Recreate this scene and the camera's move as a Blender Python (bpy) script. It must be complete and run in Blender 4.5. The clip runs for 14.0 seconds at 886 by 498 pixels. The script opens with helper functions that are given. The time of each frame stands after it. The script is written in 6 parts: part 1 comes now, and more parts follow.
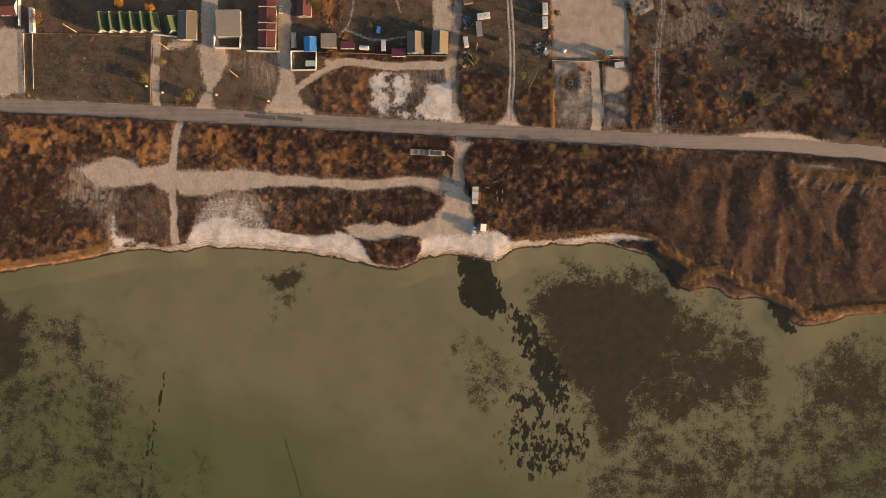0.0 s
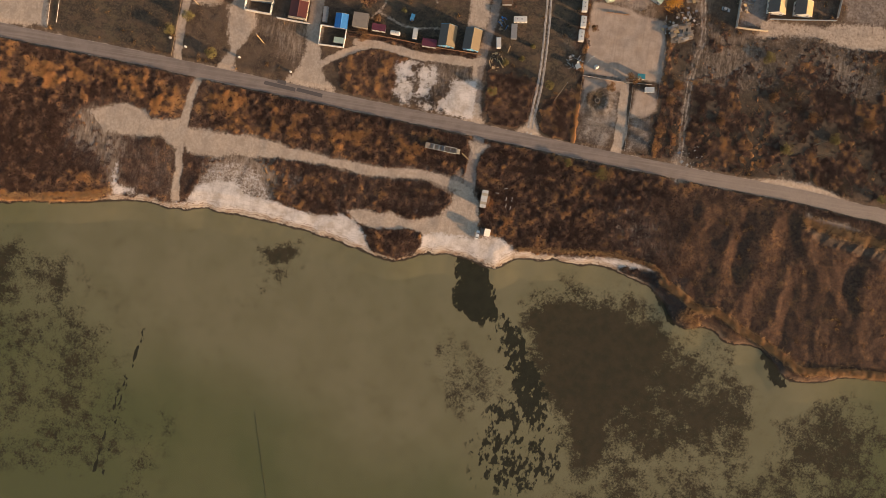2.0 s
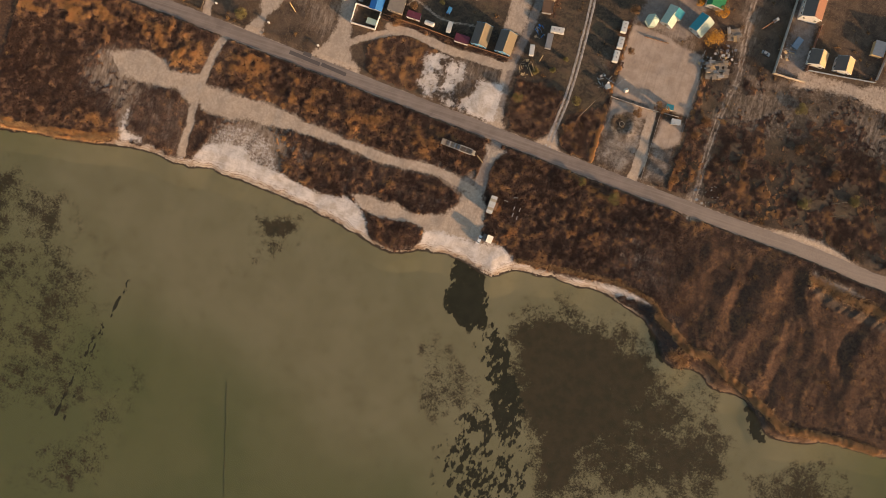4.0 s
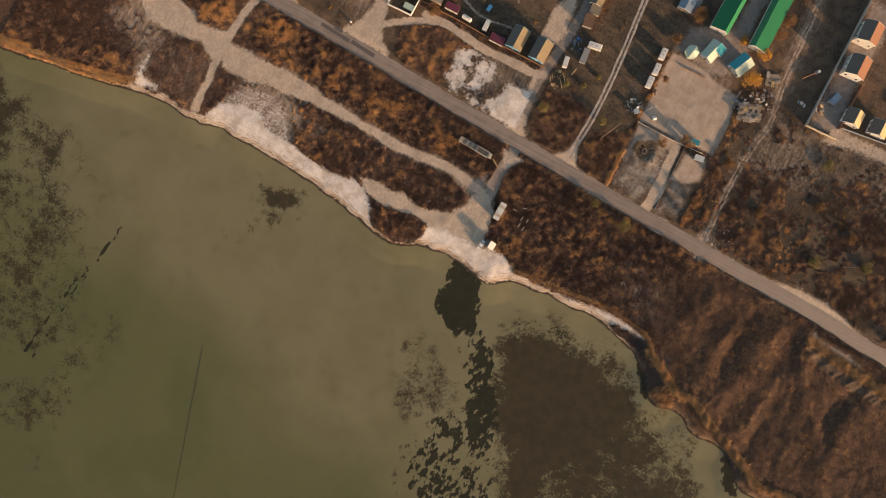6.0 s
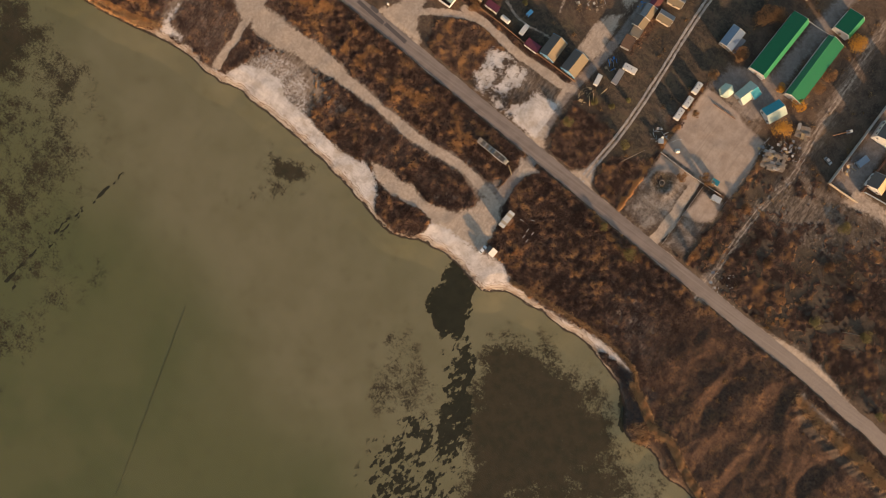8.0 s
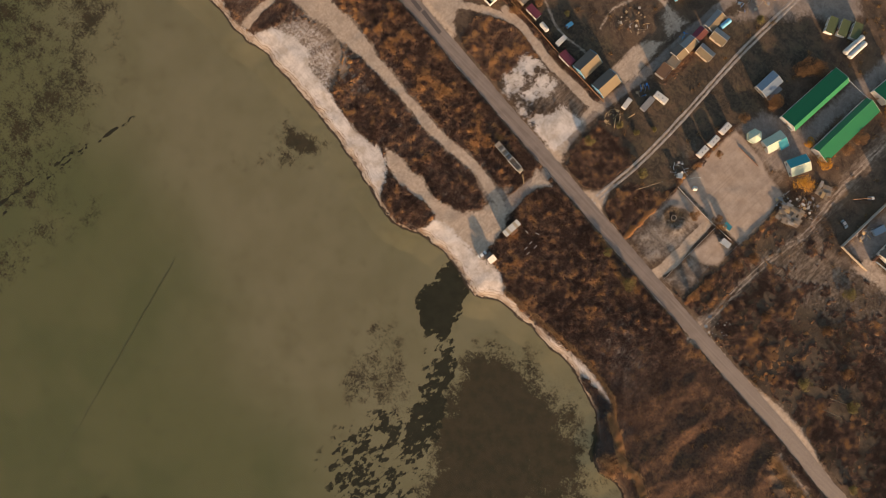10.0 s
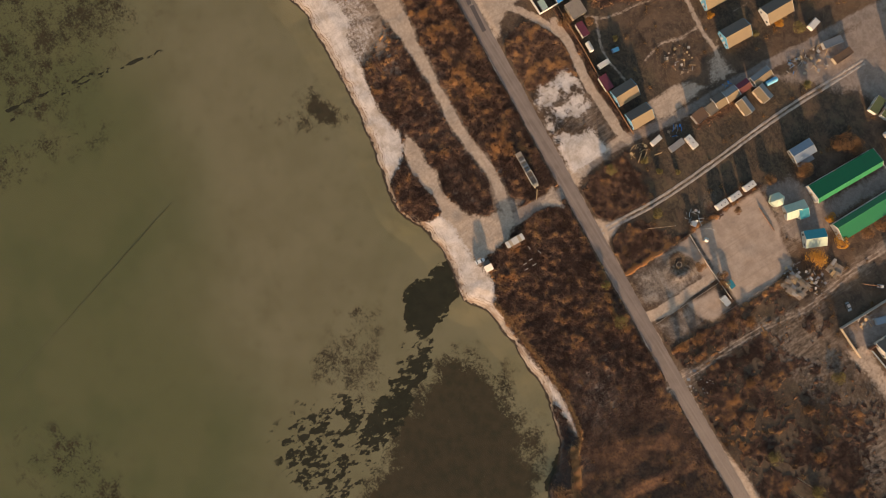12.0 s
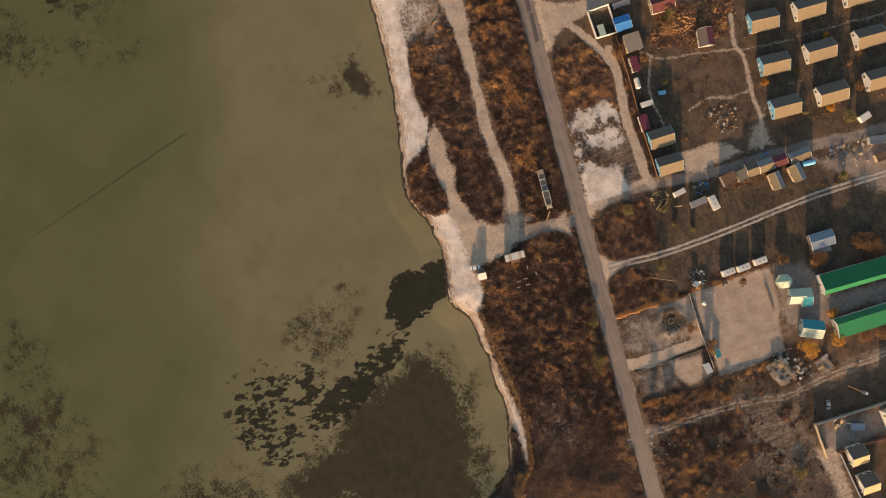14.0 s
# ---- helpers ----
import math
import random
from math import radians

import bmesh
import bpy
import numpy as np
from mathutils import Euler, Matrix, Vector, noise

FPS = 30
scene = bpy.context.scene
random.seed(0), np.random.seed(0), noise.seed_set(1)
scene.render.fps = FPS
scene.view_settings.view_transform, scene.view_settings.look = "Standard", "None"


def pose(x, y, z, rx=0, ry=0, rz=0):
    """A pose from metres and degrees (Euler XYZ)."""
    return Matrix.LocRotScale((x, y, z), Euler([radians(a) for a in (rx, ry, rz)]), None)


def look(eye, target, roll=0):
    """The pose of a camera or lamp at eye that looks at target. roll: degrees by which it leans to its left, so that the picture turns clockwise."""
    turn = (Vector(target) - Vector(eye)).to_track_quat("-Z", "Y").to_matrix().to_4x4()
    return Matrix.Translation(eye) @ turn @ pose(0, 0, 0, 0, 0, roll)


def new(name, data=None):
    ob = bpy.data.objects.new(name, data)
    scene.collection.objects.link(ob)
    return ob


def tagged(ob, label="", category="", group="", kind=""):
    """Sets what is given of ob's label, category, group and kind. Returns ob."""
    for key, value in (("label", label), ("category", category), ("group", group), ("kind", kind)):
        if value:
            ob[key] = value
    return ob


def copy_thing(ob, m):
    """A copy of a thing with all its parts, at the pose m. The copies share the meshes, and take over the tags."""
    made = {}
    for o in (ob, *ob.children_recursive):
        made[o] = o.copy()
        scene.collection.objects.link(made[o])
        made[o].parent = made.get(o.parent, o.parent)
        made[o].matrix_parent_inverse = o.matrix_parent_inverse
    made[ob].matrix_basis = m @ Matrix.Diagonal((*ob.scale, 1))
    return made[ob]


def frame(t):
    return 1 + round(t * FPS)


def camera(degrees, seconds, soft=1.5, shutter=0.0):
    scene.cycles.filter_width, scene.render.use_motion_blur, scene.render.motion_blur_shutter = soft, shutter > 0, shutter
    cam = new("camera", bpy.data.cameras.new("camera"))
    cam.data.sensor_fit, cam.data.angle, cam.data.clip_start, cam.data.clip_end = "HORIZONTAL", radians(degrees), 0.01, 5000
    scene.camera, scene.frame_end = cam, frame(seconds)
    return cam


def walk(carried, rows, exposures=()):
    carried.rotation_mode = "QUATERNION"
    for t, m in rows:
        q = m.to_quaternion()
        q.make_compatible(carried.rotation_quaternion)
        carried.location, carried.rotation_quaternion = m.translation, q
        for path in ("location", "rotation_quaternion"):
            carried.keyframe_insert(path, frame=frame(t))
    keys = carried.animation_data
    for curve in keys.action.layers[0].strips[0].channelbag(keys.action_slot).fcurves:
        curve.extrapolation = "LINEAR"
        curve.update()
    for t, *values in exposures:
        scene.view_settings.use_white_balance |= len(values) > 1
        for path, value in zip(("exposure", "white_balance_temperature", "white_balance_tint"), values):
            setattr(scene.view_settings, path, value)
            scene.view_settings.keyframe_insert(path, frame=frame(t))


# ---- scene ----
SKY, SUN, EXPO = 0.12, 5.0, 1.08
cam = camera(72.0, 14.0, soft=0.7)
# seconds, eye, tilt about the camera's own axes and turn about the plumb line
ROWS = [
    (0.0, 0.00, 0.00, 318.28, 0.135, -0.047, 0.000),
    (0.5, 0.04, 0.03, 316.83, 0.091, -0.025, 2.201),
    (1.0, 0.11, 0.05, 315.39, 0.063, -0.020, 4.394),
    (1.5, 0.17, 0.02, 314.00, 0.036, -0.020, 6.608),
    (2.0, 0.23, -0.01, 312.69, 0.024, -0.010, 8.851),
    (2.5, 0.31, -0.07, 311.41, 0.027, -0.017, 11.138),
    (3.0, 0.40, -0.14, 310.08, 0.042, -0.041, 13.422),
    (5.5, 0.70, -0.53, 301.96, 0.016, 0.001, 24.997),
    (6.0, 0.76, -0.65, 300.34, 0.010, -0.006, 27.347),
    (6.5, 0.81, -0.80, 298.77, 0.002, -0.011, 29.715),
    (7.0, 0.85, -0.94, 297.28, 0.002, -0.008, 32.031),
    (7.5, 0.89, -1.08, 295.86, 0.011, 0.004, 34.348),
    (8.0, 1.00, -1.19, 294.46, 0.015, -0.008, 36.652),
    (10.5, 1.99, -1.62, 287.55, 0.009, -0.012, 48.821),
    (11.0, 2.23, -1.60, 286.14, 0.016, -0.005, 51.574),
    (11.5, 2.51, -1.48, 284.68, 0.021, 0.019, 54.714),
    (12.0, 2.84, -1.30, 283.26, 0.007, 0.059, 58.076),
    (12.5, 3.18, -1.06, 281.92, -0.011, 0.104, 61.557),
    (13.0, 3.52, -0.79, 280.70, -0.033, 0.128, 65.093),
    (13.5, 3.83, -0.46, 279.55, -0.043, 0.177, 68.684),
    (14.0, 4.13, -0.10, 278.44, -0.050, 0.267, 72.296),
]
walk(cam, [(t, pose(x, y, z, a, b, c)) for t, x, y, z, a, b, c in ROWS], exposures=[(0.0, EXPO), (14.0, EXPO)])

# ---- light: low evening sun from the east-south-east, clear sky ----
SUN_ELEVATION, SUN_X, SUN_Y = 8.5, 0.95, -0.31
world = bpy.data.worlds.new("evening_sky")
scene.world = world
world.use_nodes = True
sky = world.node_tree.nodes.new("ShaderNodeTexSky")
sky.sky_type, sky.sun_disc = "NISHITA", False
sky.sun_elevation, sky.sun_rotation = radians(SUN_ELEVATION), math.atan2(SUN_X, SUN_Y)
sky.dust_density = 2.0
back = world.node_tree.nodes["Background"]
back.inputs["Strength"].default_value = SKY
world.node_tree.links.new(sky.outputs[0], back.inputs["Color"])
lamp = bpy.data.lights.new("sun", "SUN")
lamp.energy, lamp.angle, lamp.color = SUN, radians(0.8), (1.0, 0.648, 0.39)
sun = new("sun", lamp)
flat = math.hypot(SUN_X, SUN_Y)
sun.matrix_world = look((SUN_X / flat * 400, SUN_Y / flat * 400, math.tan(radians(SUN_ELEVATION)) * 400), (0, 0, 0))

# ---- small helpers ----
def fbm(x, y, size, seed=0, octaves=4):
    """Fractal value noise from 0 to 1 at places in metres."""
    total, amount, weight = 0.0, 1.0, 0.0
    for o in range(octaves):
        u, v = x / size * 2 ** o + 17.3 * seed, y / size * 2 ** o + 9.1 * seed
        i, j = np.floor(u).astype(np.int64), np.floor(v).astype(np.int64)
        fu, fv = u - i, v - j
        fu, fv = fu * fu * (3 - 2 * fu), fv * fv * (3 - 2 * fv)

        def corner(a, b):
            h = (a * 374761393 + b * 668265263 + (seed + o) * 1274126177) & 0xFFFFFFFF
            h = ((h ^ (h >> 13)) * 1274126177) & 0xFFFFFFFF
            return ((h ^ (h >> 16)) & 0xFFFF) / 65535.0
        low = corner(i, j) * (1 - fu) + corner(i + 1, j) * fu
        high = corner(i, j + 1) * (1 - fu) + corner(i + 1, j + 1) * fu
        total, weight = total + amount * (low * (1 - fv) + high * fv), weight + amount
        amount *= 0.5
    return total / weight


def smooth_line(points, step=2.0):
    """A Catmull-Rom line through the points, closed up to about step metres."""
    p = [np.array(q, float) for q in points]
    p = [2 * p[0] - p[1]] + p + [2 * p[-1] - p[-2]]
    out = []
    for a, b, c, d in zip(p, p[1:], p[2:], p[3:]):
        n = max(1, int(np.linalg.norm(c - b) / step))
        for k in range(n):
            t = k / n
            out.append(0.5 * (2 * b + (c - a) * t + (2 * a - 5 * b + 4 * c - d) * t * t + (3 * b - a - 3 * c + d) * t ** 3))
    return np.array(out + [p[-2]])


def line_distance(x, y, line):
    best = np.full(x.shape, 1e9)
    for (ax, ay), (bx, by) in zip(line, line[1:]):
        dx, dy = bx - ax, by - ay
        t = np.clip(((x - ax) * dx + (y - ay) * dy) / (dx * dx + dy * dy + 1e-9), 0, 1)
        best = np.minimum(best, (x - ax - t * dx) ** 2 + (y - ay - t * dy) ** 2)
    return np.sqrt(best)


def inside(x, y, line):
    odd = np.zeros(x.shape, bool)
    for (ax, ay), (bx, by) in zip(line, list(line[1:]) + [line[0]]):
        if ay != by:
            odd ^= ((ay > y) != (by > y)) & (x < (bx - ax) * (y - ay) / (by - ay) + ax)
    return odd


def finer(line, step):
    out = [line[0]]
    for a, b in zip(line, line[1:]):
        n = max(1, int(np.linalg.norm(np.subtract(b, a)) / step))
        out += [np.add(a, np.subtract(b, a) * (k + 1) / n) for k in range(n)]
    return np.array(out)


def close_to(x, y, line, margin):
    """Which places lie in the line's box, widened by a margin."""
    xs, ys = [p[0] for p in line], [p[1] for p in line]
    return (x > min(xs) - margin) & (x < max(xs) + margin) & (y > min(ys) - margin) & (y < max(ys) + margin)


def area(x, y, corners, edge=2.0, rough=2.0, seed=3):
    """1 inside the outline, 0 outside, with a ragged edge."""
    near = close_to(x, y, corners, edge + 2 * rough + 0.5)
    if not near.all():
        out = np.zeros(x.shape)
        if near.any():
            out[near] = area(x[near], y[near], corners, edge, rough, seed)
        return out
    x2 = x + (fbm(x, y, 9, seed) - 0.5) * 4 * rough
    y2 = y + (fbm(x, y, 9, seed + 50) - 0.5) * 4 * rough
    ring = list(corners) + [corners[0]]
    d = line_distance(x2, y2, ring) * np.where(inside(x2, y2, corners), 1, -1)
    return np.clip(0.5 + d / (2 * edge), 0, 1)


def strip(x, y, line, half, edge=0.8, rough=0.5, seed=7):
    near = close_to(x, y, line, half + edge + 2 * rough + 0.5)
    if not near.all():
        out = np.zeros(x.shape)
        if near.any():
            out[near] = strip(x[near], y[near], line, half, edge, rough, seed)
        return out
    x2 = x + (fbm(x, y, 6, seed) - 0.5) * 4 * rough
    y2 = y + (fbm(x, y, 6, seed + 50) - 0.5) * 4 * rough
    return np.clip(0.5 + (half - line_distance(x2, y2, line)) / (2 * edge), 0, 1)


def mesh_from(name, verts, faces, material=None):
    me = bpy.data.meshes.new(name)
    me.from_pydata([tuple(v) for v in verts], [], [tuple(f) for f in faces])
    if material:
        me.materials.append(material)
    return me


def mesh_arrays(name, verts, faces, material):
    """A mesh from arrays: verts n x 3, faces n x 3 or n x 4."""
    me = bpy.data.meshes.new(name)
    n, k = faces.shape
    me.vertices.add(len(verts))
    me.vertices.foreach_set("co", np.ascontiguousarray(verts, np.float32).ravel())
    me.loops.add(n * k)
    me.loops.foreach_set("vertex_index", np.ascontiguousarray(faces, np.int32).ravel())
    me.polygons.add(n)
    me.polygons.foreach_set("loop_start", np.arange(0, n * k, k, dtype=np.int32))
    me.update(calc_edges=True)
    me.materials.append(material)
    return me


# ---- materials ----
class Nodes:
    """Short hand for building one node material."""
    def __init__(self, name):
        self.mat = bpy.data.materials.new(name)
        self.mat.use_nodes = True
        self.tree = self.mat.node_tree
        self.bsdf = self.tree.nodes["Principled BSDF"]
        self.out = self.tree.nodes["Material Output"]
        self.coords = self.tree.nodes.new("ShaderNodeTexCoord").outputs["Object"]

    def put(self, socket, value):
        if isinstance(value, bpy.types.NodeSocket):
            self.tree.links.new(value, socket)
        else:
            socket.default_value = (*value, 1.0) if isinstance(value, tuple) and len(value) == 3 and len(socket.default_value) == 4 else value

    def noise(self, size, detail=4.0, rough=0.6, stretch=None, coords=None):
        n = self.tree.nodes.new("ShaderNodeTexNoise")
        n.inputs["Scale"].default_value, n.inputs["Detail"].default_value, n.inputs["Roughness"].default_value = 1.0 / size, detail, rough
        source = coords or self.coords
        if stretch:
            m = self.tree.nodes.new("ShaderNodeMapping")
            m.inputs["Rotation"].default_value[2] = radians(stretch[2])
            m.inputs["Scale"].default_value = (stretch[0], stretch[1], 1)
            self.tree.links.new(source, m.inputs["Vector"])
            source = m.outputs[0]
        self.tree.links.new(source, n.inputs["Vector"])
        return n.outputs["Fac"]

    def math(self, op, a, b=0.0, clamp=False):
        n = self.tree.nodes.new("ShaderNodeMath")
        n.operation, n.use_clamp = op, clamp
        self.put(n.inputs[0], a), self.put(n.inputs[1], b)
        return n.outputs[0]

    def step(self, value, low, high):
        n = self.tree.nodes.new("ShaderNodeMapRange")
        n.interpolation_type = "SMOOTHSTEP"
        self.put(n.inputs["Value"], value)
        n.inputs["From Min"].default_value, n.inputs["From Max"].default_value = low, high
        return n.outputs[0]

    def mix(self, fac, a, b, blend="MIX"):
        n = self.tree.nodes.new("ShaderNodeMix")
        n.data_type, n.blend_type = "RGBA", blend
        self.put(n.inputs[0], fac), self.put(n.inputs[6], a), self.put(n.inputs[7], b)
        return n.outputs[2]

    def attribute(self, name):
        n = self.tree.nodes.new("ShaderNodeAttribute")
        n.attribute_name = name
        s = self.tree.nodes.new("ShaderNodeSeparateColor")
        self.tree.links.new(n.outputs["Color"], s.inputs[0])
        return s.outputs[0], s.outputs[1], s.outputs[2], n.outputs["Alpha"]

    def island(self):
        return self.tree.nodes.new("ShaderNodeNewGeometry").outputs["Random Per Island"]

    def each(self):
        return self.tree.nodes.new("ShaderNodeObjectInfo").outputs["Random"]

    def bump(self, height, depth, strength=1.0):
        n = self.tree.nodes.new("ShaderNodeBump")
        n.inputs["Distance"].default_value, n.inputs["Strength"].default_value = depth, strength
        self.put(n.inputs["Height"], height)
        self.tree.links.new(n.outputs[0], self.bsdf.inputs["Normal"])

    def finish(self, colour, rough=0.9, metal=0.0, spec=0.3):
        self.put(self.bsdf.inputs["Base Color"], colour)
        self.put(self.bsdf.inputs["Roughness"], rough)
        self.bsdf.inputs["Metallic"].default_value = metal
        self.bsdf.inputs["Specular IOR Level"].default_value = spec
        return self.mat


def painted(name, colour, rough=0.6, wear=0.35, metal=0.0, streak=0.0, size=1.2):
    """Paint, plaster or sheet metal with grime at two scales."""
    n = Nodes(name)
    dirt = n.step(n.noise(size, 6, 0.65), 0.42, 0.72)
    fine = n.noise(0.12, 3)
    dark = tuple(c * 0.55 + 0.02 for c in colour)
    c = n.mix(n.math("MULTIPLY", dirt, wear), colour, dark)
    c = n.mix(n.math("MULTIPLY", n.step(fine, 0.5, 0.8), 0.3), c, tuple(min(1, v * 1.25) for v in colour))
    if streak:
        c = n.mix(n.math("MULTIPLY", n.step(n.noise(0.6, 5, 0.6, (1, 0.12, 0)), 0.5, 0.75), streak), c, (0.16, 0.09, 0.05))
    c = n.mix(n.math("MULTIPLY", n.each(), 0.22), c, dark)
    n.bump(fine, 0.01, 0.4)
    return n.finish(c, rough, metal)


def ground_material():
    n = Nodes("ground_cover")
    sand, dirt, reed, ash = n.attribute("cover")
    black, brown, green, deep = n.attribute("growth")
    yard, pave_shade, dust, warm = n.attribute("lots")
    wide, mid, small, grit = n.noise(28, 5), n.noise(5, 5, 0.65), n.noise(1.3, 4, 0.7), n.noise(0.35, 3, 0.7)
    coarse = n.noise(2.6, 5, 0.7)
    ragged = n.math("ADD", n.math("MULTIPLY", coarse, 0.25), n.math("ADD", n.math("MULTIPLY", small, 0.4), n.math("MULTIPLY", grit, 0.35)))
    speck = n.noise(0.45, 2, 0.8)
    brushed = n.noise(1.6, 4, 0.7, (1.0, 0.22, 0))

    def edged(mask, sharp=3.0, depth=1.0, tex=None):
        v = n.math("ADD", mask, n.math("MULTIPLY", n.math("SUBTRACT", tex or ragged, 0.5), depth))
        return n.math("MULTIPLY", n.step(v, 0.5 - 0.5 / sharp, 0.5 + 0.5 / sharp), n.step(mask, 0.02, 0.15))

    def spread(amount, low, high, value):
        return n.math("MULTIPLY", n.step(value, low, high), amount)
    soil = n.mix(n.step(mid, 0.35, 0.65), (0.066, 0.043, 0.029), (0.128, 0.083, 0.053))
    soil = n.mix(spread(0.6, 0.5, 0.7, wide), soil, (0.16, 0.095, 0.05))
    soil = n.mix(spread(0.5, 0.5, 0.68, small), soil, (0.20, 0.145, 0.09))
    litter = n.mix(n.step(small, 0.36, 0.64), (0.052, 0.028, 0.018), (0.115, 0.060, 0.034))
    litter = n.mix(spread(0.4, 0.5, 0.72, speck), litter, (0.165, 0.084, 0.043))
    litter = n.mix(n.math("MULTIPLY", warm, n.step(coarse, 0.4, 0.6)), litter, (0.27, 0.135, 0.05))
    c = n.mix(edged(reed, 2.0, 2.0), soil, litter)
    c = n.mix(n.math("MULTIPLY", edged(green, 1.3, 0.9), 0.85), c, n.mix(n.step(small, 0.35, 0.7), (0.036, 0.029, 0.021), (0.094, 0.069, 0.044)))
    # sunlit patches between shadows on the lawns, painted as warm blotches
    c = n.mix(n.math("MULTIPLY", n.math("MULTIPLY", green, n.step(n.noise(7, 5, 0.7), 0.5, 0.66)), 0.5), c, (0.15, 0.11, 0.06))
    c = n.mix(n.math("MULTIPLY", green, spread(0.6, 0.48, 0.62, n.noise(3.6, 5, 0.7, (0.6, 1.0, 0)))), c, (0.135, 0.086, 0.054))
    # grey road dust, also laid down as painted shade in some outlines
    dust_and_shade = n.mix(n.step(coarse, 0.35, 0.65), (0.22, 0.169, 0.135), (0.30, 0.238, 0.19))
    dust_and_shade = n.mix(spread(0.4, 0.45, 0.7, mid), dust_and_shade, (0.17, 0.13, 0.105))
    c = n.mix(edged(pave_shade, 1.5, 1.8), c, dust_and_shade)
    grey = n.mix(n.step(mid, 0.36, 0.64), (0.125, 0.098, 0.078), (0.36, 0.30, 0.245))
    grey = n.mix(spread(0.4, 0.5, 0.7, coarse), grey, (0.13, 0.10, 0.08))
    grey = n.mix(spread(0.35, 0.5, 0.75, grit), grey, (0.14, 0.11, 0.085))
    c = n.mix(edged(ash, 1.6, 2.0), c, grey)
    c = n.mix(spread(0.55, 0.46, 0.78, speck), c, n.mix(0.5, c, (0.05, 0.035, 0.025)))
    c = n.mix(n.math("MULTIPLY", n.step(speck, 0.52, 0.25), 0.35), c, n.mix(0.4, c, (0.5, 0.40, 0.30)))
    film = n.mix(n.step(brushed, 0.35, 0.65), (0.27, 0.19, 0.132), (0.42, 0.315, 0.23))
    swept = n.math("ADD", n.math("MULTIPLY", brushed, 0.55), n.math("MULTIPLY", ragged, 0.45))
    c = n.mix(n.math("MULTIPLY", edged(dust, 0.8, 2.8, swept), 0.85), c, film)
    track = n.mix(n.step(small, 0.3, 0.7), (0.40, 0.295, 0.212), (0.52, 0.402, 0.298))
    track = n.mix(spread(0.45, 0.45, 0.65, mid), track, (0.30, 0.225, 0.165))
    track = n.mix(spread(0.4, 0.5, 0.72, brushed), track, (0.24, 0.185, 0.14))
    c = n.mix(edged(dirt, 2.2, 2.0, n.math("ADD", n.math("MULTIPLY", swept, 0.55), n.math("MULTIPLY", ragged, 0.45))), c, track)
    trodden = n.mix(n.step(mid, 0.3, 0.7), (0.33, 0.242, 0.178), (0.455, 0.347, 0.262))
    trodden = n.mix(spread(0.45, 0.5, 0.68, n.noise(2.2, 4, 0.6, (1.0, 0.07, 12))), trodden, (0.27, 0.20, 0.15))
    trodden = n.mix(spread(0.35, 0.5, 0.7, small), trodden, (0.25, 0.20, 0.155))
    c = n.mix(edged(yard, 1.6, 1.2), c, trodden)
    pale = n.mix(n.step(mid, 0.32, 0.62), (0.47, 0.385, 0.31), (0.69, 0.60, 0.525))
    pale = n.mix(spread(0.45, 0.48, 0.7, brushed), pale, (0.43, 0.345, 0.275))
    pale = n.mix(spread(0.55, 0.5, 0.7, n.noise(0.9, 5, 0.75, (0.2, 1.0, 0))), pale, (0.40, 0.315, 0.245))
    pale = n.mix(spread(0.35, 0.52, 0.7, small), pale, (0.38, 0.30, 0.245))
    pale = n.mix(spread(0.5, 0.66, 0.74, speck), pale, (0.16, 0.11, 0.08))
    c = n.mix(edged(sand, 2.4, 2.0), c, pale)
    # lake bed: silt, green algae offshore, brown and black weed
    silt = n.mix(n.step(wide, 0.35, 0.65), (0.274, 0.249, 0.163), (0.318, 0.289, 0.196))
    silt = n.mix(spread(0.95, 0.0, 1.05, deep), silt, n.mix(n.step(n.noise(60, 3), 0.4, 0.6), (0.170, 0.180, 0.090), (0.136, 0.157, 0.074)))
    silt = n.mix(spread(0.22, 0.5, 0.72, n.noise(6, 6, 0.75)), silt, (0.12, 0.105, 0.065))
    specks = n.math("ADD", n.math("MULTIPLY", n.noise(17, 5, 0.65), 0.38), n.math("ADD", n.math("MULTIPLY", n.noise(4.5, 5, 0.7), 0.3), n.math("MULTIPLY", n.noise(1.2, 4, 0.8), 0.32)))
    patch = n.math("ADD", n.math("MULTIPLY", n.noise(2.7, 3, 0.6, (1.0, 0.6, -35)), 0.7), n.math("MULTIPLY", n.noise(9, 4, 0.6), 0.3))

    def grown(mask, tex, depth, sharp):
        v = n.math("ADD", mask, n.math("MULTIPLY", n.math("SUBTRACT", tex, 0.5), depth))
        return n.math("MULTIPLY", n.step(v, 0.5 - 0.5 / sharp, 0.5 + 0.5 / sharp), n.step(mask, 0.05, 0.3))
    bed = n.mix(n.math("MULTIPLY", grown(brown, specks, 5.2, 1.7), 0.93), silt, n.mix(n.step(mid, 0.3, 0.7), (0.018, 0.012, 0.010), (0.050, 0.031, 0.022)))
    bed = n.mix(grown(black, patch, 4.0, 4.0), bed, n.mix(n.step(mid, 0.3, 0.7), (0.008, 0.009, 0.009), (0.022, 0.021, 0.018)))
    height = n.tree.nodes.new("ShaderNodeSeparateXYZ")
    n.tree.links.new(n.coords, height.inputs[0])
    level = n.math("ADD", height.outputs[2], n.math("MULTIPLY", n.math("SUBTRACT", small, 0.5), 0.22))
    rust = n.math("MULTIPLY", n.step(level, 0.0, 0.2), n.math("SUBTRACT", 1.0, n.step(level, 0.3, 0.7)))
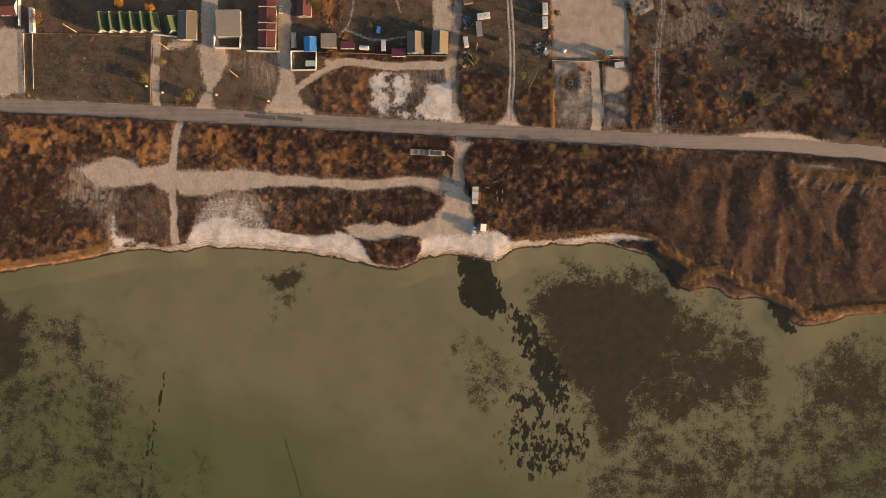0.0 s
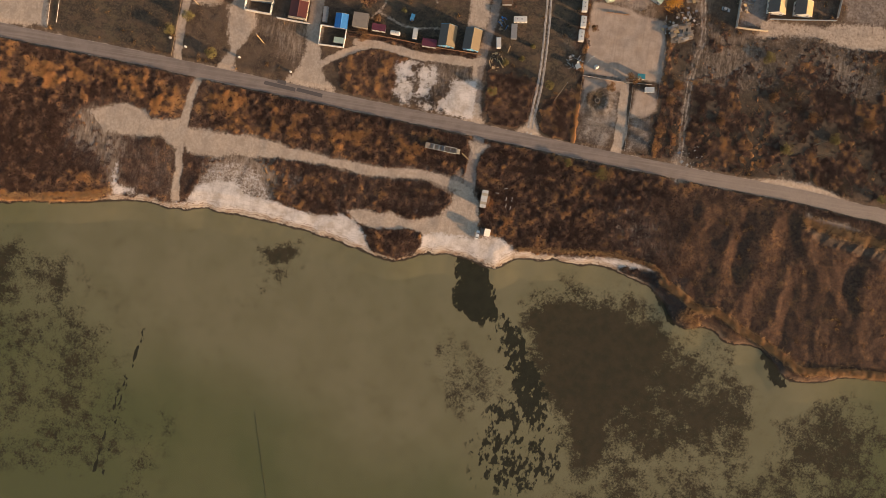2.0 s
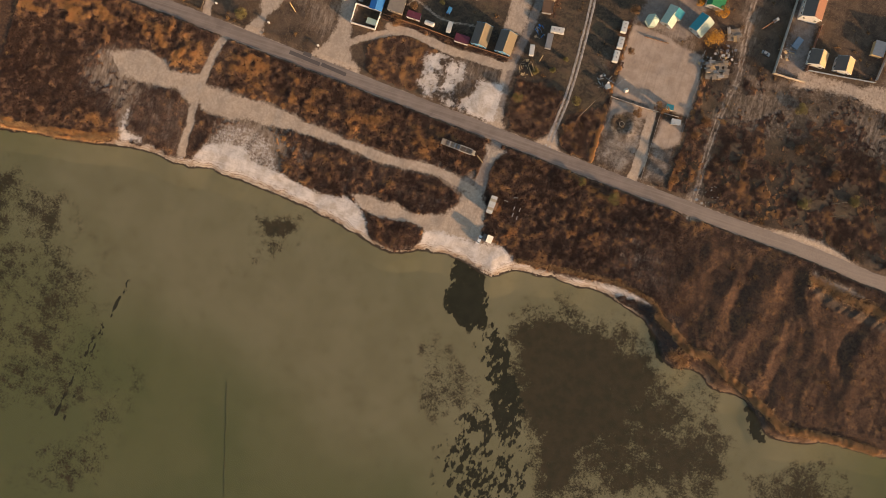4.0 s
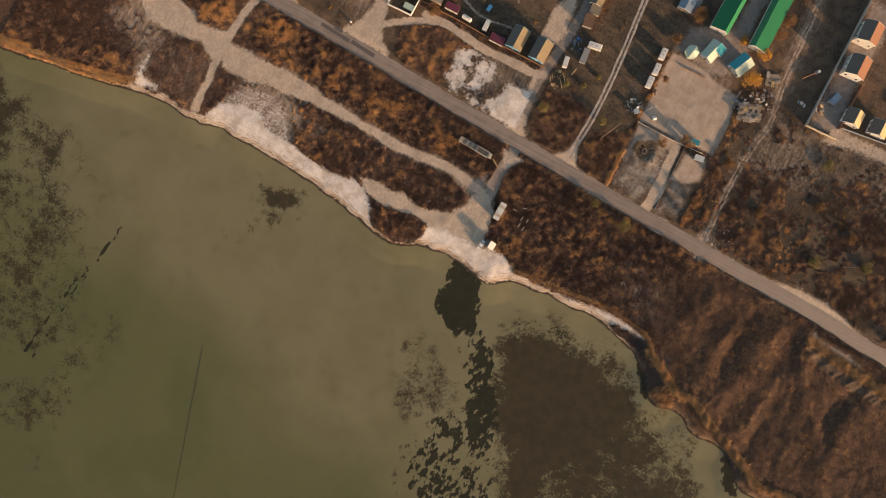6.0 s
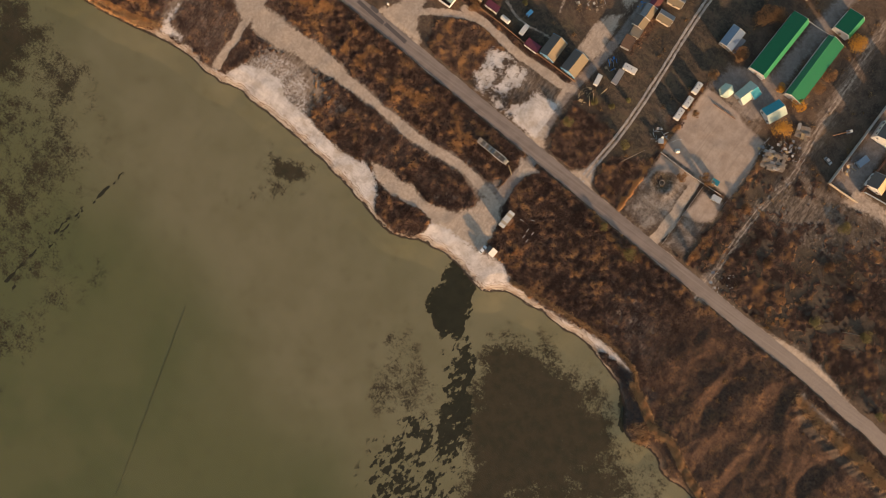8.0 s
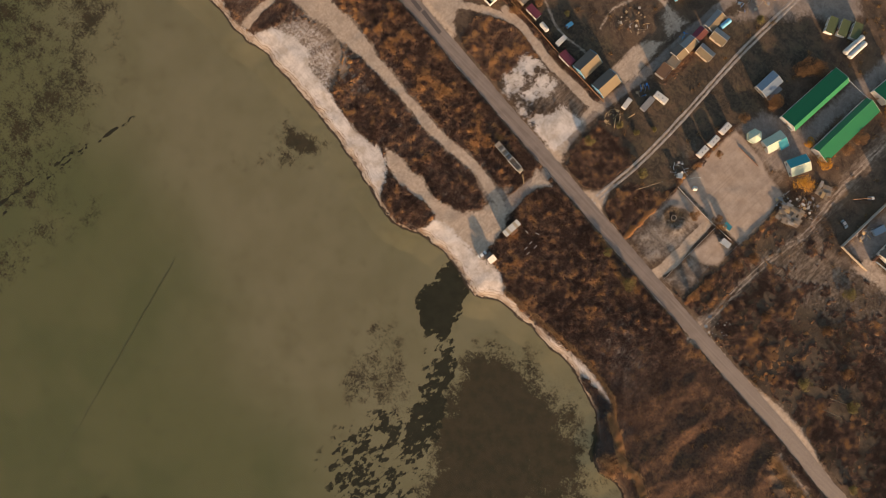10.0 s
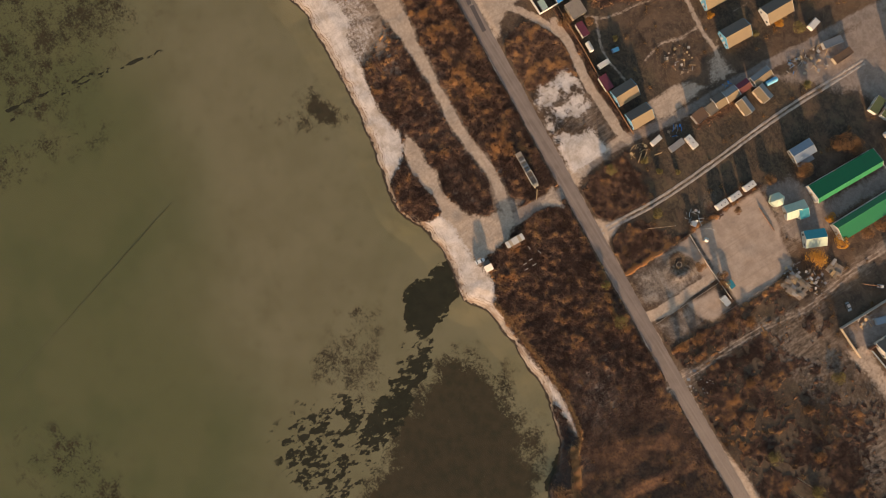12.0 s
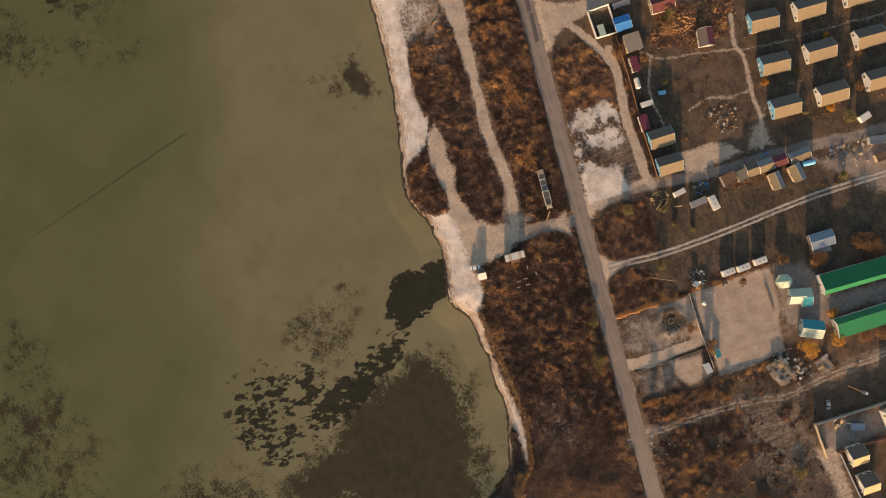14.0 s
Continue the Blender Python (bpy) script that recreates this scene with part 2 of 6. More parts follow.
    beach = n.math("MULTIPLY", n.step(height.outputs[0], -184, -172), n.math("SUBTRACT", 1.0, n.step(height.outputs[0], 104, 116)))
    low_shore = n.math("SUBTRACT", 1.0, n.step(level, 0.3, 0.75))
    c = n.mix(n.math("MULTIPLY", n.math("MULTIPLY", low_shore, beach), 0.6), c, (0.50, 0.385, 0.265))
    c = n.mix(n.math("MULTIPLY", n.math("MULTIPLY", low_shore, n.math("SUBTRACT", 1.0, beach)), 0.75), c, n.mix(n.step(coarse, 0.4, 0.6), (0.12, 0.065, 0.035), (0.27, 0.15, 0.07)))
    c = n.mix(n.math("MULTIPLY", rust, spread(0.75, 0.42, 0.62, mid)), c, (0.27, 0.165, 0.095))
    swash = n.step(n.math("SINE", n.math("ADD", n.math("MULTIPLY", height.outputs[2], 27.0), n.math("MULTIPLY", mid, 26.0))), 0.45, 0.95)
    c = n.mix(n.math("MULTIPLY", n.math("MULTIPLY", swash, n.math("SUBTRACT", 1.0, n.step(level, 0.5, 1.0))), n.step(coarse, 0.35, 0.6)), c, (0.20, 0.125, 0.078))
    c = n.mix(n.math("MULTIPLY", grown(black, ragged, 2.0, 1.5), 0.9), c, n.mix(n.step(small, 0.35, 0.65), (0.03, 0.026, 0.024), (0.075, 0.062, 0.052)))
    line = n.math("SUBTRACT", 1.0, n.step(n.math("ADD", level, n.math("MULTIPLY", n.math("SUBTRACT", coarse, 0.5), 0.5)), 0.10, 0.17))
    c = n.mix(n.math("MULTIPLY", line, 0.95), c, (0.032, 0.022, 0.016))
    c = n.mix(n.step(height.outputs[2], -0.05, 0.03), bed, c)
    n.bump(n.math("ADD", n.math("MULTIPLY", mid, 0.6), n.math("MULTIPLY", n.math("ADD", small, grit), 0.3)), 0.2, 0.55)
    return n.finish(c, 0.95, 0, 0.15)


def water_material():
    n = Nodes("murky_water")
    tint = n.mix(n.step(n.noise(45, 3), 0.35, 0.65), (0.114, 0.108, 0.066), (0.100, 0.097, 0.056))
    n.finish(tint, 0.07, 0, 0.5)
    n.bsdf.inputs["IOR"].default_value = 1.33
    n.bump(n.noise(1.4, 3), 0.02, 0.08)
    clear = n.tree.nodes.new("ShaderNodeBsdfTransparent")
    clear.inputs[0].default_value = (0.88, 0.86, 0.79, 1)
    m = n.tree.nodes.new("ShaderNodeMixShader")
    m.inputs[0].default_value = 0.2
    n.tree.links.new(clear.outputs[0], m.inputs[1])
    n.tree.links.new(n.bsdf.outputs[0], m.inputs[2])
    n.tree.links.new(m.outputs[0], n.out.inputs["Surface"])
    return n.mat


def road_material():
    n = Nodes("worn_asphalt")
    mid, small = n.noise(7, 5, 0.65), n.noise(0.6, 5, 0.7)
    lanes = n.noise(1.1, 3, 0.55, (0.03, 1.0, 0))
    c = n.mix(n.step(mid, 0.3, 0.7), (0.185, 0.140, 0.112), (0.245, 0.190, 0.153))
    c = n.mix(n.math("MULTIPLY", n.step(lanes, 0.42, 0.68), 0.5), c, (0.31, 0.245, 0.197))
    c = n.mix(n.math("MULTIPLY", n.step(small, 0.5, 0.8), 0.35), c, (0.12, 0.095, 0.08))
    c = n.mix(n.math("MULTIPLY", n.step(n.noise(3.0, 6, 0.7), 0.58, 0.75), 0.45), c, (0.13, 0.10, 0.085))
    where = n.tree.nodes.new("ShaderNodeSeparateXYZ")
    n.tree.links.new(n.coords, where.inputs[0])
    c = n.mix(n.math("MULTIPLY", n.step(where.outputs[0], 60, 190), 0.55), c, n.mix(n.step(small, 0.35, 0.65), (0.30, 0.22, 0.16), (0.38, 0.29, 0.215)))
    n.bump(small, 0.02, 0.4)
    return n.finish(c, 0.85, 0, 0.3)


def blade_material(name, dark, mean, bright, patch=14.0):
    """Dry leaves: dark where the tone is low, bleached bright where it is high, uneven in clumps."""
    n = Nodes(name)
    r = n.island()
    tone = n.tree.nodes.new("ShaderNodeAttribute")
    tone.attribute_name = "tone"
    clump = n.math("SUBTRACT", n.math("ADD", n.math("MULTIPLY", n.noise(patch, 4), 0.5), n.math("MULTIPLY", n.noise(2.4, 3, 0.6), 0.5)), 0.5)
    here = n.math("ADD", tone.outputs["Fac"], n.math("MULTIPLY", clump, 1.1))
    c = n.mix(n.step(n.math("ADD", n.math("MULTIPLY", here, 1.6), n.math("MULTIPLY", r, 0.35)), 0.0, 0.75), dark, mean)
    c = n.mix(n.step(n.math("ADD", here, n.math("MULTIPLY", n.math("SUBTRACT", r, 0.5), 0.22)), 0.3, 0.95), c, bright)
    n.finish(c, 0.8, 0, 0.15)
    thin = n.tree.nodes.new("ShaderNodeBsdfTranslucent")
    n.tree.links.new(c, thin.inputs[0])
    m = n.tree.nodes.new("ShaderNodeMixShader")
    m.inputs[0].default_value = 0.25
    n.tree.links.new(n.bsdf.outputs[0], m.inputs[1])
    n.tree.links.new(thin.outputs[0], m.inputs[2])
    n.tree.links.new(m.outputs[0], n.out.inputs["Surface"])
    return n.mat


GROUND, WATER, ASPHALT = ground_material(), water_material(), road_material()
REED = blade_material("dry_reed", (0.086, 0.049, 0.034), (0.20, 0.119, 0.080), (0.53, 0.28, 0.112))
GRASS = blade_material("dry_grass", (0.075, 0.052, 0.03), (0.20, 0.13, 0.068), (0.44, 0.25, 0.105), 9.0)

# ---- the plan: shore, roads and patches, in metres ----
SHORE = [(-330.0, -28.3), (-283.0, -18.1), (-247.8, -14.2), (-230.2, -11.6), (-218.4, -9.8), (-206.7, -7.8), (-194.9, -6.9), (-186.1, -5.1), (-174.4, -2.5), (-162.6, -0.1), (-150.9, 0.2), (-142.0, -1.0), (-133.2, -0.7), (-124.4, 1.6), (-112.7, 1.0), (-100.9, 0.7), (-89.1, 0.2), (-77.4, -1.0), (-65.6, -2.8), (-53.9, -5.1), (-42.1, -7.5), (-33.3, -9.0), (-24.4, -9.8), (-17.1, -8.1), (-11.2, -4.8), (-3.9, -3.4), (5.0, -2.5), (13.8, -3.4)] + [(19.7, -4.8), (28.5, -6.6), (35.8, -0.7), (43.2, 1.3), (52.0, 1.6), (59.4, 3.1), (69.7, 2.8), (81.5, 3.4), (93.2, 1.0), (105.0, -2.5), (112.3, -6.0), (117.3, -10.7), (120.3, -15.7), (124.7, -20.7), (129.1, -21.9), (137.3, -19.5), (143.2, -20.4), (149.1, -24.3), (155.0, -25.7), (163.8, -24.8), (171.2, -26.9), (177.1, -31.6), (181.5, -36.6), (185.9, -39.6), (193.2, -39.8), (202.1, -38.1), (210.9, -34.6), (219.7, -33.1), (230.9, -33.1)] + [(252.1, -31.3), (287.5, -34.3), (328.7, -28.4), (417.1, -34.3)]
ROAD = [(-670.8, 95.7), (-406.6, 85.4), (-259.7, 77.5), (-230.3, 75.7), (-171.5, 73.1), (-112.7, 69.6), (-53.9, 66.4), (5.0, 63.1), (63.8, 59.9), (122.7, 57.0), (152.1, 55.8), (181.6, 54.6), (205.2, 52.3), (231.1, 49.9)] + [(328.9, 33.4), (476.1, 4.0), (830.0, -34.3)]
LANE = [(9.7, 59.9), (9.1, 49.6), (8.5, 39.3), (7.9, 29.0)]
BEACH_TRACK = [(8.5, 31.1), (2.0, 33.4), (-12.7, 36.3), (-27.4, 34.9), (-42.1, 34.3), (-56.8, 34.9), (-71.5, 35.8), (-89.2, 37.5), (-103.9, 39.0), (-118.6, 38.7), (-133.3, 37.5), (-140.3, 38.7)]
WEST_TRACK = [(-136.8, 66.3), (-138.6, 56.9), (-140.3, 45.2), (-140.3, 33.4), (-139.7, 18.7), (-139.1, 4.6)]
GRAVEL = [(5.9, 72.3), (4.6, 85.4), (4.9, 98.4), (6.9, 116.3), (8.3, 134.5), (8.7, 153.2), (9.8, 171.5), (11.5, 189.5), (13.3, 217.7), (15.1, 243.1)]
WHITE_TRACK = [(34.7, 63.7), (35.3, 76.5), (36.3, 92.3), (36.0, 109.9), (34.9, 127.7), (33.5, 144.3), (32.3, 160.8), (31.9, 177.0), (32.0, 194.4), (31.9, 209.2)]
EAST_PATH = [(113.2, 52.3), (112.6, 63.1), (112.0, 80.2), (111.3, 94.9), (112.7, 111.2), (115.0, 126.4), (113.1, 140.3), (111.3, 154.2), (110.0, 178.7), (108.4, 194.5), (107.0, 213.8)]
# wheel tracks and drives: line, half width, strength
FIRST_DRIVES = [([(-149.2, 75.8), (-149.2, 89.3), (-148.9, 101.1), (-148.6, 112.9)], 2.2, 0.8), ([(-121.0, 100.0), (-121.0, 112.9), (-121.0, 130.5)], 4.5, 0.7),
                ([(-82.4, 100.0), (-82.4, 115.8), (-82.2, 130.6)], 3.6, 0.7), ([(-59.8, 97.6), (-48.0, 98.0), (-30.3, 96.0), (-12.7, 95.9), (-0.9, 96.7), (5.0, 97.6)], 2.2, 0.75),
                ([(-53.9, 96.7), (-62.7, 92.3), (-70.1, 87.8), (-77.4, 82.0)], 2.0, 0.66), ([(78.8, 98.5), (79.9, 85.0), (80.8, 72.2), (79.6, 63.0)], 2.6, 0.95),
                ([(-53.7, 111.3), (-48.2, 120.3), (-45.9, 133.2), (-43.6, 146.1), (-40.4, 155.9)], 0.7, 0.56)]
SECOND_DRIVES = [([(-57.4, 154.8), (-44.5, 152.5), (-38.0, 154.9), (-27.4, 153.6), (-16.4, 153.5), (-5.4, 153.3), (4.0, 150.5)], 1.2, 0.66), ([(-40.4, 155.9), (-39.3, 169.3), (-38.6, 191.4), (-37.2, 222.6)], 0.8, 0.42),
                 ([(-19.5, 170.6), (-19.4, 182.6), (-19.4, 196.0)], 0.6, 0.36), ([(-22.4, 124.0), (-24.4, 133.1), (-21.8, 143.1), (-22.6, 151.7)], 0.9, 0.5),
                 ([(-13.0, 113.4), (-24.0, 110.2), (-35.0, 109.7), (-45.0, 112.0), (-50.2, 115.1)], 0.7, 0.6), ([(1.9, 97.0), (3.4, 88.0), (3.0, 74.0)], 1.4, 0.7)]
DRIVES = FIRST_DRIVES + SECOND_DRIVES

FIRST_SAND_AREAS = [[(-129.5, 12.0), (-126.0, 24.0), (-112.0, 29.0), (-99.0, 27.0), (-92.0, 17.0), (-86.0, 9.0), (-100.0, 9.0)],
                    [(-133.2, 4.6), (-128.8, 12.2), (-118.5, 17.2), (-109.7, 17.2), (-103.8, 12.2), (-92.1, 11.3), (-83.3, 9.3), (-65.6, 6.9), (-53.9, 9.9), (-46.6, 8.4), (-40.6, 2.2), (-34.7, -9.0), (-65.6, -3.7), (-100.9, -0.1), (-133.2, -1.6)],
                    [(-12.7, 4.6), (-6.8, 7.5), (5.0, 7.9), (19.7, 8.7), (29.0, 9.7), (37.3, 5.5), (36.0, -1.9), (28.5, -7.2), (5.0, -3.7), (-11.2, -3.0)],
                    [(-171.7, 18.7), (-169.7, 18.1), (-168.6, 8.0), (-160.0, 6.0), (-159.0, 3.0), (-173.0, 2.0)]]
SECOND_SAND_AREAS = [[(-174.4, 2.4), (-159.7, 3.9), (-142.0, 3.6), (-131.8, 4.0), (-133.2, -1.6), (-156.7, -0.7), (-174.4, -3.4)],
                     [(35.9, 4.6), (49.1, 5.7), (63.8, 6.6), (78.5, 8.1), (93.2, 8.9), (107.9, 6.9), (109.4, 5.2), (93.2, 4.9), (78.5, 3.7), (59.4, 2.2), (35.8, -1.9)],
                     [(-39.2, 93.7), (-24.5, 94.0), (-17.0, 93.0), (-15.0, 84.0), (-17.1, 77.6), (-14.0, 69.0), (-24.5, 68.7), (-34.8, 70.2), (-39.2, 77.5)],
                     [(-8.3, 87.0), (4.0, 88.0), (5.6, 70.2), (4.7, 67.5), (-6.8, 68.1), (-15.6, 70.2), (-11.2, 77.6)]]
SAND_AREAS = FIRST_SAND_AREAS + SECOND_SAND_AREAS
SAND_SHARES = (0.45, 0.95, 0.95, 0.72, 0.66, 0.9, 0.5, 0.85)
FIRST_DIRT_AREAS = [[(-189.1, 42.2), (-181.8, 45.7), (-174.4, 48.1), (-161.2, 47.2), (-156.8, 42.8), (-149.4, 43.4), (-142.1, 45.5), (-138.6, 42.2), (-112.7, 42.2), (-95.0, 40.5), (-77.4, 38.1), (-53.9, 36.3), (-71.5, 32.8), (-98.0, 32.5), (-112.7, 31.9), (-118.6, 29.0), (-128.8, 28.5), (-136.2, 29.5), (-138.5, 31.9), (-142.1, 28.5), (-150.9, 33.8), (-162.7, 33.6), (-180.4, 34.0)],
                    [(-50.9, 11.3), (-42.1, 14.3), (-24.4, 12.8), (-12.7, 12.8), (-3.9, 17.2), (1.0, 24.6), (2.0, 31.0), (10.9, 31.5), (15.3, 27.0), (16.3, 8.0), (5.0, 6.5), (-6.8, 6.5), (-12.7, 5.5), (-36.2, 4.0), (-45.0, 6.0)]]
SECOND_DIRT_AREAS = [[(-248.0, 118.7), (-218.6, 115.8), (-218.0, 81.0), (-248.0, 79.9)],
                     [(-128.9, 72.0), (-123.9, 83.4), (-126.0, 95.2), (-127.4, 106.0), (-112.7, 106.0), (-112.7, 96.7), (-115.7, 89.3), (-120.1, 83.4), (-118.5, 74.0)],
                     [(-93.0, 71.1), (-86.2, 81.4), (-84.5, 95.2), (-86.3, 104.6), (-77.4, 103.1), (-77.4, 92.3), (-75.9, 83.4), (-71.1, 76.6), (-64.6, 69.7)],
                     [(-128.9, 105.5), (-139.2, 104.0), (-146.6, 103.4), (-142.2, 108.4), (-127.4, 109.9)],
                     [(116.8, 60.3), (149.2, 59.0), (158.0, 61.2), (166.9, 62.6), (181.6, 61.7), (196.3, 58.0), (211.1, 55.2), (181.0, 53.0), (130.0, 56.0)]]
THIRD_DIRT_AREAS = [[(139.6, 131.3), (143.8, 142.1), (156.5, 142.7), (175.2, 141.9), (183.0, 145.6), (207.2, 146.8), (216.5, 144.1), (217.9, 135.2), (189.4, 132.2), (178.1, 132.9), (156.1, 134.6), (146.5, 131.4)],
                    [(-4.4, 114.0), (-5.6, 127.0), (-2.6, 136.6), (3.8, 141.4), (5.6, 121.4), (3.6, 113.6)], [(-3.7, 146.1), (-12.6, 156.1), (-0.4, 155.5), (5.3, 156.0), (4.5, 143.3)],
                    [(180.1, 45.8), (202.2, 45.2), (211.0, 42.3), (196.3, 40.8), (181.6, 41.4)], [(27.0, 65.5), (33.0, 72.0), (35.5, 78.0), (37.6, 72.0), (43.0, 65.0)], [(1.0, 66.0), (3.2, 76.0), (7.4, 76.0), (11.5, 65.0)],
                    [(5.0, 57.5), (7.4, 48.0), (11.2, 48.0), (15.5, 57.0)]]
DIRT_AREAS = FIRST_DIRT_AREAS + SECOND_DIRT_AREAS + THIRD_DIRT_AREAS
DIRT_SHARES = (0.86, 0.92, 1.0, 0.95, 0.9, 0.7, 0.9, 0.68, 0.8, 0.62, 0.72, 0.9, 0.9, 0.9)
FIRST_DUST_AREAS = [([(-200.9, 42.2), (-189.1, 46.2), (-174.4, 49.2), (-158.0, 48.0), (-150.0, 38.4), (-165.5, 29.0), (-169.0, 1.0), (-174.4, 1.0), (-178.3, 12.8), (-186.1, 18.7), (-197.9, 24.6)], 0.55),
                    ([(-130.4, 30.5), (-112.7, 33.9), (-92.0, 33.5), (-86.1, 24.6), (-88.5, 11.3), (-103.8, 9.9), (-118.5, 12.7), (-128.8, 14.2), (-125.0, 22.0)], 0.62),
                    ([(-168.1, 27.5), (-156.8, 31.4), (-142.1, 28.9), (-141.2, 5.5), (-156.7, 5.5), (-167.9, 8.4)], 0.22), ([(-92.0, 29.5), (-80.0, 29.5), (-72.0, 24.0), (-80.0, 16.0), (-92.0, 18.0)], 0.5)]
SECOND_DUST_AREAS = [([(-66.0, 30.0), (-20.0, 29.5), (-8.0, 25.0), (-22.0, 18.0), (-60.0, 15.0)], 0.24), ([(-53.9, 14.5), (-30.0, 19.0), (-8.0, 18.5), (0.0, 26.0), (-3.0, 31.5), (-20.0, 21.5), (-50.0, 18.0)], 0.36),
                     ([(-112.0, 45.0), (-89.0, 44.5), (-55.0, 41.5), (-54.0, 38.0), (-112.0, 40.0)], 0.4), ([(-101.0, 102.6), (-86.3, 101.1), (-83.3, 89.3), (-87.7, 83.4), (-95.1, 89.3), (-101.0, 96.7)], 0.55),
                     ([(-118.0, 102.0), (-101.0, 102.6), (-97.0, 94.0), (-112.0, 96.0)], 0.4)]
THIRD_DUST_AREAS = [([(113.8, 104.1), (121.2, 123.3), (132.2, 130.1), (142.2, 134.4), (151.4, 122.6), (146.7, 110.6), (131.0, 105.7)], 0.28),
                    ([(178.8, 134.6), (190.6, 134.6), (204.3, 118.9), (196.4, 110.0), (178.7, 118.8)], 0.34), ([(-19.0, 93.5), (4.0, 95.5), (4.0, 86.0), (-8.0, 86.0), (-14.0, 77.0), (-19.0, 80.0)], 0.5),
                    ([(60.0, 133.0), (86.0, 134.5), (85.0, 141.0), (62.0, 141.0)], 0.5), ([(70.0, 40.0), (92.0, 42.0), (112.0, 32.0), (116.0, 16.0), (98.0, 10.0), (84.0, 20.0)], 0.3)]
DUST_AREAS = FIRST_DUST_AREAS + SECOND_DUST_AREAS + THIRD_DUST_AREAS
LOW_AREA = [(-170.0, 31.9), (-142.1, 32.8), (-140.9, 4.6), (-169.1, 4.6)]
YARD_AREAS = [[(56.8, 136.7), (74.6, 136.1), (81.7, 133.9), (94.3, 132.4), (96.2, 124.3), (97.0, 101.5), (86.0, 100.5), (62.9, 100.0), (57.0, 99.0), (56.8, 116.6)],
              [(58.0, 98.8), (67.3, 99.4), (78.3, 99.1), (77.2, 92.7), (68.0, 94.0), (60.0, 90.0), (58.4, 80.0)], [(83.9, 95.7), (90.9, 97.0), (96.3, 97.3), (97.0, 86.5), (92.0, 82.0), (84.0, 80.4)]]
# grey ground; second outline partly painted shade, last one the kiosk's shadow
PAVE_AND_SHADE_AREAS = [[(56.5, 138.9), (59.0, 151.6), (65.9, 156.0), (76.2, 160.3), (77.9, 171.8), (80.8, 218.0), (90.0, 218.0), (86.6, 180.7), (86.2, 160.0), (90.6, 157.2), (89.8, 146.7), (82.9, 135.1), (70.7, 136.9)],
              [(14.4, 164.9), (18.1, 174.5), (16.5, 191.7), (16.3, 236.0), (32.0, 236.0), (58.0, 217.0), (54.0, 206.0), (40.1, 199.9), (35.6, 189.9), (25.7, 182.8)], [(132.0, 136.5), (144.8, 138.0), (144.8, 204.0), (132.0, 204.0)],
              [(181.8, 160.3), (213.2, 165.2), (216.0, 147.5), (184.1, 145.5)], [(111.5, 55.0), (108.5, 64.0), (112.0, 70.0), (117.0, 62.0), (119.0, 56.0)], [(-14.0, 38.0), (-2.0, 37.5), (5.0, 42.0), (6.0, 32.0), (0.0, 30.0), (-8.0, 32.5)]]
PAVE_AND_SHADE_SHARES = (0.95, 0.9, 0.85, 0.6, 0.6, 0.85)
ASH_AREAS = [[(57.6, 98.8), (77.4, 98.8), (78.5, 76.0), (74.0, 64.2), (58.5, 65.2)], [(84.4, 80.8), (95.0, 83.7), (97.2, 71.5), (95.8, 64.4), (85.0, 65.0)],
             [(116.9, 124.7), (149.3, 127.7), (166.9, 113.0), (152.2, 104.1), (122.7, 98.2), (113.9, 107.0)], [(118.1, 108.0), (134.3, 126.6), (154.6, 140.3), (197.2, 144.6), (214.8, 110.5), (186.2, 106.6), (155.6, 111.1)],
             [(-39.2, 93.7), (-24.5, 93.7), (-12.0, 94.0), (-10.0, 82.0), (-15.0, 70.0), (-24.5, 68.7), (-34.8, 70.2), (-39.2, 77.5)], [(44.0, 109.0), (54.0, 112.0), (52.0, 122.0), (42.0, 118.0)]]
ASH_SHARES = (0.6, 0.7, 0.3, 0.3, 0.3, 0.34)
GREEN_AREAS = [[(-217.2, 111.1), (-151.6, 109.3), (-152.7, 77.5), (-215.6, 79.9)], [(-64.2, 121.7), (5.0, 124.7), (5.0, 99.6), (-42.1, 101.1), (-53.9, 97.6), (-77.4, 97.6)], [(10.9, 130.6), (55.6, 130.6), (56.5, 98.2), (10.9, 95.2)],
               [(24.4, 71.9), (30.6, 201.0), (60.0, 191.7), (54.2, 89.3)], [(0.6, 157.5), (-1.1, 211.1), (-71.9, 233.7), (-70.4, 188.1), (-46.5, 161.7)], [(12.5, 110.7), (16.5, 181.9), (30.2, 182.9), (29.6, 105.2)]]
BLACK_AREAS = [[(10.4, -2.8), (21.1, -3.6), (23.6, -9.7), (27.6, -17.7), (30.8, -25.4), (30.0, -31.3), (25.5, -29.9), (26.0, -32.8), (19.7, -32.8), (13.3, -28.4), (10.6, -19.5), (11.8, -13.7), (9.8, -7.8)],
               [(35.8, -28.4), (44.7, -35.7), (53.5, -48.9), (63.8, -63.6), (66.7, -76.9), (60.8, -84.2), (49.1, -72.5), (41.7, -57.8), (37.3, -43.1)],
               [(107.9, -3.4), (119.7, -7.8), (124.1, -19.5), (119.7, -19.5), (115.3, -10.7)], [(102.0, 4.5), (116.5, 1.0), (124.0, 3.5), (127.0, -19.5), (121.0, -14.0), (113.0, -3.0), (102.0, 0.5)], [(170.0, -25.5), (182.0, -30.0), (180.0, -38.0), (173.0, -31.0)], [(169.7, -28.4), (180.0, -34.3), (184.4, -40.1), (180.0, -41.6), (172.6, -32.8)]]
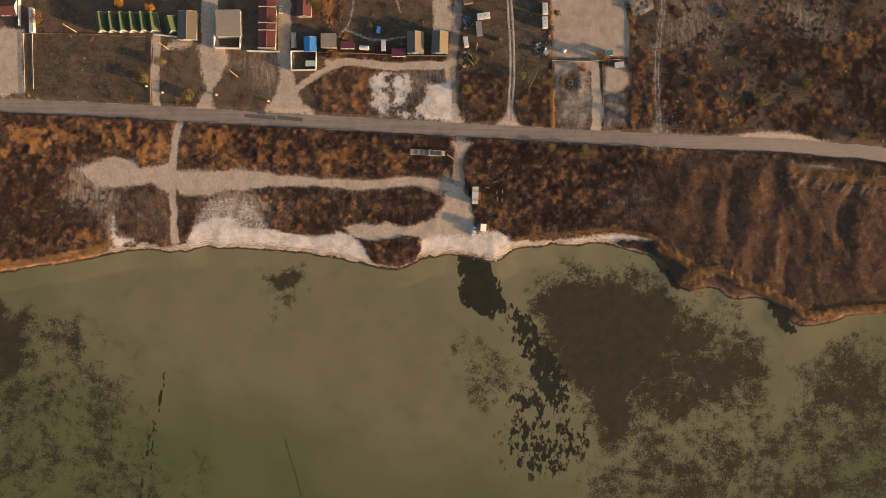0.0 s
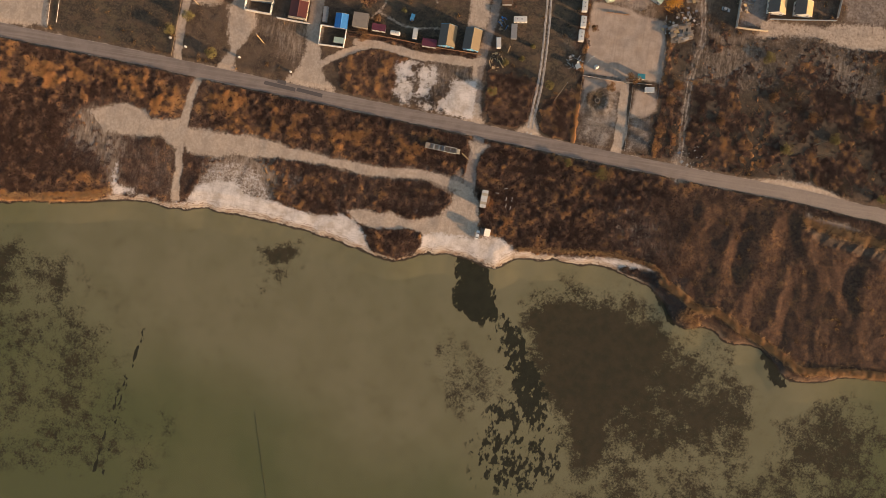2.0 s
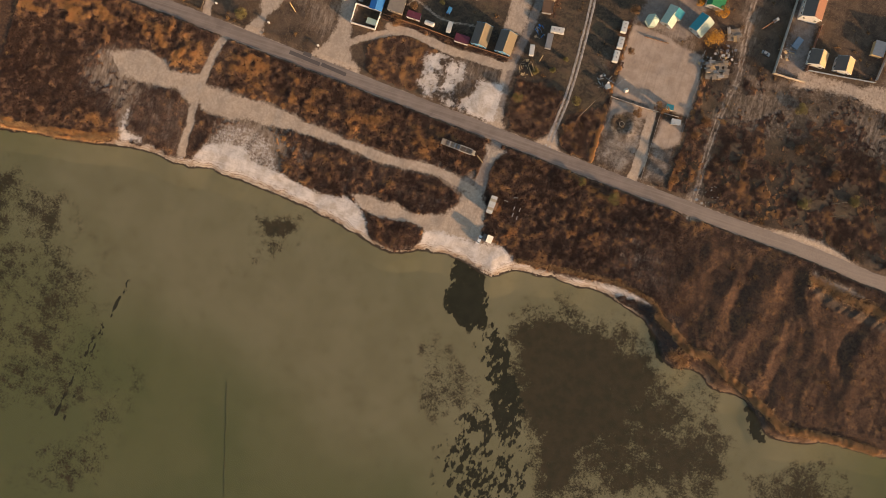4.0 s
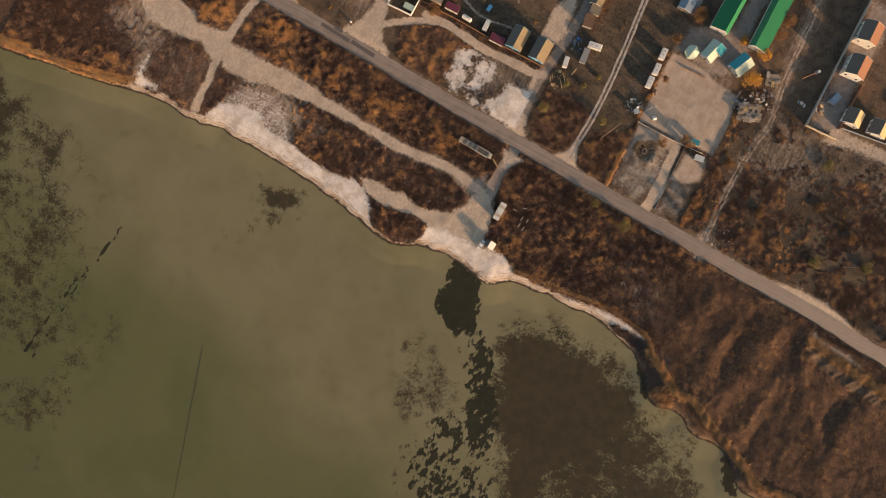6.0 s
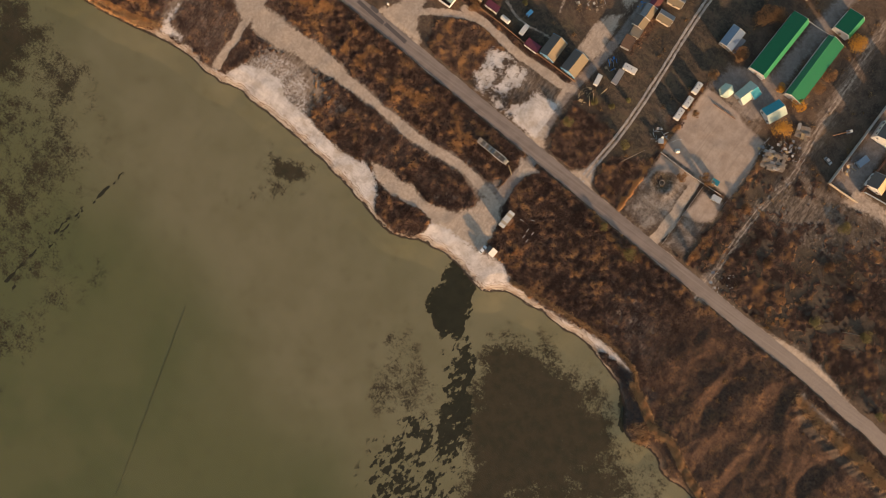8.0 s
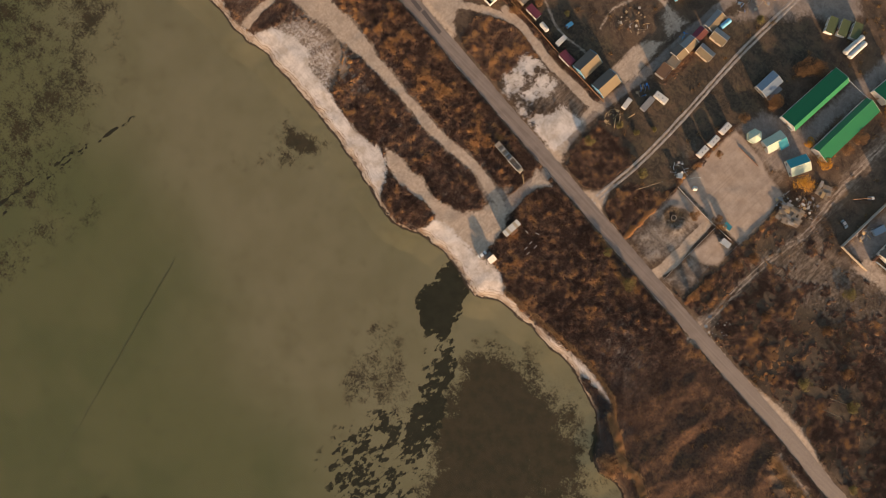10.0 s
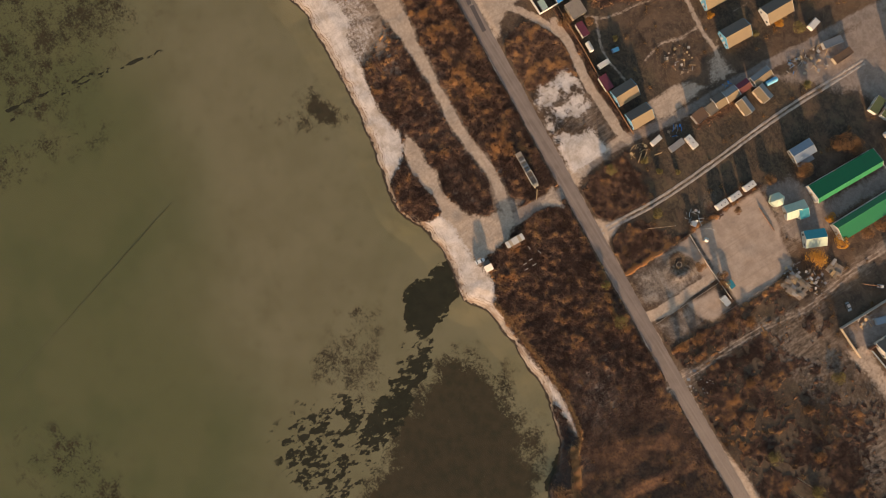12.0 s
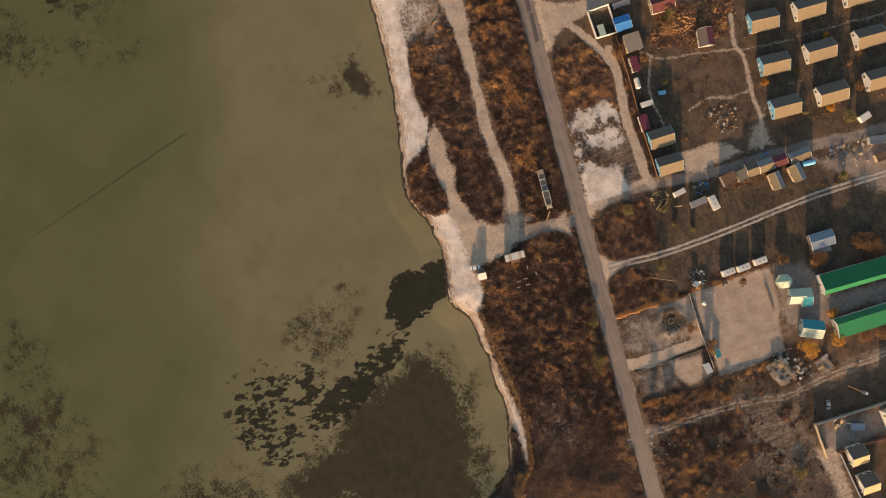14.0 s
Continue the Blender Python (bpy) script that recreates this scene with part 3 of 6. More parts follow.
SPOT_AREAS = [[(32.9, -72.5), (52.0, -66.6), (75.5, -81.3), (78.4, -101.8), (52.0, -122.4), (31.4, -113.6)], [(28.5, -34.2), (40.3, -40.1), (43.2, -51.9), (31.4, -46.0)]]
BROWN_AREAS = [[(-241.9, -25.4), (-215.5, -29.8), (-211.9, -46.0), (-216.9, -60.7), (-241.8, -72.4)], [(49.1, -22.5), (69.7, -15.1), (96.2, -16.6), (116.7, -22.5), (122.6, -37.2), (116.7, -57.8), (102.0, -75.4), (99.0, -98.9), (84.3, -101.8), (78.5, -81.3), (63.8, -60.7), (52.0, -40.1)], [(-95.0, -11.5), (-84.0, -10.0), (-74.0, -14.0), (-75.0, -19.5), (-86.0, -20.0), (-94.0, -16.0)]]
FIRST_MOTTLE_AREAS = [[(97.5, -88.4), (157.7, -78.5), (189.8, -70.7), (228.0, -76.6), (328.7, -76.0), (328.4, -134.2), (210.7, -192.9), (63.7, -163.5), (75.5, -104.8)],
                      [(55.6, -20.4), (76.0, -8.2), (103.0, -13.9), (133.8, -27.8), (158.6, -39.9), (174.8, -61.6), (162.4, -84.6), (126.4, -94.0), (97.5, -93.4)],
                      [(186.1, -66.9), (207.3, -53.3), (231.7, -52.4), (240.6, -65.8), (230.3, -90.0), (206.3, -87.2)]]
SECOND_MOTTLE_AREAS = [[(-259.5, -16.6), (-212.5, -28.3), (-183.1, -37.2), (-156.7, -69.5), (-141.9, -134.1), (-259.3, -163.4)], [(-92.1, -7.8), (-71.5, -10.7), (-77.4, -22.5), (-81.8, -41.6), (-89.1, -43.0), (-93.5, -25.4)],
                       [(8.8, -50.8), (34.4, -54.7), (37.8, -78.4), (14.7, -76.4)], [(-32.2, -215.9), (-6.5, -186.0), (44.0, -180.5), (95.5, -188.8), (76.0, -250.5)],
                       [(-169.9, -171.8), (-137.0, -119.9), (-130.6, -100.2), (-124.1, -105.0), (-128.5, -144.3), (-130.6, -184.4)]]
MOTTLE_AREAS = FIRST_MOTTLE_AREAS + SECOND_MOTTLE_AREAS
MOTTLE_SHARES = (0.52, 0.8, 0.85, 0.42, 0.42, 0.72, 0.42, 0.42)
DASHES = [[(-145.0, -63.0), (-148.0, -81.0), (-151.5, -105.0), (-153.5, -124.0), (-156.0, -143.0)], [(-149.5, -82.0), (-153.0, -99.0), (-157.0, -120.0), (-160.0, -140.0)]]
SILT_LINE = [(-165.0, -10.0), (-70.0, -35.0), (0.0, -62.0), (45.0, -15.0), (110.0, -12.0)]
BRUSH_AREAS = [[(14.6, 127.0), (17.8, 129.0), (19.5, 150.0), (15.8, 151.0)], [(10.3, 92.9), (22.6, 94.1), (33.2, 91.7), (33.2, 70.2), (28.5, 67.0), (13.8, 67.0), (10.3, 71.7)], [(38.8, 84.0), (47.6, 86.4), (56.5, 90.8), (57.4, 65.2), (40.3, 65.8)], [(-65.1, 90.8), (-53.9, 94.6), (-37.7, 92.9), (-38.6, 70.5), (-59.8, 70.5), (-65.7, 77.5)],
               [(-64.2, 101.7), (-42.1, 101.1), (-18.6, 99.9), (5.0, 99.9), (5.0, 98.2), (-24.5, 98.2), (-53.9, 98.7)], [(53.5, 118.8), (57.4, 118.8), (57.4, 99.4), (53.5, 99.4)], [(49.8, 110.9), (50.4, 134.9), (54.8, 133.5), (55.2, 109.2)],
               [(-61.9, 88.7), (-57.2, 103.3), (-41.0, 103.5), (-30.3, 94.7), (-37.6, 89.0), (-49.3, 86.0)], [(-72.1, 124.2), (-63.6, 159.1), (-49.7, 152.0), (-47.0, 135.0), (-55.7, 116.3)]]
SCRUB_AREA = [(97.7, 124.7), (152.2, 132.5), (270.1, 134.6), (270.0, 53.5), (181.6, 61.1), (122.7, 62.3), (97.7, 64.0)]
SIDE_PATH = [(116.2, 134.9), (121.0, 129.5), (127.8, 127.5), (144.1, 132.9)]
HEDGES = [([(56.2, 99.0), (55.9, 116.6), (55.2, 138.0)], 0.9), ([(57.0, 64.5), (56.9, 80.0), (56.6, 98.0)], 1.0), ([(99.4, 64.0), (100.4, 86.0), (99.9, 100.0), (99.6, 124.0)], 1.2), ([(-64.0, 101.0), (-42.0, 100.6), (-18.0, 99.8), (4.0, 99.8)], 0.9), ([(82.6, 66.0), (82.4, 84.0), (81.6, 97.0)], 0.5)]
GREY_DUNE = [(180.1, 42.3), (196.3, 41.3), (231.0, 36.4), (250.0, 33.0), (250.0, 26.0), (231.0, 28.5), (193.3, 30.9), (181.6, 35.9)]
RIDGES = [([(130.1, 42.2), (124.2, 30.5), (119.7, 12.8)], 0.5, 5.0), ([(144.8, 33.4), (141.8, 12.8), (138.0, -1.9)], 0.6, 5.5), ([(166.9, 45.2), (162.4, 27.5), (157.4, 4.0), (152.1, -7.8)], 0.7, 6.0),
          ([(175.1, 18.7), (172.7, -7.8), (166.8, -19.6)], 0.7, 4.5), ([(178.6, 42.3), (182.2, 33.4), (187.4, 21.6), (194.8, 12.8), (202.1, 5.5), (208.0, -1.9)], 0.7, 3.6), ([(222.0, 28.0), (216.0, 10.0), (214.0, -12.0)], 0.6, 7.0),
          ([(150.7, 42.2), (149.2, 12.8)], -0.6, 4.5), ([(211.0, 29.0), (205.1, 12.8), (209.0, 1.0)], -0.8, 5.0), ([(178.6, 4.0), (177.1, -19.6)], -0.5, 4.0)]
shore_line, road_line = smooth_line(SHORE, 2.5), smooth_line(ROAD, 8.0)
gravel_line, white_line, east_line = smooth_line(GRAVEL, 4), smooth_line(WHITE_TRACK, 4), smooth_line(EAST_PATH, 4)
lane_line, beach_line, west_line = smooth_line(LANE, 4), smooth_line(BEACH_TRACK, 4), smooth_line(WEST_TRACK, 4)
PIT = (66.5, 87.3)
EAST_WRACK = smooth_line([(112.3, 1.0), (122.6, -3.4), (132.9, -10.1), (144.7, -10.7), (155.0, -16.6), (166.8, -21.0), (181.5, -28.4), (190.3, -33.1), (202.1, -31.9), (216.8, -30.4), (240.4, -29.8)], 3)
BUSH_ISLE = [(-39.2, 2.2), (-30.3, 5.7), (-18.6, 6.9), (-12.1, 5.8), (-11.5, 1.6), (-16.2, -5.4), (-23.0, -8.4), (-31.8, -7.2), (-36.8, -4.2)]
lake = list(map(tuple, shore_line)) + [(3000, -3000), (-3000, -3000)]


def shore_side(x, y):
    """Metres from the water's edge, positive on land."""
    x2 = x + (fbm(x, y, 5, 21, 3) - 0.5) * 2.2
    y2 = y + (fbm(x, y, 5, 22, 3) - 0.5) * 2.2
    return line_distance(x2, y2, shore_line) * np.where(inside(x2, y2, lake), -1, 1)


def covers(x, y):
    """Shares of the ground covers at places in metres, by name."""
    from_shore = shore_side(x, y)
    road = line_distance(x, y, road_line)
    none = np.zeros(x.shape)

    def most(areas, shares, edge, rough, seed):
        out = none
        for n, (corners, share) in enumerate(zip(areas, shares)):
            out = np.maximum(out, area(x, y, corners, edge, rough, seed + n) * share)
        return out
    sand = most(SAND_AREAS, SAND_SHARES, 2.4, 0.9, 3)
    blot = (x > -45) & (x < -9) & (y > 66) & (y < 98)
    sand = np.where(blot, sand * np.clip(1.0 + 3.4 * (fbm(x, y, 2.8, 401, 3) - 0.42), 0, 1.5), sand)
    dirt = most(DIRT_AREAS, DIRT_SHARES, 2.0, 1.1, 13)
    dirt = np.maximum.reduce([dirt, strip(x, y, beach_line, 2.2, 1.3, 0.6), strip(x, y, west_line, 2.0, 1.2, 0.6) * 0.95, strip(x, y, road_line, 3.5, 0.5, 0.3) * 0.9])
    for d in (-0.9, 0.9):
        dirt = np.maximum(dirt, strip(x + d, y, east_line, 0.55, 0.6, 0.4) * 0.66)
    for line, half, share in DRIVES:
        dirt = np.maximum(dirt, strip(x, y, smooth_line(line, 4), half, 0.9) * min(1.0, share + 0.12))
    d = line_distance(x, y, white_line)
    dirt = np.maximum(dirt, np.clip(1.6 - d * 0.7, 0, 1) * 0.36)
    dust = most([a for a, s in DUST_AREAS], [s for a, s in DUST_AREAS], 7.0, 2.0, 300)
    dust = np.maximum.reduce([dust, strip(x, y, east_line, 3.4, 2.2, 1.2) * 0.42, strip(x, y, smooth_line(SIDE_PATH, 4), 2.0, 2.0, 1.0) * 0.4, strip(x, y, road_line, 4.6, 0.8, 0.6) * 0.12, strip(x, y, beach_line, 4.2, 1.8, 1.0) * 0.45])
    yard = most(YARD_AREAS, (1.0, 0.85, 0.8), 1.4, 0.6, 330)
    pave_shade = most(PAVE_AND_SHADE_AREAS, PAVE_AND_SHADE_SHARES, 2.6, 1.2, 340)
    pave_shade = np.maximum.reduce([pave_shade, strip(x, y, lane_line, 2.7, 0.8) * 0.95, strip(x, y, gravel_line, 2.5, 1.0) * 0.85])
    ash = most(ASH_AREAS, ASH_SHARES, 2.5, 1.2, 30)
    green = most(GREEN_AREAS, [1.0] * len(GREEN_AREAS), 4, 1.5, 40)
    pit = np.hypot(x - PIT[0], y - PIT[1])
    green = np.maximum(green, np.exp(-(pit / 7.5) ** 4))
    ash = ash * (1 - 0.6 * np.exp(-(np.hypot(x - PIT[0] + 1, y - PIT[1] - 1) / 6.0) ** 4))
    green = np.maximum(green, 0.6 * area(x, y, SCRUB_AREA, 8, 3, 132))
    isle = area(x, y, BUSH_ISLE, 1.2, 0.8, 44)
    sand, dirt = sand * (1 - isle), dirt * (1 - isle)
    south = np.where(inside(x, y, list(map(tuple, road_line)) + [(3000, -3000), (-3000, -3000)]), 1.0, 0.0)
    bare = np.maximum.reduce([sand, dirt, ash * 0.9, yard, pave_shade])
    open_ground = np.clip(1 - 1.6 * bare, 0, 1) * np.clip(1.15 - 1.6 * dust, 0.0, 1) * np.clip((road - 3.9) / 1.2, 0, 1) * np.clip((from_shore - 0.8) / 1.5, 0, 1)
    brush = most(BRUSH_AREAS, [1.0] * len(BRUSH_AREAS), 2.0, 1.0, 110)
    for line, half in HEDGES:
        brush = np.maximum(brush, strip(x, y, finer(line, 4), half, 0.6, 0.4, 118))
    scrub = area(x, y, SCRUB_AREA, 10, 4, 130) * np.clip(0.62 + 2.8 * (fbm(x, y, 9, 131, 3) - 0.5), 0.1, 1.0)
    green = green * (1 - brush)
    open_brush = np.maximum(open_ground, brush * np.clip(1 - 1.6 * np.maximum(dirt, pave_shade), 0, 1))
    reed = np.maximum(south * open_ground, np.maximum(brush * open_brush, scrub * open_ground))
    heap = line_distance(x, y, EAST_WRACK) + 2.4 * (fbm(x, y, 3.0, 171, 3) - 0.5)
    reed = reed * np.clip((heap - 1.2) / 1.2, 0.0, 1) * (1 - 0.8 * area(x, y, GREY_DUNE, 2, 1, 175))
    return dict(shore=from_shore, road=road, sand=sand, dirt=dirt, ash=ash, green=green, south=south, reed=reed, open=open_ground, isle=isle, dust=dust, yard=yard, pave_shade=pave_shade)


def land_height(x, y, from_shore, reed):
    rise = np.clip(from_shore / 9.0, 0, 1)
    h = 0.16 * np.clip(from_shore, 0, 4) + 0.7 * rise * rise
    h = np.where(from_shore < 0, np.maximum(-1.1, 0.11 * from_shore), h)
    east = np.clip((52 - y) / 10, 0, 1) * np.clip((x - 100) / 30, 0, 1) * np.clip(from_shore / 12, 0, 1) * np.clip(reed * 1.5, 0, 1)
    swell = 1.1 * np.maximum(fbm(x + 0.35 * y, y * 0.45, 17, 61, 2) - 0.42, -0.08) + 0.6 * (fbm(x + 0.3 * y, y * 0.6, 5.0, 63, 3) - 0.5)
    near = (x > 95) & (y < 60) & (y > -50)
    ridges = np.zeros(x.shape)
    for line, top, wide in RIDGES:
        bend = 7.0 * (fbm(x[near], y[near], 9, 66, 3) - 0.5)
        ridges[near] += top * np.exp(-((line_distance(x[near], y[near], line) + bend) / wide) ** 2)
    h = h + east * (swell + ridges)
    heap = line_distance(x, y, EAST_WRACK)
    crest = np.sin(6.28319 * (0.92 * x + 0.5 * y) / 3.4 + 9 * fbm(x, y, 6, 67, 2))
    h = h + np.exp(-(heap / 1.9) ** 2) * np.clip(from_shore / 2, 0, 1) * (0.5 + 0.45 * crest)
    h = h + area(x, y, GREY_DUNE, 2, 1, 175) * (0.2 + 1.6 * (fbm(0.8 * x - 0.6 * y, 0.3 * (0.6 * x + 0.8 * y), 2.6, 68, 3) - 0.4))
    pit = np.hypot(x - PIT[0], y - PIT[1])
    h = h + 0.45 * np.exp(-((pit - 5.5) / 2.2) ** 2) - 0.4 * np.exp(-(pit / 3.5) ** 2)
    h = h + 0.25 * np.clip(from_shore / 6, 0, 1) * (fbm(x, y, 7, 62, 3) - 0.5)
    return h


# stretches where the reed is bleached orange, coloured as sunlit or stays dark: outline or line, half width, shift
FIRST_TONES = [([(-247.9, 69.9), (-203.9, 70.2), (-192.1, 64.3), (-189.1, 56.9), (-200.9, 54.0), (-215.6, 52.5), (-221.5, 49.4), (-247.9, 48.0)], 0, 0.62),
               ([(-189.2, 66.7), (-139.2, 64.8), (-139.1, 45.2), (-156.8, 45.2), (-171.5, 55.5), (-186.2, 56.9)], 0, 0.4),
               ([(-135.6, 65.2), (-92.1, 61.1), (-65.6, 59.9), (-42.1, 56.9), (-18.6, 56.4), (-17.1, 45.2), (-24.5, 38.7), (-53.9, 40.8), (-89.2, 42.2), (-135.6, 42.8)], 0, 0.38),
               ([(-98.0, 30.5), (-83.3, 30.5), (-71.5, 27.5), (-65.6, 9.9), (-83.3, 8.4), (-98.0, 15.7)], 0, 0.25)]
SECOND_TONES = [([(-250.0, -8.0), (-230.2, -5.4), (-218.4, -5.4), (-200.8, -3.2), (-186.1, -0.3), (-174.4, 3.0)], 1.1, 1.0), ([(-250.0, -12.0), (-230.2, -9.0), (-212.6, -7.2), (-194.9, -5.0), (-183.2, -1.5)], 0.9, 1.0),
                ([(-204.9, 1.0), (-186.1, 11.9), (-171.4, 9.4), (-172.9, 1.0)], 0, 0.45), ([(-247.0, 40.0), (-200.0, 40.0), (-182.0, 24.0), (-180.0, 10.0), (-205.0, 2.0), (-247.0, 0.0)], 0, -0.25),
                ([(-64.2, 101.7), (-37.7, 93.9), (-39.2, 70.2), (-63.9, 70.2)], 0, 0.4), ([(-17.0, 0.5), (-12.0, 3.0), (-20.0, -7.5), (-30.0, -7.0)], 0, 0.45)]
THIRD_TONES = [([(12.0, 56.0), (112.0, 50.0), (112.0, 8.0), (40.0, 9.0), (18.0, 14.0)], 0, 0.13), ([(-98.0, 31.0), (-8.0, 30.0), (-4.0, 22.0), (-50.0, 15.0), (-96.0, 12.0)], 0, 0.08),
               ([(-62.0, 114.0), (-8.0, 116.0), (-8.0, 150.0), (-40.0, 152.0), (-64.0, 158.0)], 0, 0.3), ([(-44.0, 160.0), (0.0, 158.0), (0.0, 216.0), (-44.0, 216.0)], 0, 0.2),
               # the last two lines paint sunlight on the yard hedges as orange tone
               ([(40.0, 88.0), (57.0, 92.0), (57.0, 65.5), (40.0, 66.0)], 0, 0.3), ([(56.2, 99.0), (55.9, 116.6), (55.2, 138.0)], 1.2, 0.6), ([(57.0, 64.5), (56.9, 80.0), (56.6, 98.0)], 1.4, 0.6)]
FOURTH_TONES = [([(98.4, 64.0), (99.4, 86.0), (98.6, 100.0), (98.4, 124.0)], 1.4, 0.35), ([(10.9, 92.9), (33.2, 92.3), (31.5, 67.3), (12.3, 67.3)], 0, 0.05),
                ([(35.9, 57.0), (63.8, 54.6), (93.3, 51.7), (122.7, 48.7), (181.6, 45.6)], 4.5, 0.28), ([(127.0, -14.0), (133.0, -10.0), (137.0, -17.0), (129.0, -21.0)], 0, 0.75),
                ([(183.0, -37.0), (205.0, -33.0), (216.0, -32.0), (200.0, -37.5), (190.0, -39.0)], 0, 0.5), ([(-72.0, 124.0), (-63.0, 159.0), (-49.7, 152.0), (-47.0, 135.0), (-55.7, 116.3)], 0, 0.35)]
TONES = FIRST_TONES + SECOND_TONES + THIRD_TONES + FOURTH_TONES


def tone_at(x, y):
    """How much of the reed is bleached orange or coloured as sunlit, from 0 to 1."""
    tone = 0.13 - 0.12 * area(x, y, LOW_AREA, 3, 1.5, 160)
    for n, (line, half, shift) in enumerate(TONES):
        tone = tone + shift * (strip(x, y, finer(line, 4), half, 0.8, 0.5, 140 + n) if half else area(x, y, line, 4, 2, 140 + n)) * np.clip(0.5 + 3.6 * (fbm(x, y, 7, 73, 3) - 0.42), 0, 1.2)
    tone = tone + 0.26 * area(x, y, SCRUB_AREA, 6, 2, 159) * np.clip(4.5 * (fbm(x, y, 13, 75, 3) - 0.46), -0.7, 1.6)
    return np.clip(tone + 0.7 * (fbm(x, y, 11, 71, 4) - 0.5) + 1.35 * (fbm(x, y, 2.6, 72, 2) - 0.5), 0, 1)


def axis(*stretches):
    """Grid lines: (start, end, spacing) stretches, and a coarse fall-off to the horizon on both sides."""
    inner = np.concatenate([np.arange(a, b, s) for a, b, s in stretches] + [[stretches[-1][1]]])
    far = np.cumsum(2.0 * 1.45 ** np.arange(18))
    return np.concatenate([inner[0] - far[::-1], inner, inner[-1] + far])


gx, gy = axis((-250, 262, 0.8)), axis((-235, -45, 1.2), (-45, 240, 0.75))
X, Y = [a.ravel() for a in np.meshgrid(gx, gy)]
cover = covers(X, Y)
from_shore, road_far = cover["shore"], cover["road"]
Z = land_height(X, Y, from_shore, cover["reed"])
Z = np.where(road_far < 6, 0.86 + (Z - 0.86) * np.clip((road_far - 4) / 2, 0, 1), Z)
w, hgt = len(gx), len(gy)
i = (np.arange(hgt - 1)[:, None] * w + np.arange(w - 1)).ravel()
ground_mesh = mesh_arrays("ground", np.stack([X, Y, Z], 1), np.stack([i, i + 1, i + w + 1, i + w], 1), GROUND)
black = np.maximum.reduce([area(X, Y, c, 3.0, 1.2, 70 + n) * (0.58 if n == 1 else 1.0) for n, c in enumerate(BLACK_AREAS)])
black = np.maximum(black * 1.5, np.maximum.reduce([area(X, Y, c, 6, 3, 80 + n) for n, c in enumerate(SPOT_AREAS)]) * 0.45)
for line in DASHES:
    black = np.maximum(black, strip(X, Y, line, 0.8, 0.6, 0.4, 85) * 0.53)
brown = np.maximum.reduce([area(X, Y, c, 9 if n != 2 else 4, 3.5, 90 + n) * share for n, (c, share) in enumerate(zip(BROWN_AREAS, (1.0, 1.25, 1.2)))])
brown = np.maximum(brown, np.maximum.reduce([area(X, Y, c, 14, 5, 95 + n) * MOTTLE_SHARES[n] for n, c in enumerate(MOTTLE_AREAS)]))
off = (line_distance(X, Y, SILT_LINE) - 2) / 92 + 0.5 * (fbm(X, Y, 70, 99, 3) - 0.5) - np.clip((X - 20) / 90, 0, 0.7)
deep = np.clip(off, 0, 1) ** 2 * (3 - 2 * np.clip(off, 0, 1))
warm = tone_at(X, Y)
for key, channels in (("cover", [cover[k] for k in ("sand", "dirt", "reed", "ash")]), ("growth", (black, brown, cover["green"], deep)), ("lots", (cover["yard"], cover["pave_shade"], cover["dust"], warm))):
    layer = ground_mesh.attributes.new(key, "FLOAT_COLOR", "POINT")
    layer.data.foreach_set("color", np.stack(channels, 1).astype(np.float32).ravel())
ground_mesh.polygons.foreach_set("use_smooth", np.ones(len(ground_mesh.polygons), bool))
tagged(new("ground", ground_mesh), "dry steppe shore with pale sand and a silty lake bed", "ground", kind="structure")

water = mesh_from("water", [(-4000, -4000, 0), (4000, -4000, 0), (4000, 130, 0), (-4000, 130, 0)], [(0, 1, 2, 3)], WATER)
tagged(new("water", water), "calm murky olive-green shallow lake water", "water", kind="structure")


def ribbon(name, line, half, z, material, wobble=0.15):
    line = np.array(line)
    way = np.gradient(line, axis=0)
    way /= np.linalg.norm(way, axis=1)[:, None]
    side = np.stack([-way[:, 1], way[:, 0]], 1)
    rng = np.random.default_rng(5)
    verts = []
    for s in (-1, 1):
        edge = line + side * s * (half + rng.uniform(-wobble, wobble, (len(line), 1)))
        verts += [(x, y, z) for x, y in edge] + [(x, y, z - 0.25) for x, y in edge + side * s * 0.2]
    m = len(line)
    faces = []
    for k in range(m - 1):
        faces += [(k, k + 1, 2 * m + k + 1, 2 * m + k), (m + k, m + k + 1, k + 1, k), (2 * m + k, 2 * m + k + 1, 3 * m + k + 1, 3 * m + k)]
    return new(name, mesh_from(name, verts, faces, material))


main_road = finer([p for p in road_line if abs(p[0]) < 420], 2.0)
tagged(ribbon("road", main_road, 3.35, 0.93, ASPHALT), "straight worn grey-brown asphalt road with dusty edges", "road", kind="structure")


PATCH = painted("dark_asphalt_patch", (0.11, 0.09, 0.08), 0.9, 0.4)
for (ax, ay), (bx, by) in (((-103.3, 70.2), (-86.8, 69.0)), ((-86.2, 69.3), (-72.7, 68.1)), ((-96.5, 71.9), (-92.1, 71.7))):
    turn = math.degrees(math.atan2(by - ay, bx - ax))
    half = math.hypot(bx - ax, by - ay) / 2
    me = mesh_from("road_patch", [(-half, -0.9, 0), (half, -1.0, 0), (half * 0.98, 0.9, 0), (-half * 0.97, 1.0, 0), (-half, -0.9, -0.03), (half, -1.0, -0.03), (half * 0.98, 0.9, -0.03), (-half * 0.97, 1.0, -0.03)],
                   [(0, 1, 2, 3), (0, 4, 5, 1), (1, 5, 6, 2), (2, 6, 7, 3), (3, 7, 4, 0)], PATCH)
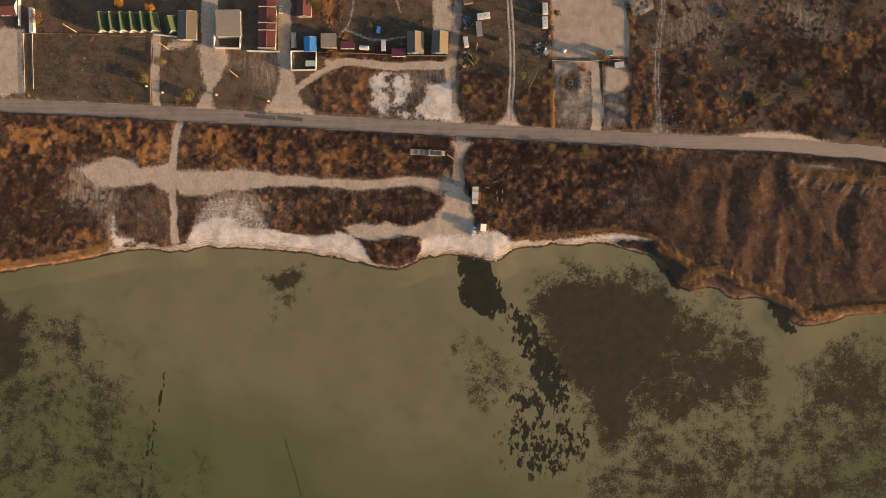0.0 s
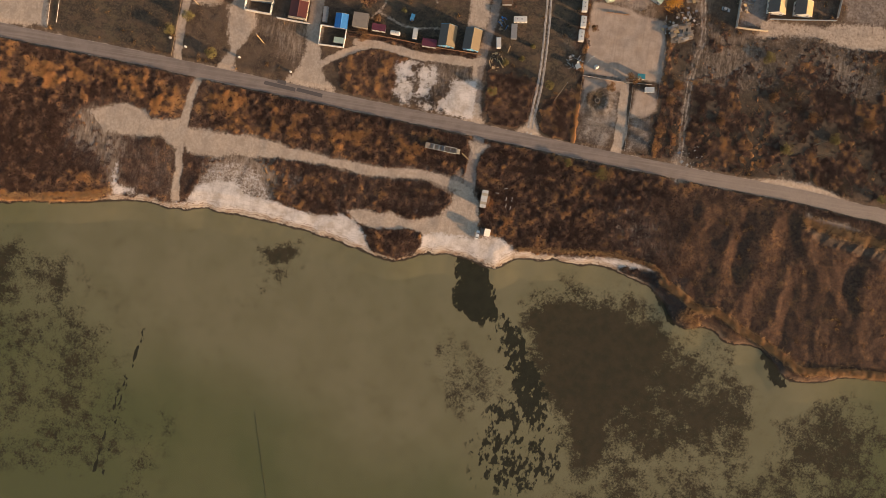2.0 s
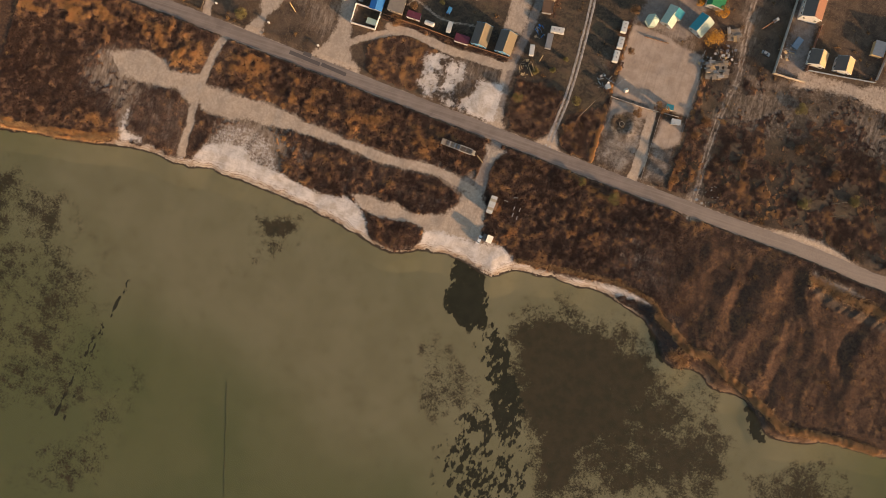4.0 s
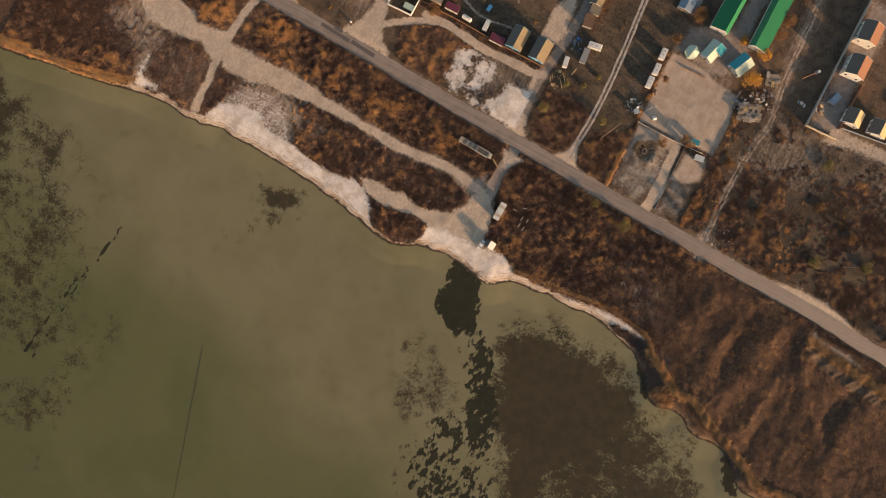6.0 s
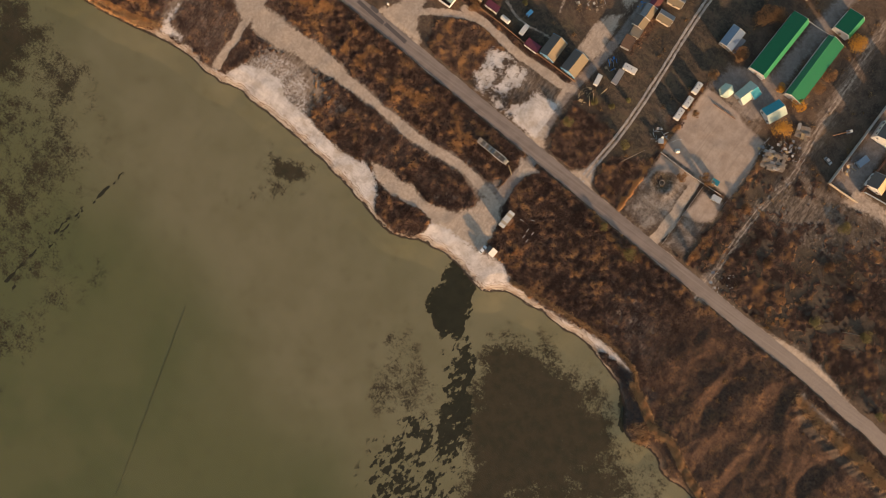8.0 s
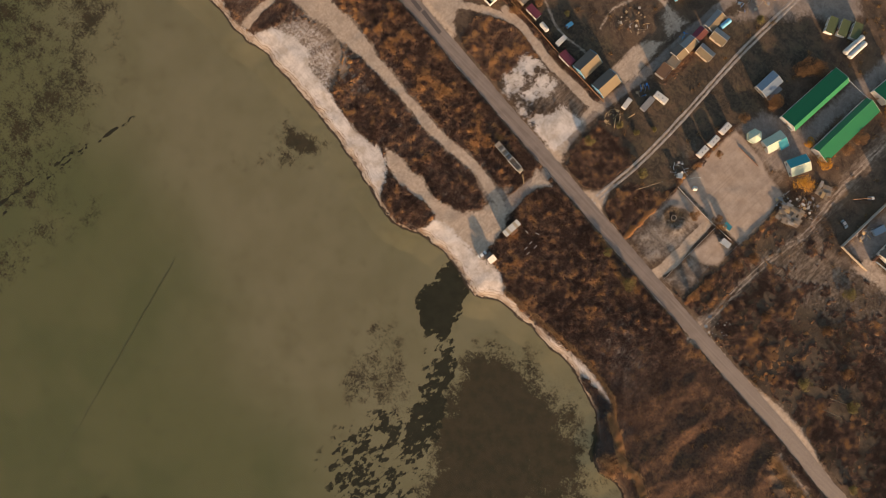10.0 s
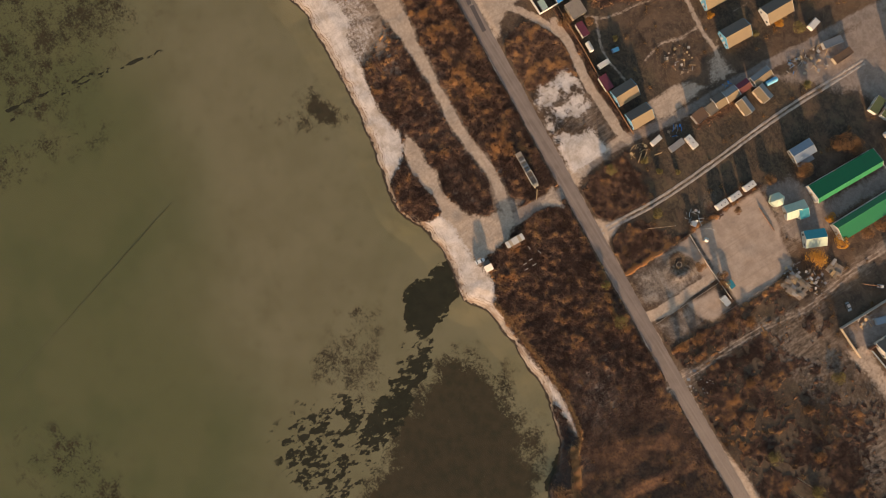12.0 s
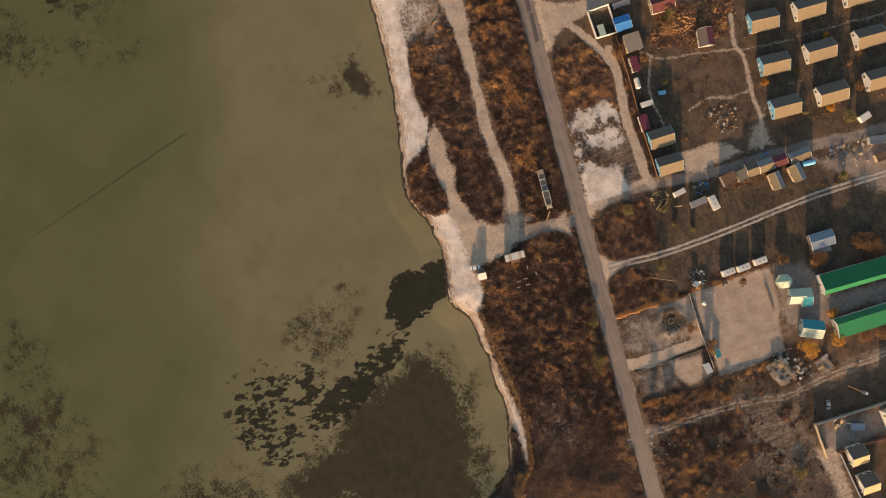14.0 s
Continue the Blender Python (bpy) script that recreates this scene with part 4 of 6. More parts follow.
    ob = tagged(new("road_patch", me), "darker asphalt repair patch on the road", "road", kind="structure")
    ob.matrix_world = pose((ax + bx) / 2, (ay + by) / 2, 0.95, 0, 0, turn)


# ---- dry plants, scattered over the plan ----
def blades(name, x, y, z, height, spread, count, width, material, label, seed, lean=0.45, tone=None):
    """One stuff object of thin upright leaves: count leaves for each tuft."""
    rng = np.random.default_rng(seed)
    n = len(x) * count
    cx, cy, cz, h, s = [np.repeat(a, count) for a in (x, y, z, height, spread)]
    cx, cy = cx + rng.normal(0, 1, n) * s, cy + rng.normal(0, 1, n) * s
    h = h * rng.uniform(0.55, 1.15, n)
    turn, tip = rng.uniform(0, 6.283, n), rng.uniform(0, 6.283, n)
    wx, wy = np.cos(turn) * width * h * 0.5, np.sin(turn) * width * h * 0.5
    out = h * rng.uniform(0.05, lean, n)
    v = np.empty((n, 3, 3))
    v[:, 0] = np.stack([cx - wx, cy - wy, cz - 0.1], 1)
    v[:, 1] = np.stack([cx + wx, cy + wy, cz - 0.1], 1)
    v[:, 2] = np.stack([cx + np.cos(tip) * out, cy + np.sin(tip) * out, cz + h], 1)
    ob = new(name, mesh_arrays(name, v.reshape(-1, 3), np.arange(n * 3).reshape(-1, 3), material))
    layer = ob.data.attributes.new("tone", "FLOAT", "POINT")
    layer.data.foreach_set("value", np.repeat(np.repeat(np.full(len(x), 0.5) if tone is None else tone, count), 3).astype(np.float32))
    return tagged(ob, label, "plants", kind="stuff")


def sheaves(name, x, y, z, height, radius, count, material, label, seed, tone):
    """One stuff object of bent sheaves: leaves set round a foot and drawn together at the top."""
    rng = np.random.default_rng(seed)
    n = len(x) * count
    cx, cy, cz, h, r = [np.repeat(a, count) for a in (x, y, z, height, radius)]
    turn = np.tile(np.arange(count) * 2 * np.pi / count, len(x)) + np.repeat(rng.uniform(0, 6.283, len(x)), count)
    lean_x, lean_y = np.repeat(rng.normal(0, 0.28, len(x)), count) * h, np.repeat(rng.normal(0, 0.28, len(x)), count) * h
    half = np.pi / count * rng.uniform(0.7, 1.25, n)
    v = np.empty((n, 3, 3))
    for k, a in enumerate((turn - half, turn + half)):
        rr = r * rng.uniform(0.7, 1.3, n)
        v[:, k] = np.stack([cx + np.cos(a) * rr, cy + np.sin(a) * rr, cz - 0.1 + rng.uniform(0, 0.25, n) * h], 1)
    v[:, 2] = np.stack([cx + lean_x + rng.normal(0, 0.18, n) * r, cy + lean_y + rng.normal(0, 0.18, n) * r, cz + h * rng.uniform(0.75, 1.15, n)], 1)
    ob = new(name, mesh_arrays(name, v.reshape(-1, 3), np.arange(n * 3).reshape(-1, 3), material))
    layer = ob.data.attributes.new("tone", "FLOAT", "POINT")
    layer.data.foreach_set("value", np.repeat(np.repeat(tone, count), 3).astype(np.float32))
    return tagged(ob, label, "plants", kind="stuff")


rng = np.random.default_rng(11)
patches = ((-240, 255, -45, 78, 430000), (-240, 255, 50, 235, 140000), (92, 255, 58, 140, 130000), (-70, 62, 60, 106, 55000), (55, 100, 62, 140, 20000))
px, py = [np.concatenate([rng.uniform(q[k], q[k + 1], q[4]) for q in patches]) for k in (0, 2)]
f = covers(px, py)
pz = land_height(px, py, f["shore"], f["reed"])
lush, clump = fbm(px, py, 16, 33, 4), 0.45 * fbm(px, py, 4.6, 35, 3) + 0.55 * fbm(px, py, 2.3, 37, 2)
low = area(px, py, LOW_AREA, 3, 1.5, 160)
tone = tone_at(px, py)
speckle = fbm(px, py, 1.6, 36, 2)
bare = np.maximum.reduce([f["sand"], f["dirt"], f["pave_shade"]])
fringe = 0.22 * f["south"] * (bare < 0.5) * (np.maximum(f["dust"], bare) > 0.12) * (f["road"] > 7) * (f["shore"] > 4)
cover_here = np.maximum(np.maximum(f["reed"], fringe), f["isle"])
cover_here = np.where(cover_here > 0.04, cover_here + 1.1 * (speckle - 0.5), 0)
chance = np.clip((cover_here - 0.35) * 4, 0, 1) * np.clip(0.9 + 2.0 * (clump - 0.45) + 0.3 * np.clip((px - 80) / 40, 0, 1), 0.45, 1.0)
keep = rng.uniform(0, 1, len(px)) < chance * 0.85
east = np.clip((px - 95) / 35, 0, 1) * np.clip((50 - py) / 8, 0, 1) * f["south"]
tone = tone * (1 - 0.92 * east)
east_low = 1 - 0.45 * np.clip((px[keep] - 90) / 40, 0, 1) * f["south"][keep] - 0.28 * east[keep]
tall = 0.72 * np.clip(line_distance(px[keep], py[keep], west_line) / 14, 0.35, 1) * (0.55 + 1.5 * np.clip(clump[keep] - 0.36, 0, 1) + 0.3 * (lush[keep] - 0.4)) * (0.75 + 0.6 * tone[keep]) * east_low * (1 - 0.6 * low[keep]) * np.where(f["south"][keep] > 0.5, 1.0, 0.6) * np.where(fringe[keep] > f["reed"][keep], 0.3, 1.0) * np.clip(1.15 - 1.2 * f["dust"][keep], 0.25, 1)
sheaves("reed_bed", px[keep], py[keep], pz[keep], tall, (0.24 + 0.3 * rng.random(keep.sum())) * (0.8 + 0.5 * tone[keep]) * (1 - 0.3 * east[keep]), 6, REED, "dense dry rust-brown reeds along the lake shore", 12, tone[keep])
chance = f["open"] * (1 - f["south"]) * (1 - np.clip(f["reed"], 0, 1)) * np.clip(1.8 * (lush - 0.3), 0.05, 0.8) * np.where(f["green"] > 0.5, 0.85, 1.0)
keep = rng.uniform(0, 1, len(px)) < chance
blades("dry_grass", px[keep], py[keep], pz[keep], 0.18 + 0.4 * lush[keep] * rng.uniform(0.5, 1.3, keep.sum()), np.full(keep.sum(), 0.3), 5, 0.3, GRASS, "patchy dry brown grass on open lots", 13, tone=tone[keep])

# ---- wrack: flattened reed heaps washed along the shore, and shrubs on the open land ----
WRACK = blade_material("washed_up_reed", (0.19, 0.125, 0.078), (0.34, 0.22, 0.125), (0.56, 0.35, 0.17), 6.0)
rng = np.random.default_rng(21)
wx, wy, wh = [], [], []
for line, half, amount in (([(-247.8, -10.1), (-230.2, -7.8), (-212.6, -6.0), (-194.9, -3.7), (-180.2, -0.1), (-172.9, 4.0)], 1.5, 48), ([(35.9, 5.8), (52.0, 7.5), (69.7, 9.3), (87.3, 10.5), (107.9, 7.5), (115.3, 1.0)], 0.9, 22),
                           (EAST_WRACK, 1.5, 75),
                           ([(124.1, -16.6), (130.0, -13.7), (134.4, -16.6), (131.5, -20.1)], 2.5, 24), ([(180.1, 42.3), (190.4, 40.8), (202.2, 38.7), (216.9, 37.0), (240.5, 33.4)], 2.6, 50)):
    for a, b in zip(smooth_line(line, 3), smooth_line(line, 3)[1:]):
        n = int(amount * np.linalg.norm(b - a))
        t = rng.uniform(0, 1, (n, 1))
        q = a + (b - a) * t + rng.normal(0, half * 0.6, (n, 2))
        wx.append(q[:, 0]), wy.append(q[:, 1]), wh.append(rng.uniform(0.3, 1.0, n))
wx, wy, wh = np.concatenate(wx), np.concatenate(wy), np.concatenate(wh)
wf = covers(wx, wy)
keep = wf["shore"] > 0.2
blades("reed_wrack", wx[keep], wy[keep], land_height(wx, wy, wf["shore"], wf["reed"])[keep], wh[keep] * (0.6 + fbm(wx, wy, 2.5, 3)[keep]), np.full(keep.sum(), 0.3), 5, 0.32, WRACK, "washed-up heaps of pale dry reed along the shore", 22, 1.6, tone=0.45 + 0.5 * rng.random(keep.sum()))
sx, sy = rng.uniform(-240, 255, 8500), rng.uniform(-40, 235, 8500)
sf = covers(sx, sy)
chance = sf["open"] * np.where(sf["south"] > 0.5, 0.12, 0.28) * np.clip(3 * (fbm(sx, sy, 22, 41, 3) - 0.3), 0.05, 1.3) * np.where((sf["green"] > 0.75) & (sx < 97), 0.12, 1)
keep = rng.uniform(0, 1, len(sx)) < chance
SCRUB = blade_material("scrub_twigs", (0.10, 0.07, 0.035), (0.26, 0.165, 0.075), (0.52, 0.29, 0.10), 18.0)
size = rng.uniform(0.5, 1.35, keep.sum())
blades("scrub", sx[keep], sy[keep], land_height(sx, sy, sf["shore"], sf["reed"])[keep], 0.25 + 0.35 * size, 0.6 * size, 55, 0.35, SCRUB, "scattered orange-brown dry scrub on open land", 23, 0.8)

# ---- building blocks ----
def z_at(x, y):
    """Height of the ground sheet at a place."""
    a = min(max(np.searchsorted(gx, x) - 1, 0), w - 2)
    b = min(max(np.searchsorted(gy, y) - 1, 0), hgt - 2)
    return float(Z[b * w + a])


def thing(name, x, y, angle, label, category, group="", z=None):
    ob = new(name)
    ob.empty_display_size = 0.5
    ob.matrix_world = pose(x, y, z_at(x, y) if z is None else z, 0, 0, angle)
    return tagged(ob, label, category, group)


def part(name, bm, material, parent, label="", bevel=0.0):
    if bevel:
        bmesh.ops.bevel(bm, geom=list(bm.edges), offset=bevel, segments=2, affect="EDGES", clamp_overlap=True)
    bmesh.ops.recalc_face_normals(bm, faces=bm.faces)
    me = bpy.data.meshes.new(name)
    bm.to_mesh(me)
    bm.free()
    me.materials.append(material)
    ob = new(name, me)
    ob.parent = parent
    return tagged(ob, label)


def box(x0, x1, y0, y1, z0, z1, bm=None):
    bm = bm or bmesh.new()
    v = [bm.verts.new(p) for p in ((x0, y0, z0), (x1, y0, z0), (x1, y1, z0), (x0, y1, z0), (x0, y0, z1), (x1, y0, z1), (x1, y1, z1), (x0, y1, z1))]
    for f in ((0, 3, 2, 1), (4, 5, 6, 7), (0, 1, 5, 4), (1, 2, 6, 5), (2, 3, 7, 6), (3, 0, 4, 7)):
        bm.faces.new([v[k] for k in f])
    return bm


def prism(profile, x0, x1, bm=None):
    """A (y, z) outline drawn out from x0 to x1."""
    bm = bm or bmesh.new()
    a, b = [bm.verts.new((x0, y, z)) for y, z in profile], [bm.verts.new((x1, y, z)) for y, z in profile]
    n = len(profile)
    bm.faces.new(a), bm.faces.new(b[::-1])
    for k in range(n):
        bm.faces.new((a[k], b[k], b[(k + 1) % n], a[(k + 1) % n]))
    return bm


def side_prism(profile, y0, y1, bm=None):
    """An (x, z) outline drawn out from y0 to y1."""
    bm = bm or bmesh.new()
    a, b = [bm.verts.new((x, y0, z)) for x, z in profile], [bm.verts.new((x, y1, z)) for x, z in profile]
    n = len(profile)
    bm.faces.new(a), bm.faces.new(b[::-1])
    for k in range(n):
        bm.faces.new((a[k], b[k], b[(k + 1) % n], a[(k + 1) % n]))
    return bm


def rod(a, b, r0, r1=None, sides=8, bm=None):
    """A round bar from a to b."""
    bm = bm or bmesh.new()
    a, b = Vector(a), Vector(b)
    way = (b - a).normalized()
    u = way.orthogonal().normalized()
    v = way.cross(u)
    r1 = r0 if r1 is None else r1
    rings = []
    for p, r in ((a, r0), (b, r1)):
        rings.append([bm.verts.new(p + (u * math.cos(6.28319 * k / sides) + v * math.sin(6.28319 * k / sides)) * r) for k in range(sides)])
    for k in range(sides):
        bm.faces.new((rings[0][k], rings[0][(k + 1) % sides], rings[1][(k + 1) % sides], rings[1][k]))
    bm.faces.new(rings[0][::-1]), bm.faces.new(rings[1])
    return bm


def span(a, b):
    """Centre, heading in degrees and length of a line on the plan."""
    return (a[0] + b[0]) / 2, (a[1] + b[1]) / 2, math.degrees(math.atan2(b[1] - a[1], b[0] - a[0])), math.hypot(b[0] - a[0], b[1] - a[1])


def ground_strip(name, line, offset, half, material, label, lift=0.07, seed=1):
    """A worn strip laid on the ground along a line, offset to one side."""
    r = np.random.default_rng(seed)
    line = finer(line, 1.2)
    way = np.gradient(line, axis=0)
    way /= np.linalg.norm(way, axis=1)[:, None]
    side = np.stack([-way[:, 1], way[:, 0]], 1)
    m = len(line)
    wob = np.convolve(r.normal(0, 0.22, m + 12), np.ones(13) / 13, "valid")[:, None]
    verts = []
    for s in (-half, 0, half):
        for x, y in line + side * (offset + wob + s + r.uniform(-0.12, 0.12, (m, 1)) * (s != 0)):
            verts.append((x, y, z_at(x, y) + (lift if s == 0 else lift - 0.05)))
    faces = [(q * m + k, q * m + k + 1, (q + 1) * m + k + 1, (q + 1) * m + k) for q in (0, 1) for k in range(m - 1)]
    return tagged(new(name, mesh_from(name, verts, faces, material)), label, "track", kind="structure")


def track_material():
    n = Nodes("pale_dusty_track")
    c = n.mix(n.step(n.noise(1.5, 4, 0.7), 0.35, 0.65), (0.30, 0.245, 0.20), (0.47, 0.40, 0.335))
    c = n.mix(n.math("MULTIPLY", n.step(n.noise(7, 4), 0.5, 0.7), 0.5), c, (0.22, 0.17, 0.13))
    return n.finish(c, 0.95, 0, 0.2)


TRACK = track_material()
for off in (-1.0, 1.0):
    ground_strip("track", white_line, off, 0.55, TRACK, "pale dusty wheel rut across dark grass", seed=int(off) + 5)
# roof pair: sun and shade put into the slope colours, dark and straw
DARK_AND_SHADED = painted("dark_and_shaded_sheet", (0.15, 0.118, 0.094), 0.7, 0.4, 0, 0.15)
SUNLIT_STRAW = painted("sunlit_straw_roof_sheet", (0.205, 0.155, 0.09), 0.75, 0.35, 0, 0.15)
WHITE = painted("white_paint", (0.60, 0.57, 0.51), 0.55, 0.3, 0, 0.1)
PLASTER = painted("cream_plaster", (0.45, 0.37, 0.26), 0.85, 0.35)
BLUE = painted("bright_blue_sheet", (0.05, 0.22, 0.52), 0.5, 0.3)
SKYBLUE = painted("light_blue_paint", (0.16, 0.42, 0.60), 0.6, 0.3)
BRICKRED = painted("brick_red_sheet", (0.14, 0.043, 0.032), 0.6, 0.35)
MAROON = painted("maroon_sheet", (0.16, 0.035, 0.05), 0.6, 0.3)
GREEN = painted("green_roof_sheet", (0.02, 0.165, 0.06), 0.45, 0.3, 0, 0, 3.0)
MOSS = painted("moss_green_sheet", (0.07, 0.088, 0.034), 0.6, 0.35)
TEAL = painted("teal_sheet", (0.05, 0.27, 0.30), 0.5, 0.25)
PALEGREEN = painted("pale_green_sheet", (0.46, 0.53, 0.40), 0.6, 0.3)
CARPAINT = painted("white_car_paint", (0.80, 0.80, 0.78), 0.25, 0.1)
GREY = painted("grey_sheet", (0.26, 0.25, 0.24), 0.6, 0.4, 0.2, 0.2)
BLUEGREY = painted("blue_grey_sheet", (0.24, 0.29, 0.34), 0.5, 0.4, 0.3, 0.1)
RUST = painted("rusty_sheet", (0.22, 0.115, 0.06), 0.85, 0.5, 0, 0.4)
TAN = painted("weathered_tan_roofing_felt", (0.30, 0.24, 0.18), 0.9, 0.45)
WOOD = painted("grey_weathered_wood", (0.30, 0.22, 0.14), 0.9, 0.4, 0, 0.2, 0.5)
PLANK = painted("fresh_yellow_wood", (0.52, 0.36, 0.18), 0.85, 0.3, 0, 0, 0.5)
CONCRETE = painted("concrete", (0.42, 0.38, 0.33), 0.9, 0.4)
RUBBER = painted("black_rubber", (0.025, 0.025, 0.025), 0.8, 0.2)
STEEL = painted("dull_steel", (0.38, 0.37, 0.35), 0.45, 0.4, 0.7)
TILE = painted("brown_roof_tiles", (0.27, 0.125, 0.07), 0.8, 0.35)
glass_nodes = Nodes("dark_window_glass")
GLASS = glass_nodes.finish(glass_nodes.mix(glass_nodes.noise(0.8), (0.015, 0.02, 0.025), (0.05, 0.06, 0.07)), 0.08, 0, 0.6)


def window(parent, x, y, z, wide, high, facing, frame_material=None):
    """A framed pane on a wall; facing: 0 +x, 90 +y and so on, in the thing's own axes."""
    bm = bmesh.new()
    t = 0.07
    for s in (-1, 1):
        box(0, 0.06, s * wide / 2 - t / 2, s * wide / 2 + t / 2, -high / 2, high / 2, bm)
        box(0, 0.06, -wide / 2, wide / 2, s * high / 2 - t / 2, s * high / 2 + t / 2, bm)
    box(0, 0.05, -0.03, 0.03, -high / 2, high / 2, bm)
    frame_ob = part("window", bm, frame_material or WHITE, parent)
    frame_ob.matrix_local = pose(x, y, z, 0, 0, facing)
    part("pane", box(0.005, 0.025, -wide / 2, wide / 2, -high / 2, high / 2), GLASS, frame_ob, "dark glass")
    return frame_ob


def door(parent, x, y, facing, material, wide=0.95, high=2.05):
    ob = part("door", box(0, 0.06, -wide / 2, wide / 2, 0.1, 0.1 + high), material, parent, bevel=0.01)
    ob.matrix_local = pose(x, y, 0, 0, 0, facing)
    part("door_handle", box(0.06, 0.12, wide / 2 - 0.16, wide / 2 - 0.1, 1.05, 1.11), STEEL, ob, "small metal handle")
    return ob


def slope_mesh(length, y0, z0, y1, z1, thick=0.1, rib=1.1):
    """One roof slope as sheets side by side, each with a raised seam, from the eave (y0, z0) to the ridge (y1, z1)."""
    n = max(2, int(length / rib))
    outline = [(-length / 2, 0.0), (length / 2, 0.0)]
    for k in range(n, -1, -1):
        x = min(max(-length / 2 + length * k / n, -length / 2 + 0.05), length / 2 - 0.05)
        outline += [(x + 0.05, thick), (x + 0.035, thick + 0.035), (x - 0.035, thick + 0.035), (x - 0.05, thick)]
    bm = bmesh.new()
    a, b = [[bm.verts.new((x, y, z + h)) for x, h in outline] for y, z in ((y0, z0), (y1, z1))]
    m = len(outline)
    bm.faces.new(a), bm.faces.new(b[::-1])
    for k in range(m):
        bm.faces.new((a[k], b[k], b[(k + 1) % m], a[(k + 1) % m]))
    return bm


def house(name, a, b, width, wall_high, rise, near, far, walls, label, category="house", group="", ridge=0.5, gable=None, eave=0.4, windows=2, doors=1, z=None):
    """A gabled building: the ridge runs a to b; near is the roof on its right-hand side (-y), far on the other. ridge: where across the width it lies."""
    x, y, angle, length = span(a, b)
    top = thing(name, x, y, angle, label, category, group, z)
    hw, L = width / 2, length - 0.8
    ry = -hw + width * ridge
    part("wall", prism([(-hw, -0.4), (hw, -0.4), (hw, wall_high), (ry, wall_high + rise), (-hw, wall_high)], -L / 2, L / 2), walls, top)
    drop0, drop1 = rise / (ry + hw) * eave, rise / (hw - ry) * eave
    part("roof_slope", slope_mesh(length, -hw - eave, wall_high - drop0 + 0.02, ry, wall_high + rise + 0.02), near, top)
    part("roof_slope", slope_mesh(length, hw + eave, wall_high - drop1 + 0.02, ry, wall_high + rise + 0.02), far, top)
    part("ridge_cap", prism([(ry - 0.22, wall_high + rise + 0.04), (ry + 0.22, wall_high + rise + 0.04), (ry, wall_high + rise + 0.24)], -length / 2, length / 2), near, top)
    for s in (-1, 1):
        e = s * (length / 2 + 0.02)
        p, q, r = (-hw - eave, wall_high - drop0), (ry, wall_high + rise), (hw + eave, wall_high - drop1)
        bm = prism([(p[0], p[1] - 0.12), (q[0], q[1] - 0.12), (r[0], r[1] - 0.12), (r[0], r[1] + 0.2), (q[0], q[1] + 0.2), (p[0], p[1] + 0.2)], e - 0.05, e + 0.05)
        part("barge_board", bm, WHITE if gable is None else gable, top)
    if gable is not None:
        part("gable_panel", prism([(-hw + 0.1, 0.1), (hw - 0.1, 0.1), (hw - 0.1, wall_high - 0.1), (ry, wall_high + rise - 0.2), (-hw + 0.1, wall_high - 0.1)], -L / 2 - 0.09, -L / 2 - 0.01), gable, top, "painted gable front")
    for k in range(windows):
        s = (k - (windows - 1) / 2) * L / max(1, windows) * 0.9
        window(top, s, -hw - 0.01, wall_high * 0.55, 1.2, 1.1, -90)
        window(top, s, hw + 0.01, wall_high * 0.55, 1.2, 1.1, 90)
    if windows:
        for s in (-1, 1):
            window(top, -L / 2 - 0.1, s * hw * 0.62, wall_high * 0.55, 1.1, 1.2, 180)
    for k in range(doors):
        door(top, -L / 2 - 0.1, (k - (doors - 1) / 2) * 2.2, 180, WHITE if gable is not None else WOOD)
    return top


def shed(name, a, b, width, high, roof, walls, label, category="shed", group="", slant=0.35, eave=0.25, z=None):
    """A lean-to with a slightly sloping sheet roof."""
    x, y, angle, length = span(a, b)
    top = thing(name, x, y, angle, label, category, group, z)
    hw, L = width / 2 - eave, length - 2 * eave
    part("wall", prism([(-hw, -0.4), (hw, -0.4), (hw, high - slant), (-hw, high)], -L / 2, L / 2), walls, top)
    k = slant / (2 * hw) * eave
    part("roof", slope_mesh(length, hw + eave, high - slant - k + 0.02, -hw - eave, high + k + 0.02, 0.08, 1.0), roof, top)
    part("fascia", box(-length / 2, length / 2, -hw - eave - 0.05, -hw - eave, high + k - 0.12, high + k + 0.16), walls, top)
    door(top, 0.15 * L, -hw - 0.01, -90, WOOD)
    if length > 4:
        window(top, -0.28 * L, -hw - 0.01, high * 0.6, 0.9, 0.8, -90)
    return top


def wheels(top, half, track, radius=0.33, wide=0.22):
    for sx in (-half, half):
        for sy in (-1, 1):
            ob = part("wheel", rod((sx, sy * track - wide / 2, radius), (sx, sy * track + wide / 2, radius), radius, sides=14), RUBBER, top, "black tyre")
            part("rim", rod((sx, sy * (track + wide / 2 + 0.005), radius), (sx, sy * (track + wide / 2 + 0.03), radius), radius * 0.6, sides=10), STEEL, ob, "grey wheel rim")


def car(at, heading, label, paint, group="", length=4.3):
    k = length / 4.3
    top = thing("car", at[0], at[1], heading, label, "car", group)
    side = [(-2.15 * k, 0.35), (2.15 * k, 0.35), (2.13 * k, 0.72), (1.05 * k, 0.92), (-1.75 * k, 0.95), (-2.12 * k, 0.85)]
    part("body", side_prism(side, -0.86, 0.86), paint, top, bevel=0.06)
    cab = [(-1.7 * k, 0.93), (0.95 * k, 0.92), (0.3 * k, 1.43), (-1.25 * k, 1.43)]
    part("glasshouse", side_prism(cab, -0.76, 0.76), GLASS, top, "dark tinted windows", bevel=0.04)
